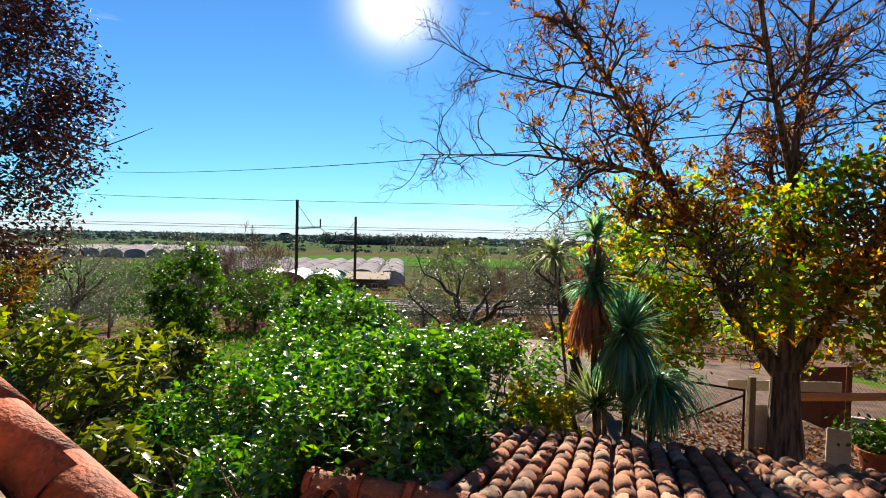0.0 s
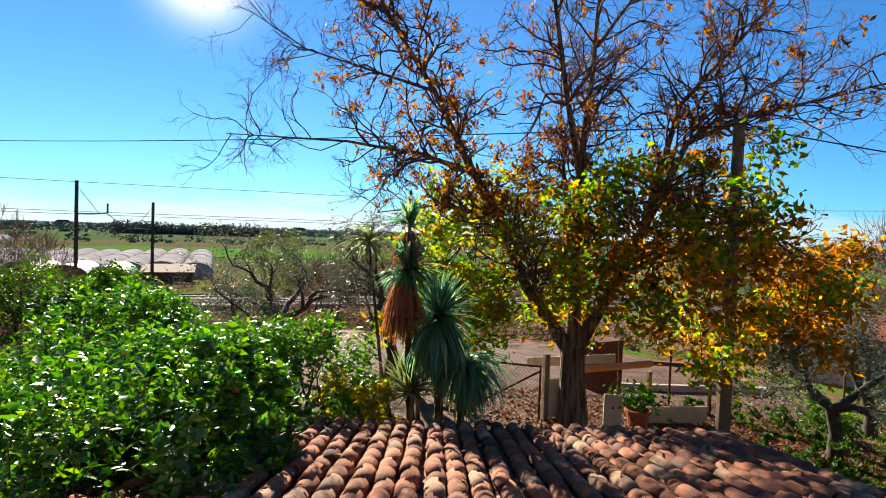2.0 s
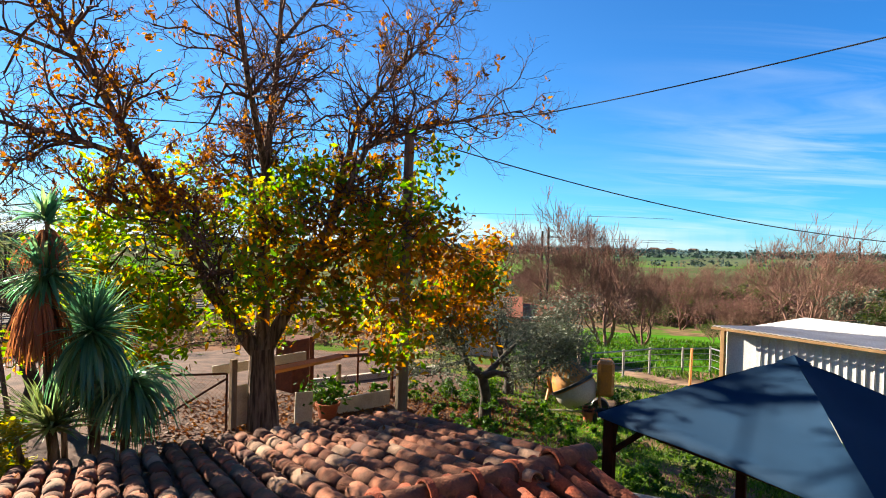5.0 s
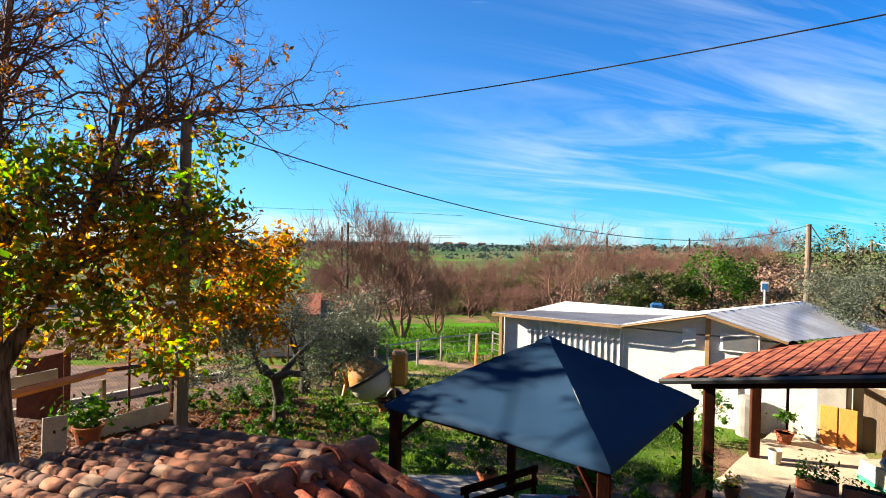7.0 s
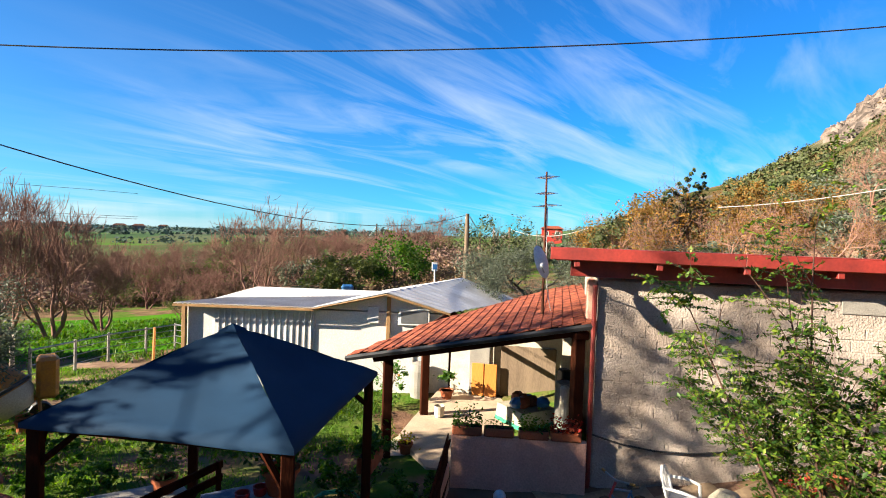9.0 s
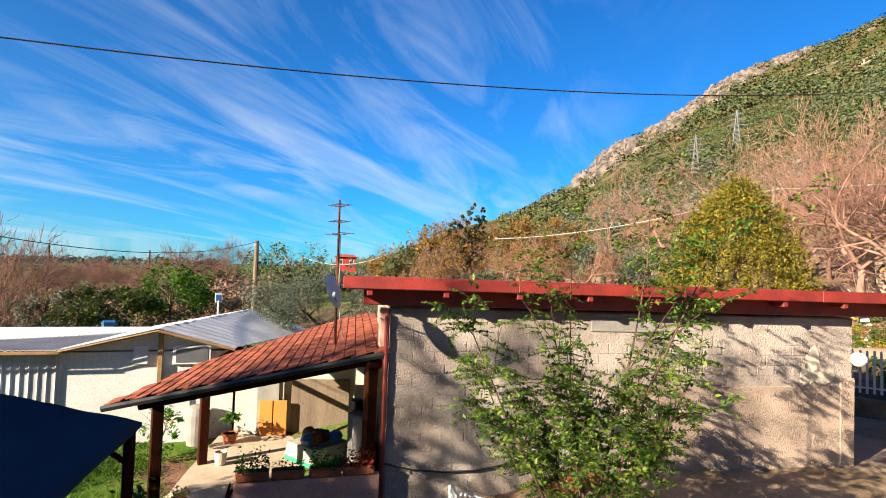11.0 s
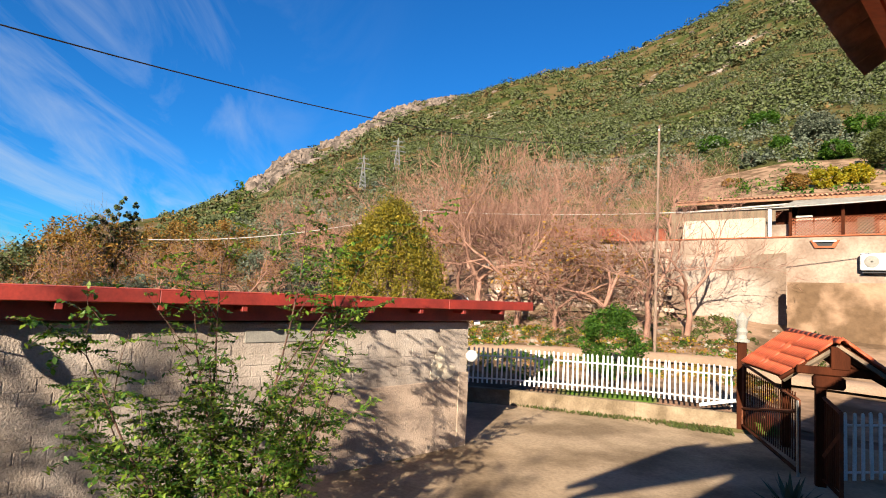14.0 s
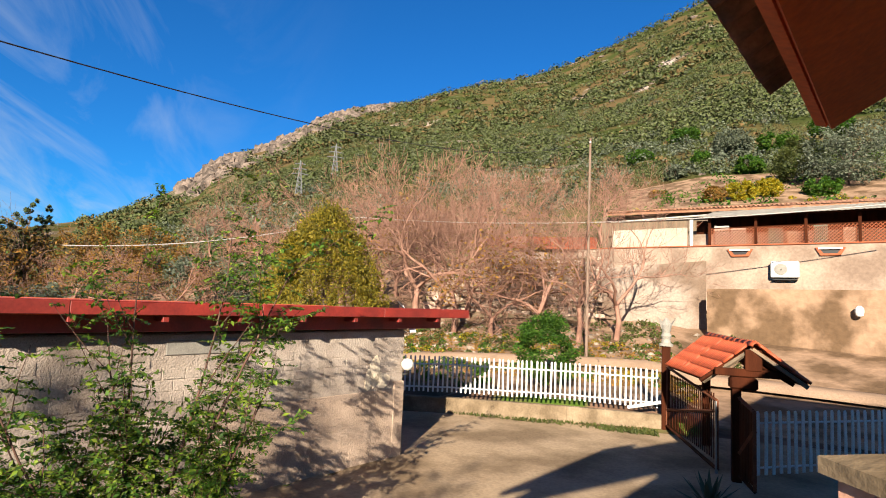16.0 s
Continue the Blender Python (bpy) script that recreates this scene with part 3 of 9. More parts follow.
    nt.links.new(bp.outputs[0], bs.inputs["Normal"])
    return m


def make_ground():
    rings = np.concatenate([[0.0], np.linspace(1, 30, 46), np.geomspace(31, 120, 40), np.geomspace(126, 4600, 70)])
    na = 360
    a = np.arange(na) * 2 * np.pi / na
    x = rings[:, None] * np.sin(a)[None]
    y = rings[:, None] * np.cos(a)[None]
    z = ground(x, y)
    vs = np.stack([x, y, z], -1).reshape(-1, 3)
    nr = len(rings)
    i, j = np.meshgrid(np.arange(nr - 1), np.arange(na), indexing="ij")
    q = np.stack([i * na + j, i * na + (j + 1) % na, (i + 1) * na + (j + 1) % na, (i + 1) * na + j], -1).reshape(-1, 4)
    me = bpy.data.meshes.new("ground")
    me.from_pydata(vs.tolist(), [], q[:, ::-1].tolist())
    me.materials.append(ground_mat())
    me.shade_smooth()
    return tagged(new("ground", me), "earth, grass and fields out to the mountain and horizon", "ground", kind="structure")


make_ground()

# ---- garage: plastered block wall under a red fascia ----
GA, GB = Vector((9.68, -4.72, 0)), Vector((5.86, -13.75, 0))     # feet of the long wall's two corners
G_LEN = (GB - GA).length
G_M = frame_of(GA, GB)                                           # x along the wall; the building lies on the side of +y
GU, GV = Vector((0.39, 0.92, 0)).normalized(), Vector((0.92, -0.39, 0)).normalized()


def make_garage():
    g = thing("garage", "low grey rendered garage with a red metal fascia", "building", G_M)
    rng = random.Random(8)
    part("wall", MB().box((G_LEN / 2, 2.6, 1.15), (G_LEN, 5.2, 3.92), b=0.03), M_PLASTER, g, "rough grey rendered block wall")
    # lower plaster coat, a little proud, and the corner strip
    part("plinth", MB().box((G_LEN - 2.6, -0.012, 0.82), (5.1, 0.03, 1.72), b=0.012), M_PLASTER2, g, "thicker lower coat of render")
    part("corner_strip", MB().box((G_LEN - 0.16, -0.02, 0.9), (0.34, 0.05, 1.9), b=0.012), M_PLASTER2, g, "paler corner strip")
    part("lintel", MB().box((4.6, -0.008, 2.86), (1.35, 0.03, 0.26), b=0.01), M_CONC_GREY, g, "grey concrete lintel")
    rp = random.Random(5)
    for cx, cz, w, h in ((G_LEN - 0.98, 2.1, 0.17, 0.42), (G_LEN - 0.75, 1.92, 0.3, 0.2), (G_LEN - 1.15, 1.95, 0.14, 0.3)):
        ring = [(cx + w * rp.uniform(0.7, 1.1) * math.cos(a * 0.628), cz + h * rp.uniform(0.7, 1.1) * math.sin(a * 0.628)) for a in range(10)]
        vs = [(p, yy, q) for yy in (-0.024, 0.0) for p, q in ring]
        part("plaster_patch", MB().add(vs, [tuple(range(10)), tuple(range(19, 9, -1))] + [(i, (i + 1) % 10, 10 + (i + 1) % 10, 10 + i) for i in range(10)]), M_CONCRETE, g, "pale smeared plaster patch")
    # blocks of the wall that show through the plaster
    me = MB().box((0, 0, 0), (0.39, 0.016, 0.19), b=0.007).mesh("block", M_PLASTER)
    for row in range(13):
        for col in range(24):
            x = 0.25 + col * 0.405 + (0.2 if row % 2 else 0)
            z = 0.15 + row * 0.205
            if x > G_LEN - 0.3 or (x > G_LEN - 5.3 and z < 1.8) or (3.8 < x < 5.4 and z > 2.6) or rng.random() < 0.42:
                continue
            ob = new("block", me)
            ob.parent = g
            ob.matrix_basis = pose(x, -0.001 - rng.random() * 0.004, z, rng.uniform(-0.8, 0.8), rng.uniform(-0.5, 0.5), rng.uniform(-0.6, 0.6))
    roof = MB().box((G_LEN / 2 + 0.48, 2.55, 3.5), (G_LEN + 2.5, 6.3, 0.10))
    part("roof", roof, M_SOFFIT, g, "red-brown boarded roof underside")
    x0 = -0.86
    for k in range(4):
        L = (G_LEN + 2.66) / 4
        part("fascia", MB().box((x0 + (k + 0.5) * L, -0.60, 3.56 - 0.004 * (k % 2)), (L - 0.006, 0.04, 0.20), b=0.008), M_FASCIA, g, "dark red metal fascia")
        part("fascia", MB().box((x0 + (k + 0.5) * L, -0.53, 3.665), (L - 0.006, 0.17, 0.02), b=0.006), M_FASCIA, g)
    part("wall_plate", MB().box((G_LEN / 2 + 0.3, -0.12, 3.30), (G_LEN + 1.6, 0.2, 0.28), b=0.01), M_FASCIA, g)
    for k in range(9):
        part("rafter", MB().box((-0.4 + k * 1.35, -0.30, 3.40), (0.10, 0.55, 0.12), b=0.008), M_FASCIA, g)
    part("corner_post", MB().tube([(-0.05, -0.06, -0.7), (-0.05, -0.06, 3.0)], 0.045, 8), M_FASCIA, g, "red downpipe")
    part("end_wall_edge", MB().box((-0.10, 0.28, 2.72), (0.16, 0.5, 0.72), b=0.02), M_PINK, g, "patched pink plaster edge")
    return g


make_garage()


def on_wall(s, out, z):
    """A place s metres along the garage wall, out metres off it."""
    p = GA + (GB - GA).normalized() * s - GV * out
    return Vector((p.x, p.y, z))


def make_wall_lamp():
    p = on_wall(G_LEN - 0.02, 0.16, 2.26)
    g = thing("wall_lamp", "round white globe lamp on the garage corner", "lamp", pose(*p))
    part("globe", MB().lathe([(0.02, -0.15), (0.1, -0.12), (0.155, -0.03), (0.155, 0.05), (0.1, 0.13), (0.02, 0.15)], 14), M_WHITE, g, smooth=True)
    part("bracket", MB().tube([(0, 0, -0.14), (0.03, -0.05, -0.24), (0.15, -0.06, -0.26)], 0.03, 6), M_BLACK, g)


make_wall_lamp()


def make_floodlight():
    p = on_wall(G_LEN + 0.05, 0.2, 3.12)
    g = thing("floodlight", "small square floodlight under the garage eaves", "lamp", pose(*p, 25, 0, 60))
    part("housing", MB().box((0, 0, 0), (0.2, 0.06, 0.15), b=0.015), M_WHITE, g)
    part("glass", MB().box((0, -0.034, 0), (0.16, 0.01, 0.11), b=0.004), M_STEEL, g)


make_floodlight()


def make_solar_panel():
    p = on_wall(G_LEN + 0.3, -0.3, 3.56)
    g = thing("solar_panel", "small solar panel on the garage roof", "solar panel", pose(*p, 0, 0, -65))
    part("panel", MB().box((0, 0, 0.2), (0.42, 0.03, 0.3), pose(0, 0, 0, -40), b=0.006), M_BLACK, g, "dark blue cells")
    part("stand", MB().tube([(0, 0, 0), (0, 0.1, 0.16)], 0.015, 6), M_WHITE, g)


make_solar_panel()


def make_dish():
    p = on_wall(-0.93, 1.1, 3.45)
    g = thing("satellite_dish", "pale grey satellite dish at the garage roof corner", "satellite dish", pose(*p, 0, 0, 15) @ Matrix.Scale(0.72, 4))
    mb = MB()
    for k in range(7):
        r = 0.36 * k / 6
        for j in range(18):
            a = j * 2 * math.pi / 18
            mb.v.append((r * math.cos(a), 0.5 * r * r * 1.6, r * 1.1 * math.sin(a)))
    for k in range(6):
        for j in range(18):
            mb.f.append((k * 18 + j, k * 18 + (j + 1) % 18, (k + 1) * 18 + (j + 1) % 18, (k + 1) * 18 + j))
    part("reflector", mb, M_WHITE, g, smooth=True, m=pose(0, 0, 0, -18, 0, -60))
    part("arm", MB().tube([(0, 0, -0.3), (-0.3, 0.32, -0.12)], 0.015, 6), M_STEEL, g)
    part("receiver", MB().tube([(-0.3, 0.32, -0.12), (-0.24, 0.26, -0.06)], 0.035, 8), M_WHITE, g)
    part("bracket", MB().tube([(0.05, 0, 0), (0.5, -0.15, -0.1), (0.75, -0.3, -0.05)], 0.02, 6), M_STEEL, g)


make_dish()


def make_antenna():
    p = on_wall(-0.98, -0.1, 0)
    g = thing("television_antenna", "tall rusty antenna mast with crossed rods", "antenna", pose(p.x, p.y, 2.4))
    part("mast", MB().tube([(0, 0, 0), (0.01, 0, 1.2), (0.03, 0.01, 2.66)], [0.028, 0.024, 0.018], 8), M_RUST, g)
    for z, L, n in ((2.55, 0.5, 5), (2.25, 0.42, 4), (2.02, 0.8, 3)):
        b = MB().tube([(-L / 2, -0.05, 0), (L / 2, 0.05, 0)], 0.009, 5)
        el = part("boom", b, M_STEEL, g, m=pose(0.02, 0, z))
        for k in range(n):
            x = -L / 2 + L * k / (n - 1)
            part("rod", MB().tube([(x, -0.14, 0), (x, 0.14, 0.01)], 0.006, 4), M_STEEL, el)
    part("cable", MB().tube([(0.02, -0.03, 2.0), (0.05, -0.05, 1.2), (-0.03, -0.06, 0.5), (0.1, -0.2, 0.05)], 0.008, 5), M_WHITE, g)


make_antenna()

# ---- gazebo ----
CF, CL, CR = Vector((5.75, 0.30, 1.74)), Vector((6.77, 3.14, 1.74)), Vector((8.65, -0.70, 1.74))
CB = CL + CR - CF
GAZ = (CF + CB) / 2


def make_gazebo():
    z0 = gz(GAZ.x, GAZ.y)
    g = thing("gazebo", "square garden gazebo with a faded dark blue canvas roof", "gazebo", pose(GAZ.x, GAZ.y, z0))
    ap = Vector((0, 0, 2.60 - z0))
    cs = [Vector((p.x - GAZ.x, p.y - GAZ.y, p.z - z0)) for p in (CF, CR, CB, CL)]
    for i in range(4):
        a, b = cs[i], cs[(i + 1) % 4]
        n = 10
        idx, mb = {}, MB()
        for u in range(n + 1):
            for v in range(n + 1 - u):
                p = ap + (a - ap) * (u / n) + (b - ap) * (v / n)
                s = (u + v) / n
                p.z -= 0.09 * math.sin(math.pi * s) * (4 * (u / n) * (v / n) / max(s * s, 1e-6)) + 0.012 * math.sin(u * 2.1 + v * 1.3)
                idx[u, v] = len(mb.v)
                mb.v.append(p[:])
        for u in range(n):
            for v in range(n - u):
                mb.f.append((idx[u, v], idx[u + 1, v], idx[u, v + 1]))
                if u + v < n - 1:
                    mb.f.append((idx[u + 1, v], idx[u + 1, v + 1], idx[u, v + 1]))
        # hem along the edge
        k = len(mb.v)
        low = Vector((0, 0, 0.05))
        for t in range(n + 1):
            p = Vector(mb.v[idx[n - t, t]])
            mb.v += [tuple(p - low)]
            if t:
                mb.f.append((idx[n - t + 1, t - 1], idx[n - t, t], k + t, k + t - 1))
        me = mb.mesh("canopy_panel", M_CANVAS)
        me.shade_smooth()
        part("canopy_panel", me, None, g, "faded dark blue canvas")
    cap = MB()
    for i in range(4):
        a, b = cs[i], cs[(i + 1) % 4]
        k = len(cap.v)
        cap.v += [tuple(ap + Vector((0, 0, 0.02))), tuple(ap + (a - ap) * 0.09 + Vector((0, 0, 0.008))), tuple(ap + (b - ap) * 0.09 + Vector((0, 0, 0.008)))]
        cap.f.append((k, k + 1, k + 2))
    part("vent_cap", cap, M_CANVAS, g)
    for p in cs:
        q = p * 0.93
        post = part("post", MB().box((q.x, q.y, (q.z + 0.12) / 2), (0.13, 0.13, q.z + 0.12), b=0.012), M_WOOD_DARK, g)
        d = Vector((-q.x, -q.y, 0)).normalized()
        for w in (Vector((d.x, 0, 0)), Vector((0, d.y, 0))):
            part("brace", MB().tube([(q.x, q.y, p.z - 0.5), (q.x + w.x * 0.55, q.y + w.y * 0.55, p.z - 0.06)], 0.035, 6), M_WOOD_DARK, post)
    for i in range(4):
        a, b = cs[i] * 0.94, cs[(i + 1) % 4] * 0.94
        a.z = b.z = cs[i].z - 0.05
        part("beam", MB().tube([a, b], 0.055, 6), M_WOOD_DARK, g)
        part("hip_rafter", MB().tube([a, ap - Vector((0, 0, 0.08))], 0.035, 6), M_WOOD_DARK, g)
    return g


make_gazebo()

# ---- small outbuilding with a curved-tile gable roof, just below the balcony ----
RD = Vector((0.309, 0.951, 0)).normalized()      # down the far slope, level
RX = Vector((0.951, -0.309, 0)).normalized()     # along the ridge
R_SL = 0.17
R_U0, R_W = -2.15, 5.92                           # left end and length along the ridge
R_FAR, R_NEAR = 3.42, 1.9
R0 = RX * R_U0 + RD * 3.68 + Vector((0, 0, 1.93))


def tile_mesh(name, material, r0, r1, length, up=True, n=6, thick=0.014):
    """A curved roof tile, its wide end at the foot."""
    mb = MB()
    for k in range(n + 1):
        a = math.pi * k / n
        for (rr, yy) in ((r0, 0.0), (r1, length), (r0 - thick, 0.0), (r1 - thick, length)):
            mb.v.append((rr * math.cos(a), yy, rr * math.sin(a) * (1 if up else -1)))
    for k in range(n):
        o, p = k * 4, k * 4 + 4
        mb.f += [(o, o + 1, p + 1, p), (o + 2, p + 2, p + 3, o + 3), (o, p, p + 2, o + 2), (o + 1, o + 3, p + 3, p + 1)]
    mb.f += [(0, 2, 3, 1), (n * 4, n * 4 + 1, n * 4 + 3, n * 4 + 2)]
    me = mb.mesh(name, material)
    me.shade_smooth()
    return me


def slope_matrix(origin, across, down_level, slope):
    """Axes: x across, y uphill along the slope, z out of it."""
    x = across.normalized()
    y = (-down_level.normalized() + Vector((0, 0, slope))).normalized()
    z = x.cross(y).normalized()
    if z.z < 0:
        x, z = -x, -z
    return Matrix(((x.x, y.x, z.x, origin.x), (x.y, y.y, z.y, origin.y), (x.z, y.z, z.z, origin.z), (0, 0, 0, 1)))


def tile_run(name, places, shape, smooth=True):
    """Many tiles of one shape joined into one mesh."""
    mb = MB()
    v0 = [v.co.copy() for v in shape.vertices]
    f0 = [tuple(p.vertices) for p in shape.polygons]
    for m in places:
        mb.add(v0, f0, m)
    me = bpy.data.meshes.new(name)
    me.from_pydata(mb.v, [], mb.f)
    me.materials.append(shape.materials[0])
    if smooth:
        me.shade_smooth()
    return me


def make_outbuilding():
    rng = random.Random(3)
    g = thing("outbuilding", "small outbuilding with an aged curved-tile gable roof", "outbuilding")
    ridge = [R0 - RX * 0.02, R0 + RX * (R_W + 0.02)]
    far = [p + RD * R_FAR - Vector((0, 0, R_FAR * R_SL)) for p in ridge]
    near = [p - RD * R_NEAR - Vector((0, 0, R_NEAR * R_SL)) for p in ridge]
    low = Vector((0, 0, 0.07))
    deck = MB()
    deck.slab([ridge[0] - low, ridge[1] - low, far[1] - low, far[0] - low], 0.06)
    deck.slab([ridge[0] - low, ridge[1] - low, near[1] - low, near[0] - low], 0.06)
    part("roof_deck", deck, M_SOIL, g, "dark mortar bed under the tiles")
    m = frame_of((R0.x, R0.y, 0), R0 + RX)
    part("wall", MB().box((R_W / 2, 0.75, 0.55), (R_W - 0.4, 4.5, 1.5)), M_PLASTER, g, m=m)
    shapes = (0.088, 0.07, 0.44)
    cover = [tile_mesh("tile", mt, *shapes, n=7) for mt in (M_TILE, M_TILE_PALE, M_TILE_DARK)]
    pan = tile_mesh("pan_tile", M_TILE_MID, 0.075, 0.10, 0.43, up=False, n=5)
    pitch = 0.198
    n = int(R_W / pitch)
    pans, rest = [], []
    for side, dl, reach in ((far, RD, R_FAR), (near, -RD, R_NEAR)):
        L = reach * math.hypot(1, R_SL)
        rows = int(L / 0.335)
        for i in range(n + 1):
            o = side[0] + RX * (0.06 + i * pitch + rng.uniform(-0.012, 0.012))
            sm_ = slope_matrix(o, RX, dl, R_SL)
            flip = -1 if (sm_.col[0].to_3d() - RX).length > 0.5 else 1
            for j in range(rows + 1):
                yy = j * 0.335 + rng.uniform(-0.03, 0.03) - 0.06
                if yy > L - 0.2:
                    continue
                pl = sm_ @ pose(rng.uniform(-0.012, 0.012), yy, 0.02 + rng.uniform(-0.006, 0.01), rng.uniform(1.5, 3.5), rng.uniform(-3, 3), rng.uniform(-2.5, 2.5))
                if dl is RD:
                    ob = new("tile", rng.choices(cover, (8, 2, 1))[0])
                    ob.parent = g
                    ob.matrix_basis = pl
                else:
                    rest.append(pl)
                if i < n:
                    pans.append(sm_ @ pose(flip * pitch / 2, yy, 0.052, 2.0, 0, rng.uniform(-1.5, 1.5)))
    part("pan_tiles", tile_run("pan_tiles", pans, pan), None, g, "dark channel tiles between the rows")["kind"] = "stuff"
    part("near_tiles", tile_run("near_tiles", rest, tile_mesh("t", M_TILE_RED, *shapes, n=7)), None, g, "red curved tiles of the near slope")["kind"] = "stuff"
    cap = tile_mesh("ridge_tile", M_TILE, 0.125, 0.105, 0.46, n=10)
    rim = MB()
    for k in range(9):
        a = math.pi * k / 8
        rim.v += [(r * math.cos(a), y, r * math.sin(a)) for r, y in ((0.118, -0.015), (0.137, -0.015), (0.134, 0.045), (0.118, 0.045))]
        if k:
            o = 4 * k
            rim.f += [(o - 4 + q, o - 4 + (q + 1) % 4, o + (q + 1) % 4, o + q) for q in range(4)]
    rim = rim.mesh("mortar_rim", M_TILE_RED)
    d = -0.06
    while d < R_W - 0.2:
        p = R0 + RX * d + Vector((0, 0, 0.035 + rng.uniform(-0.012, 0.012)))
        ob = new("ridge_tile", cap)
        ob.parent = g
        ob.matrix_basis = frame_of(p, p + RX) @ pose(0, 0, 0, 0, rng.uniform(-3, 3), -90 + rng.uniform(-3, 3))
        r = new("mortar_rim", rim)
        r.parent = ob
        d += 0.40
    return g


make_outbuilding()


def make_side_roof():
    """The tiled edge of the lower roof beside the balcony."""
    g = thing("side_roof", "red curved-tile edge of the house roof beside the balcony", "roof")
    a, b = Vector((-1.25, 1.56, 3.30)), Vector((-0.74, 1.31, 3.10))
    lev = Vector((b.x - a.x, b.y - a.y, 0))
    slope = (a.z - b.z) / lev.length
    dl = lev.normalized()
    ac = Vector((-dl.y, dl.x, 0))
    me = tile_mesh("tile", M_TILE_RED, 0.105, 0.085, 0.44, n=12)
    for i in range(4):
        for j in range(-3, 5):
            sm_ = slope_matrix(b - ac * (0.235 * i), -ac, dl, slope)
            ob = new("tile", me)
            ob.parent = g
            ob.matrix_basis = sm_ @ pose(0, j * 0.37 - 0.1, 0, 2.5, 0, (i * 7 + j * 5) % 3 - 1)
    o = b + dl * 0.45 - Vector((0, 0, slope * 0.45 + 0.04)) + ac * 0.1
    e = o - dl * 2.0 + Vector((0, 0, slope * 2.0))
    part("roof_deck", MB().slab([o, e, e - ac * 1.0, o - ac * 1.0], 0.06), M_CONCRETE, g)


make_side_roof()

# ---- own house: balcony, eaves over it, and the body that shades the yard ----
HE = Vector((0.372, 0.928, 0)).normalized()       # along the eaves
HN = Vector((0.928, -0.372, 0)).normalized()      # outwards
HC = Vector((-0.654, -4.614, 5.186))               # far corner of the eaves


def make_house():
    g = thing("house", "house with a balcony and red-brown tiled eaves", "house")
    L = 5.9
    A = HC.copy()
    B = A + HE * L
    back = -HN * 4.4 + Vector((0, 0, 2.5))
    part("roof", MB().slab([A, B, B + back, A + back], 0.10), M_SOFFIT, g, "red-brown painted eaves boards")
    part("roof", MB().slab([A + back, B + back, B + back * 2 - Vector((0, 0, 5.0)), A + back * 2 - Vector((0, 0, 5.0))], 0.10), M_SOFFIT, g)
    part("fascia", MB().slab([A + HN * 0.02, B + HN * 0.02, B + HN * 0.02 - Vector((0, 0, 0.02)) - HN * 0.06, A + HN * 0.02 - HN * 0.06 - Vector((0, 0, 0.02))], 0.05), M_SOFFIT, g)
    me = tile_mesh("tile", M_TILE, 0.115, 0.09, 0.44, n=8)
    k = int((L - 0.8) / 0.20)
    for i in range(k + 1):
        for j in range(3):
            o = A + HE * (0.60 + i * 0.20) + HN * 0.21 + Vector((0, 0, 0.035))
            ob = new("tile", me)
            ob.parent = g
            ob.matrix_basis = slope_matrix(o, HE, HN, 2.5 / 4.4) @ pose(0, j * 0.37, 0, 2, 0, (i * 5 + j) % 3 - 1)
    m = Matrix(((HE.x, -HN.x, 0, A.x), (HE.y, -HN.y, 0, A.y), (0, 0, 1, 0), (0, 0, 0, 1)))
    part("wall", MB().box((2.4, 1.75 + 3.0, 2.7), (4.3, 6.0, 5.4)), M_CREAM, g, "cream rendered wall", m=m)
    # unseen rear wing, added so that its shadow covers fence and lane
    wing = [Vector(p) for p in ((-2.3, -5.7, 5.6), (-7.2, -9.6, 8.3), (-15.0, -7.5, 8.3), (-9.0, 0.5, 7.6))]
    part("roof", MB().slab(wing, 0.12), M_TILE_DARK, g, "tiled roof of an unseen wing added to cast shade")
    part("roof", MB().slab([Vector(p) for p in ((-2.3, -5.7, 5.6), (-3.2, 1.5, 6.6), (-9.0, 5.0, 8.0), (-9.0, 0.5, 7.6))], 0.12), M_TILE_DARK, g, "tiled roof of an unseen wing added to cast shade")
    part("wall", MB().box((-11.0, -3.5, 3.7), (5.5, 6.0, 7.4)), M_CREAM, g, "cream rendered wall of the unseen added wing")
    part("balcony", MB().box((4.6, 0.9, 2.30), (2.6, 2.1, 0.16), b=0.01), M_CONCRETE, g, m=m)
    return g


make_house()


def make_parapet_pillar():
    g = thing("parapet_pillar", "small rendered parapet pillar with a pale sloping cap", "pillar", pose(-0.27, -2.50, 2.835, 0, 0, 24))
    part("shaft", MB().box((0, 0, 0.3), (0.30, 0.30, 0.62), b=0.012), M_PINK, g)
    part("cap", MB().add([(-0.18, -0.18, 0.60), (0.18, -0.18, 0.60), (0.18, 0.18, 0.60), (-0.18, 0.18, 0.60), (-0.18, -0.18, 0.65), (0.18, -0.18, 0.65), (0.18, 0.18, 0.65), (-0.18, 0.18, 0.65), (-0.03, -0.03, 0.70), (0.03, -0.03, 0.70), (0.03, 0.03, 0.70), (-0.03, 0.03, 0.70)], [(3, 2, 1, 0)] + [(k, (k + 1) % 4, 4 + (k + 1) % 4, 4 + k) for k in range(4)] + [(4 + k, 4 + (k + 1) % 4, 8 + (k + 1) % 4, 8 + k) for k in range(4)] + [(8, 9, 10, 11)]), M_LOWWALL, g, "tan stone cap")


make_parapet_pillar()

# ---- white shed ----


M_EAVES = mat("weathered_eaves_timber", (0.52, 0.32, 0.15), 0.8, (0.36, 0.21, 0.10), 3, 40, 0.2)


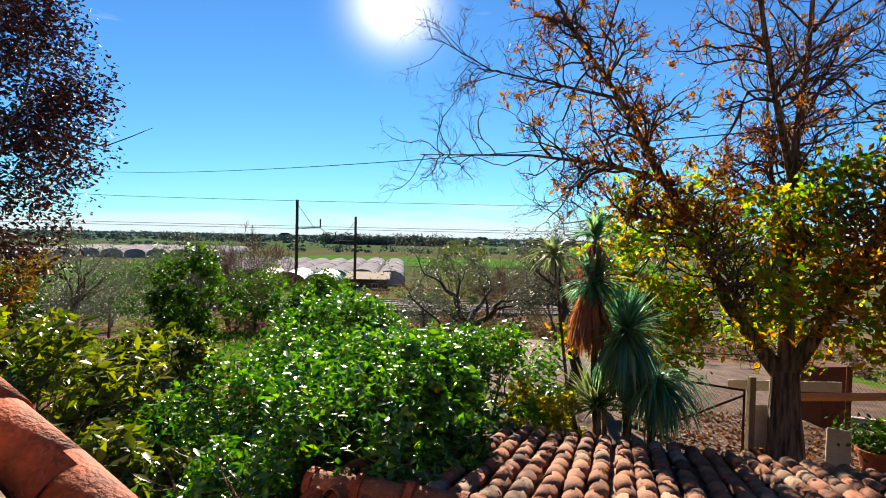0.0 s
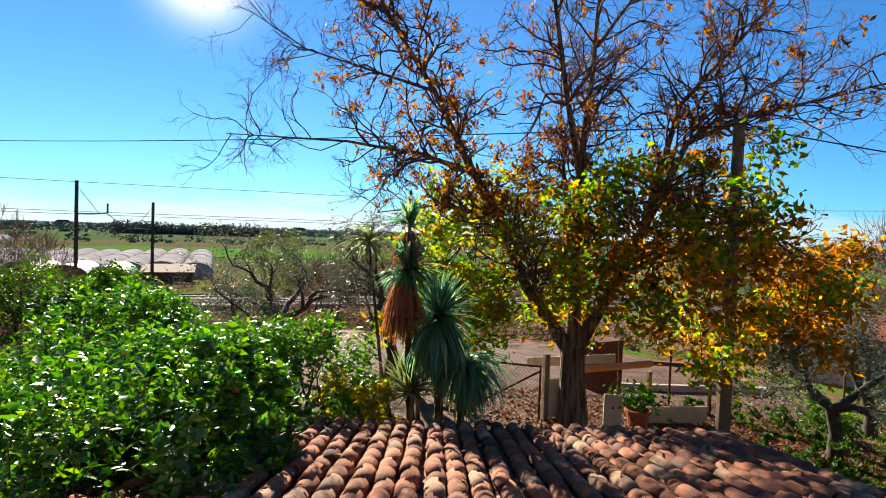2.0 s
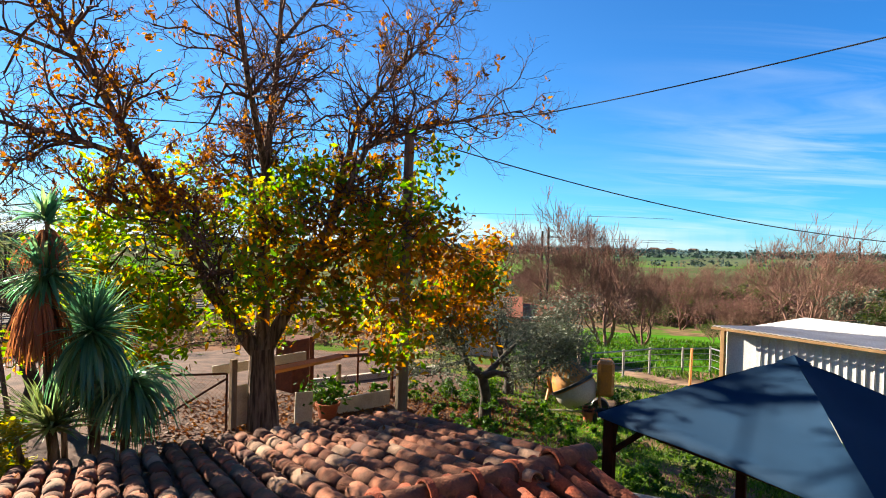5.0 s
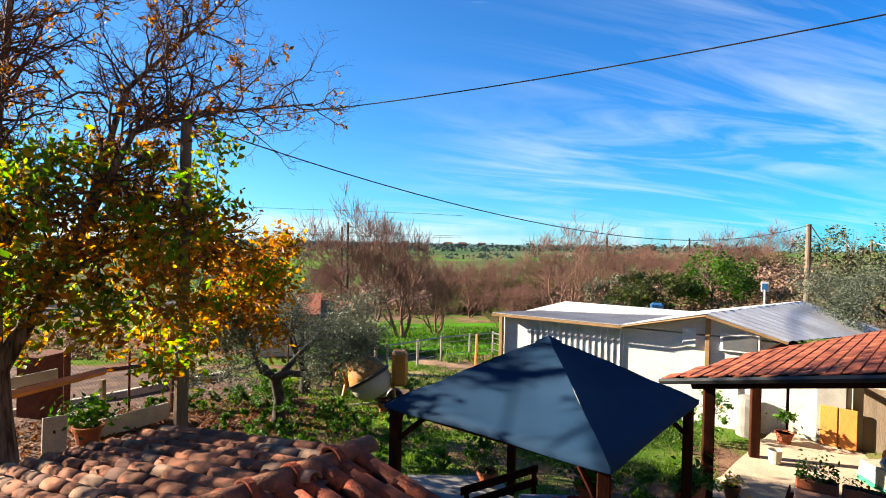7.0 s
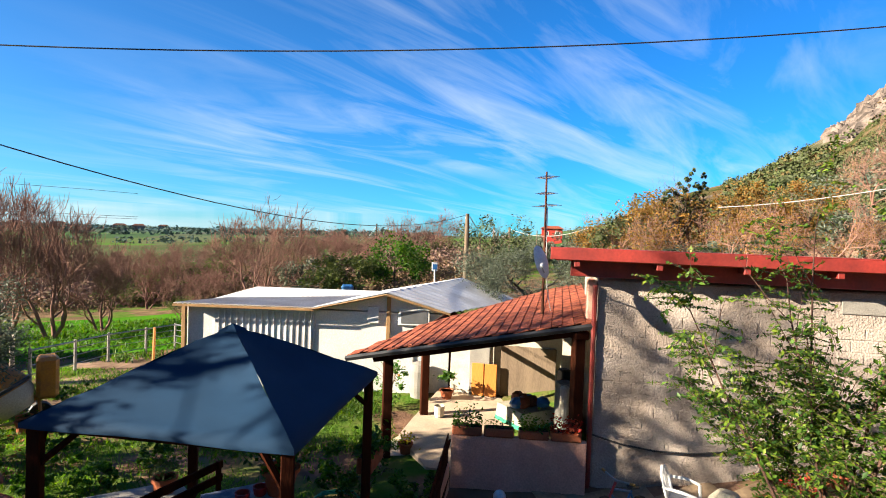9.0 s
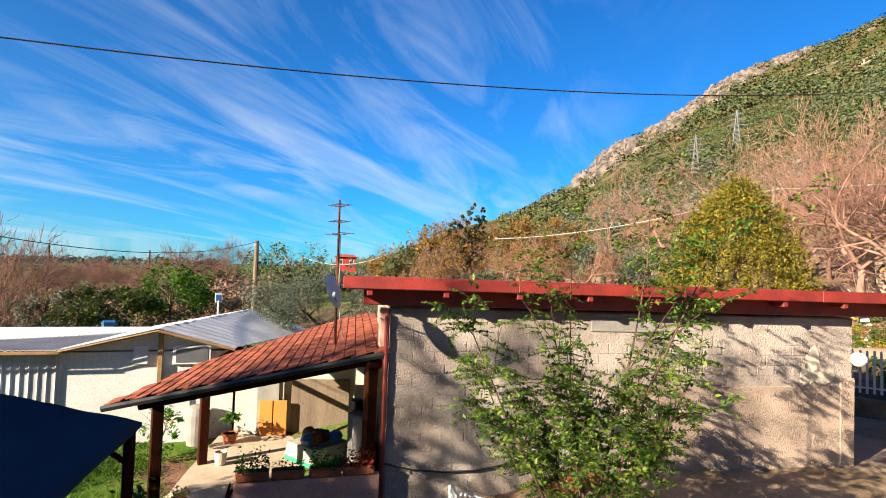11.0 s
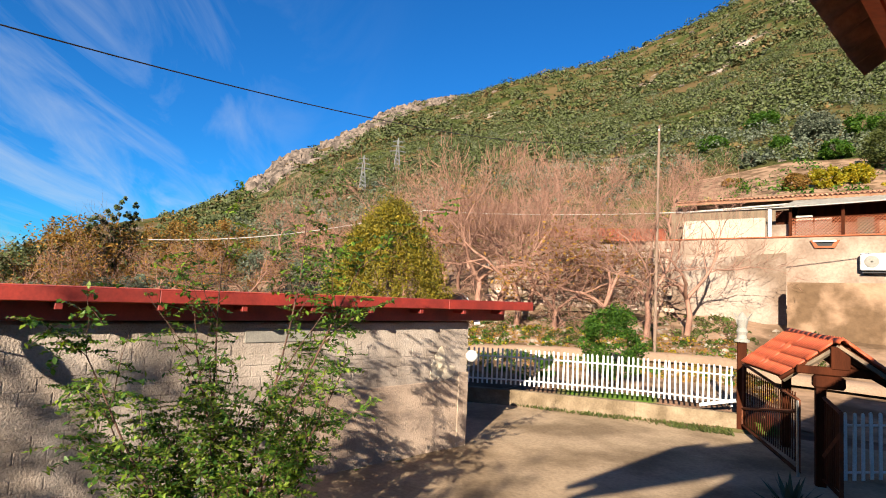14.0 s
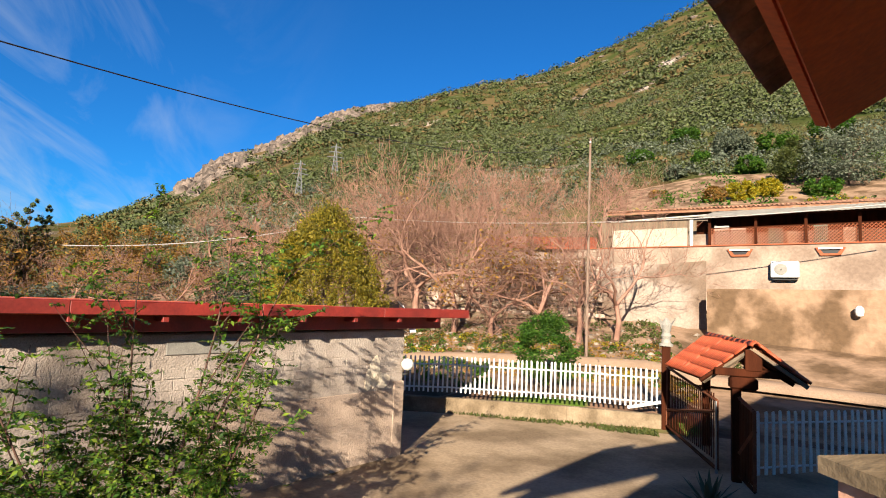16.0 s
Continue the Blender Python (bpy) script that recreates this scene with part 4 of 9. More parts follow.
def make_white_shed():
    g = thing("white_shed", "white sheet-metal shed with low corrugated roofs", "shed", Matrix.Translation((17.7, 0.6, 0)) @ pose(0, 0, 0, 0, 0, -12) @ Matrix.Translation((-17.7, -0.6, 0)))
    X, zb = 17.7, gz(18, 1)
    h = 1.40 - zb
    part("wall", MB().box((X + 3, 1.0, zb + h / 2 - 0.1), (6, 7.0, h + 0.12), b=0.01), M_WHITE_WALL, g, "white painted wall")
    gab = MB().add([(X + 0.01, 0.6, 1.40), (X + 0.01, -1.73, 1.93), (X + 0.01, -3.6, 1.40), (X + 0.1, 0.6, 1.40), (X + 0.1, -1.73, 1.93), (X + 0.1, -3.6, 1.40)], [(0, 1, 2), (3, 5, 4), (0, 3, 4, 1), (1, 4, 5, 2), (0, 2, 5, 3)])
    part("gable", gab, M_WHITE_WALL, g)
    part("side_wall", MB().box((X + 3, -3.0, zb + h / 2 - 0.1), (5.9, 1.2, h + 0.1), b=0.01), M_WHITE_WALL, g)

    def corrugated(name, A0, A1, E0, E1, n, material, label, rise=0.028):
        mb = MB()
        A0, A1, E0, E1 = (Vector(p) for p in (A0, A1, E0, E1))
        low = Vector((0, 0, 0.02))
        for i in range(n + 1):
            z = Vector((0, 0, rise if i % 2 else 0.0))
            a, e = A0.lerp(A1, i / n) + z, E0.lerp(E1, i / n) + z
            mb.v += [tuple(a), tuple(e), tuple(a - low), tuple(e - low)]
            if i:
                k = 4 * i
                mb.f += [(k - 4, k, k + 1, k - 3), (k - 2, k - 1, k + 3, k + 2), (k - 4, k - 2, k + 2, k), (k - 3, k + 1, k + 3, k - 1)]
        part(name, mb, material, g, label)

    corrugated("roof", (X - 0.4, 4.75, 1.48), (X - 0.4, 0.5, 1.48), (X + 6.3, 3.3, 1.13), (X + 6.3, -0.9, 1.3), 60, M_METAL_ROOF, "pale weathered corrugated roof")
    corrugated("roof", (X - 0.4, -1.70, 2.02), (X + 6.3, -4.1, 2.0), (X - 0.4, 0.60, 1.47), (X + 6.3, -0.8, 1.36), 24, M_METAL_WHITE, "white metal roof slope")
    corrugated("roof", (X - 0.4, -1.70, 2.02), (X + 6.3, -4.1, 2.0), (X - 0.4, -3.6, 1.48), (X + 6.3, -6.5, 1.14), 30, M_METAL_WHITE, "white corrugated metal roof slope")
    part("cladding", MB().box((X - 0.02, 2.1, 0.5), (0.05, 3.1, 1.84), b=0.01), M_METAL_WHITE, g, "grey-white corrugated cladding")
    for i in range(16):
        part("rib", MB().tube([(X - 0.045, 3.5 - i * 0.19, 1.4), (X - 0.045, 3.5 - i * 0.19, -0.4)], 0.032, 6), M_METAL_WHITE, g)
    part("eaves_board", MB().box((X - 0.42, 2.63, 1.42), (0.05, 4.25, 0.07), b=0.005), M_EAVES, g, "yellowish wooden eaves board")
    part("verge_board", MB().tube([(X - 0.42, 0.58, 1.42), (X - 0.42, -1.7, 1.95)], 0.034, 4), M_EAVES, g)
    part("verge_board", MB().tube([(X - 0.42, -1.7, 1.95), (X - 0.42, -3.6, 1.43)], 0.034, 4), M_EAVES, g)
    part("post", MB().box((X - 0.06, -1.72, 1.2), (0.12, 0.12, 1.3), b=0.01), M_EAVES, g)
    part("post", MB().box((X - 0.1, 4.55, 0.3), (0.12, 0.12, 2.2), b=0.01), M_EAVES, g)
    win = part("window", MB().box((X - 0.04, -2.5, 1.25), (0.06, 0.95, 0.5), b=0.01), M_WHITE, g)
    part("pane", MB().box((X - 0.075, -2.5, 1.25), (0.01, 0.8, 0.38)), M_STEEL, win)
    win = part("window", MB().box((X - 0.04, -1.25, 1.28), (0.08, 0.35, 0.5), b=0.01), M_WHITE, g, "small open white window")
    return g


make_white_shed()

# ---- tiled porch beside the garage ----
PT, PK = Vector((11.53, -0.35, 1.34)), Vector((9.70, -4.67, 2.30))       # low front tip and high front corner
PA = (PK - PT)
P_LEN = PA.length


def porch_at(along, back, lift=0.0):
    return PT + PA * (along / P_LEN) + GV * back + Vector((0, 0, lift))


def make_porch():
    g = thing("porch", "timber porch with a worn terracotta tile roof", "porch")
    poly = [(0, 0), (P_LEN, 0), (P_LEN, 8.6), (4.0, 8.4), (0.7, 3.2)]
    deck = MB()
    up = [porch_at(a, b, -0.03) for a, b in poly]
    dn = [p - Vector((0, 0, 0.06)) for p in up]
    k = len(poly)
    deck.add(up + dn, [tuple(range(k)), tuple(range(2 * k - 1, k - 1, -1))] + [(i, (i + 1) % k, k + (i + 1) % k, k + i) for i in range(k)])
    part("roof_deck", deck, M_WOOD_DARK, g, "dark boarded underside")
    rng = random.Random(4)
    me = MB().box((0, 0, 0), (0.29, 0.236, 0.022), b=0.006).mesh("shingle", M_SHINGLE)
    back = []
    ax, bx = PA.normalized(), GV
    nz = ax.cross(bx).normalized()
    if nz.z < 0:
        nz = -nz
    base = Matrix(((ax.x, bx.x, nz.x, 0), (ax.y, bx.y, nz.y, 0), (ax.z, bx.z, nz.z, 0), (0, 0, 0, 1)))
    for i in range(int(P_LEN / 0.21) + 1):
        for j in range(36):
            a, b = i * 0.21 + 0.10, j * 0.242 + 0.11 + (0.12 if i % 2 else 0)
            lim = a * 4.57 if a < 0.7 else 3.2 + (a - 0.7) * 5.2 / 3.3
            if b > min(lim, 8.4) or a > P_LEN - 0.05:
                continue
            pl = Matrix.Translation(porch_at(a, b, 0.012)) @ base @ pose(0, 0, 0.006 * rng.random(), rng.uniform(-1.2, 1.2), -4.5 + rng.uniform(-1.4, 1.4), rng.uniform(-2.5, 2.5))
            if b > 3.2:
                back.append(pl)
                continue
            ob = new("shingle", me)
            ob.parent = g
            ob.matrix_basis = pl
    part("far_shingles", tile_run("far_shingles", back, MB().box((0, 0, 0), (0.29, 0.236, 0.022), b=0.006).mesh("s", M_SHINGLE_FAR), False), None, g)["kind"] = "stuff"
    part("verge", MB().tube([porch_at(-0.05, -0.04, -0.05), porch_at(P_LEN, -0.04, -0.05)], 0.06, 6), M_BLACK, g, "dark gutter along the verge")
    part("verge", MB().tube([porch_at(-0.05, -0.02, -0.05), porch_at(0.7, 3.2, -0.05)], 0.05, 6), M_BLACK, g)
    for a, b, zb in ((0.55, 0.9, -1.05), (0.75, 3.5, -0.9), (0.9, 6.3, -0.9), (P_LEN - 0.25, 0.15, -0.6)):
        p = porch_at(a, min(b, 3.1 if a < 1 else b))
        q = porch_at(a, b)
        post = part("post", MB().box((q.x, q.y, (q.z - 0.1 + zb) / 2), (0.2, 0.2, q.z - 0.1 - zb), pose(0, 0, 0), b=0.015), M_WOOD_DARK, g)
        part("capital", MB().box((q.x, q.y, q.z - 0.2), (0.34, 0.3, 0.16), b=0.03), M_WOOD_DARK, post)
    part("beam", MB().tube([porch_at(0.5, 0.1, -0.14), porch_at(P_LEN - 0.1, 0.1, -0.14)], 0.09, 6), M_WOOD_DARK, g)
    part("beam", MB().tube([porch_at(0.7, 0.2, -0.14), porch_at(0.8, 6.4, -0.14)], 0.08, 6), M_WOOD_DARK, g)
    return g


make_porch()

# ---- yard, fence, gate, road and hillside buildings ----


def sheet(name, label, category, material, inside, x0, x1, y0, y1, step, lift=0.02):
    """A ground-following sheet over the cells whose middle is inside the given outline."""
    mb, idx = MB(), {}
    nx, ny = int((x1 - x0) / step), int((y1 - y0) / step)

    def vid(i, j):
        if (i, j) not in idx:
            idx[i, j] = len(mb.v)
            x, y = x0 + i * step, y0 + j * step
            mb.v.append((x, y, gz(x, y) + lift))
        return idx[i, j]

    for i in range(nx):
        for j in range(ny):
            if inside(x0 + (i + 0.5) * step, y0 + (j + 0.5) * step):
                mb.f.append((vid(i, j), vid(i + 1, j), vid(i + 1, j + 1), vid(i, j + 1)))
    return solid(name, mb, material, label, category, "structure", smooth=True)


sheet("yard", "worn earth-coloured concrete yard", "yard", M_YARD, lambda x, y: x < 9.5 - (-4.7 - y) * 0.40 + 0.1 or y < -13.7, -7.0, 12.0, -20.1, -3.2, 0.5, 0.025)


def make_fence_wall():
    mb = MB()
    pts = [(8.6, -18.9), (6.4, -19.45), (2.4, -20.1), (-0.7, -20.3)]
    for a, b in zip(pts, pts[1:]):
        m = frame_of((*a, 0), (*b, 0))
        L = math.dist(a, b)
        mb.box((L / 2, -0.12, 0.22), (L + 0.02, 0.26, 0.66), m, b=0.03)
    solid("low_wall", mb, M_LOWWALL, "low pale concrete wall under the picket fence", "wall", "structure")


make_fence_wall()


def picket_fence(name, label, pts, z0s, height, gap, material, width=0.075):
    g = thing(name, label, "fence")
    pk = MB()
    w, h = width, height
    pk.add([(-w / 2, -0.011, 0), (w / 2, -0.011, 0), (w / 2, -0.011, h - 0.06), (0.2 * w, -0.011, h), (-w / 2, -0.011, h - 0.02),
            (-w / 2, 0.011, 0), (w / 2, 0.011, 0), (w / 2, 0.011, h - 0.06), (0.2 * w, 0.011, h), (-w / 2, 0.011, h - 0.02)],
           [(0, 1, 2, 3, 4), (9, 8, 7, 6, 5)] + [(i, (i + 1) % 5, 5 + (i + 1) % 5, 5 + i) for i in range(5)])
    me = pk.mesh("picket", material)
    rng = random.Random(9)
    for (a, b), (za, zb) in zip(zip(pts, pts[1:]), zip(z0s, z0s[1:])):
        L = math.dist(a, b)
        m = frame_of((*a, 0), (*b, 0))
        for zz in (0.16, height - 0.3):
            part("rail", MB().tube([m @ Vector((0, 0.035, za + zz)), m @ Vector((L, 0.035, zb + zz))], 0.028, 4), material, g)
        n = int(L / gap)
        for k in range(n):
            x = (k + 0.5) * L / n
            ob = new("picket", me)
            ob.parent = g
            ob.matrix_basis = m @ pose(x, 0, za + (zb - za) * x / L + rng.uniform(-0.012, 0.012), 0, rng.uniform(-1.2, 1.2), 0)
    return g


picket_fence("picket_fence", "white painted picket fence on a low wall", [(8.5, -18.92), (6.4, -19.5), (2.4, -20.2), (-0.55, -20.42)], [0.66, 0.70, 0.72, 0.70], 1.25, 0.158, M_WHITE, 0.062)
picket_fence("picket_fence", "white picket fence standing in the house's shade", [(-2.45, -16.0), (-5.8, -18.5), (-9.5, -21.2)], [0.05, 0.0, 0.05], 1.52, 0.235, M_WHITE, 0.095)
board = thing("plank", "loose white plank leaning on the picket fence", "plank", frame_of((0.35, -20.02, 0.6), (-0.55, -20.05, 0.6)))
part("board", MB().box((0.45, 0, 0.12), (1.05, 0.03, 0.1), pose(0, 0, 0, 0, -14), b=0.005), M_WHITE, board)


def make_gate():
    g = thing("gate", "brown timber entrance gate with an orange-tiled canopy", "gate")
    # far post, near post, leaf half open between
    A, B = Vector((-0.72, -20.15, 0)), Vector((-1.62, -15.85, 0))
    for p, h, w in ((A, 2.75, 0.26), (Vector((-1.95, -15.35, 0)), 2.3, 0.2), (Vector((-1.75, -18.9, 0)), 2.3, 0.22)):
        part("post", MB().box((p.x, p.y, h / 2), (w, w, h), b=0.015), M_WOOD_DARK, g)
    d = (B - A)
    L = d.length
    m = frame_of(A, B)
    leaf = part("leaf", MB().tube([(0.15, 0, 0.25), (L, 0, 0.12)], 0.05, 4), M_WOOD_DARK, g, "slatted brown gate leaf", m=m)
    for a, b in (((0.15, 0, 2.1), (L, 0, 1.75)), ((0.15, 0, 0.25), (0.15, 0, 2.1)), ((L, 0, 0.12), (L, 0, 1.75)), ((0.15, 0, 0.75), (L, 0, 1.5))):
        part("rail", MB().tube([a, b], 0.045, 4), M_RUST, leaf)
    me = MB().box((0, 0, 0.85), (0.03, 0.022, 1.6)).mesh("slat", M_WOOD_DARK)
    for k in range(26):
        ob = new("slat", me)
        ob.parent = leaf
        ob.matrix_basis = pose(0.28 + k * (L - 0.35) / 26, 0.0, 0.26, 0, 0, 0)
    part("gate_post_tube", MB().tube([B + Vector((0.02, 0, 0)), B + Vector((0.02, 0, 1.75))], 0.035, 8), M_STEEL, g, "galvanised tube")
    C, D = Vector((-1.99, -15.25, 0)), Vector((-2.12, -14.25, 0))
    m2 = frame_of(C, D)
    L2 = (D - C).length
    leaf = part("leaf", MB().tube([(0.05, 0, 0.2), (L2, 0, 0.15)], 0.05, 4), M_WOOD_DARK, g, "slatted brown gate leaf standing open", m=m2)
    for a, b in (((0.05, 0, 1.95), (L2, 0, 1.8)), ((L2, 0, 0.15), (L2, 0, 1.8)), ((0.05, 0, 0.7), (L2, 0, 1.4))):
        part("rail", MB().tube([a, b], 0.05, 4), M_RUST, leaf)
    me = MB().box((0, 0, 0.85), (0.075, 0.025, 1.62)).mesh("slat", M_WOOD_DARK)
    for k in range(9):
        ob = new("slat", me)
        ob.parent = leaf
        ob.matrix_basis = pose(0.12 + k * 0.1, 0.0, 0.2)
    # canopy
    r0, r1 = Vector((-1.80, -18.7, 3.22)), Vector((-2.30, -15.35, 3.16))
    eL0, eL1 = Vector((-0.68, -18.75, 2.25)), Vector((-1.28, -15.75, 2.28))
    eR0, eR1 = Vector((-2.9, -18.5, 2.35)), Vector((-3.35, -15.05, 2.40))
    rng = random.Random(6)
    part("canopy_deck", MB().slab([r0, r1, eL1, eL0], 0.07), M_WOOD_DARK, g)
    part("canopy_deck", MB().slab([r0, r1, eR1, eR0], 0.07), M_WOOD_DARK, g)
    ax = (r1 - r0).normalized()
    me = tile_mesh("tile", M_TILE_ORANGE, 0.075, 0.062, 0.40, n=6)
    n = int((r1 - r0).length / 0.155)
    for e0, e1 in ((eL0, eL1), (eR0, eR1)):
        dl = (e0 - r0)
        dl = Vector((dl.x, dl.y, 0))
        run = (e0 - r0).length
        sl = (r0.z - e0.z) / dl.length
        dl = dl - ax * dl.dot(ax)
        for i in range(n + 1):
            f = i / n
            e, rr = e0.lerp(e1, f), r0.lerp(r1, f)
            sm_ = slope_matrix(e + Vector((0, 0, 0.02)), ax, Vector(((e - rr).x, (e - rr).y, 0)), sl)
            for j in range(int(run / 0.33) + 1):
                if j * 0.33 > run - 0.25:
                    continue
                ob = new("tile", me)
                ob.parent = g
                ob.matrix_basis = sm_ @ pose(0, j * 0.33 - 0.03, 0, 2.2, 0, rng.uniform(-1, 1))
    cap = tile_mesh("ridge_tile", M_TILE_ORANGE, 0.11, 0.09, 0.42, n=8)
    k = 0.0
    while k < (r1 - r0).length - 0.1:
        p = r0 + ax * k
        ob = new("ridge_tile", cap)
        ob.parent = g
        ob.matrix_basis = frame_of(p, p + ax) @ pose(0, 0, 0.0, 0, 0, -90)
        k += 0.36
    for p, q in ((r1, eL1), (r1, eR1)):
        part("barge_board", MB().tube([p - Vector((0, 0, 0.08)), q - Vector((0, 0, 0.08))], 0.055, 4), M_WOOD_GREY, g)
    part("tie_beam", MB().box((-2.35, -15.4, 2.52), (1.7, 0.16, 0.18), pose(0, 0, 0), b=0.02), M_WOOD_DARK, g)
    part("king_post", MB().box((-2.32, -15.4, 2.82), (0.36, 0.2, 0.5), b=0.02), M_WOOD_DARK, g)
    part("corbel", MB().box((-2.1, -15.35, 2.28), (0.6, 0.3, 0.28), b=0.05), M_WOOD_DARK, g)
    for y in (-15.6, -17.2, -18.6):
        part("purlin", MB().tube([(-1.2, y, 2.24), (-2.1, y, 2.95)], 0.05, 6), M_WOOD_DARK, g)
        part("purlin", MB().tube([(-3.2, y, 2.3), (-2.1, y, 2.95)], 0.05, 6), M_WOOD_DARK, g)
    return g


make_gate()


def make_statue():
    """Plain turned and bulged shape on the gate post."""
    mb = MB()
    prof = [(0.22, 0.0), (0.22, 0.06), (0.15, 0.10), (0.13, 0.22), (0.17, 0.32), (0.12, 0.44), (0.15, 0.56), (0.18, 0.68), (0.10, 0.82), (0.03, 0.92)]
    mb.lathe(prof, 14)
    for s in (-1, 1):
        mb.add([(0, 0, 0.5), (s * 0.34, 0.05, 0.95), (s * 0.16, -0.03, 0.55), (0, 0.06, 0.62)], [(0, 1, 2), (0, 3, 1), (3, 2, 1), (0, 2, 3)])
    solid("statue", mb, M_CONC_GREY, "weathered pale stone statue on the gate post", "statue", m=pose(-0.72, -20.15, 2.75, 0, 0, 30), smooth=False)


make_statue()


def polar(az, r, lift=0.0):
    x, y = -math.sin(radians(az)) * r, math.cos(radians(az)) * r
    return Vector((x, y, gz(x, y) + lift))


# road that climbs past the fence
def make_road():
    mb = MB()
    prev = None
    n = 60
    for k in range(n + 1):
        az = -118 - k * 1.9
        r = 27.0 + 2.2 * math.sin(k * 0.05)
        a, b = polar(az, r), polar(az, r + 3.6)
        a.z = b.z = (a.z + b.z) / 2 + 0.04
        c, d = a + Vector((0, 0, -0.3)), b + Vector((0, 0, -0.3))
        cur = len(mb.v)
        mb.v += [tuple(a), tuple(b), tuple(c), tuple(d)]
        if prev is not None:
            mb.f += [(prev, cur, cur + 1, prev + 1), (prev, prev + 2, cur + 2, cur), (prev + 1, cur + 1, cur + 3, prev + 3)]
        prev = cur
    solid("road", mb, M_ROAD, "pale dusty lane past the fence", "road", "structure", smooth=True)


M_ROAD = mat("dusty_lane", (0.40, 0.27, 0.19), 0.95, (0.28, 0.19, 0.13), 0.6, 15, 0.4)
M_BANK = mat("bare_bank_earth", (0.42, 0.27, 0.175), 0.95, (0.17, 0.105, 0.06), 0.55, 3.2, 0.8, contrast=1.9, dist=0.06, detail=14)
make_road()


def wall_run(name, label, category, pts, thick, material, kind=""):
    """A wall through points (x, y, foot, top)."""
    mb = MB()
    for a, b in zip(pts, pts[1:]):
        d = Vector((b[0] - a[0], b[1] - a[1], 0)).normalized()
        n = Vector((-d.y, d.x, 0)) * thick / 2
        A, B = Vector((a[0], a[1], 0)), Vector((b[0], b[1], 0))
        vs = []
        for p, (lo, hi) in ((A, a[2:]), (B, b[2:])):
            for s in (-1, 1):
                for z in (lo, hi):
                    q = p + n * s
                    vs.append((q.x, q.y, z))
        mb.add(vs, [(0, 1, 5, 4), (2, 6, 7, 3), (1, 3, 7, 5), (0, 4, 6, 2), (0, 2, 3, 1), (4, 5, 7, 6)])
    return solid(name, mb, material, label, category, kind)


def pz(az, el, r):
    """The place at bearing az, r metres off, seen at elevation el."""
    return Vector((-math.sin(radians(az)) * r, math.cos(radians(az)) * r, EYE + r * math.tan(radians(el))))


# bank and retaining wall beyond the lane
def run_by_view(pts):
    return [(*pz(az, lo, r)[:2], pz(az, lo, r).z - 0.6, pz(az, hi, r).z) for az, lo, hi, r in pts]


wall_run("retaining_wall", "tall earth-stained retaining wall beyond the lane", "wall", run_by_view([(173.7, -1.3, 2.15, 37), (166, -2.0, 2.3, 36.5), (159, -2.5, 2.4, 36), (150, -3, 2.4, 36)]), 0.5, M_BANK, "structure")
wall_run("garden_wall", "old cream rendered wall below the terrace house", "wall", run_by_view([(-166.5, 0.9, 2.9, 40), (-173, 0.2, 3.4, 39), (179.5, -0.4, 4.2, 39), (173.8, -0.9, 4.7, 39)]), 0.5, M_CREAM, "structure")


M_CREAM2 = mat("stained_cream_render", (0.50, 0.375, 0.29), 0.9, (0.31, 0.22, 0.165), 0.5, 7, 0.6, contrast=1.6, detail=11)
M_CREAM_LIGHT = mat("pale_cream_render", (0.66, 0.56, 0.45), 0.9, (0.52, 0.43, 0.33), 0.8, 9, 0.3, detail=8)
M_TILE_TAN = mat("faded_tan_tile", (0.62, 0.33, 0.20), 0.9, (0.42, 0.20, 0.12), 2.0, 20, 0.3, random_v=0.3, contrast=1.3)
M_WHITE_OLD0 = mat("weathered_white", (0.70, 0.66, 0.58), 0.85, (0.55, 0.50, 0.42), 3, 30, 0.15)
M_TEAL = mat("teal_cloth", (0.16, 0.42, 0.38), 0.85, (0.10, 0.30, 0.28), 3, 30, 0.1)


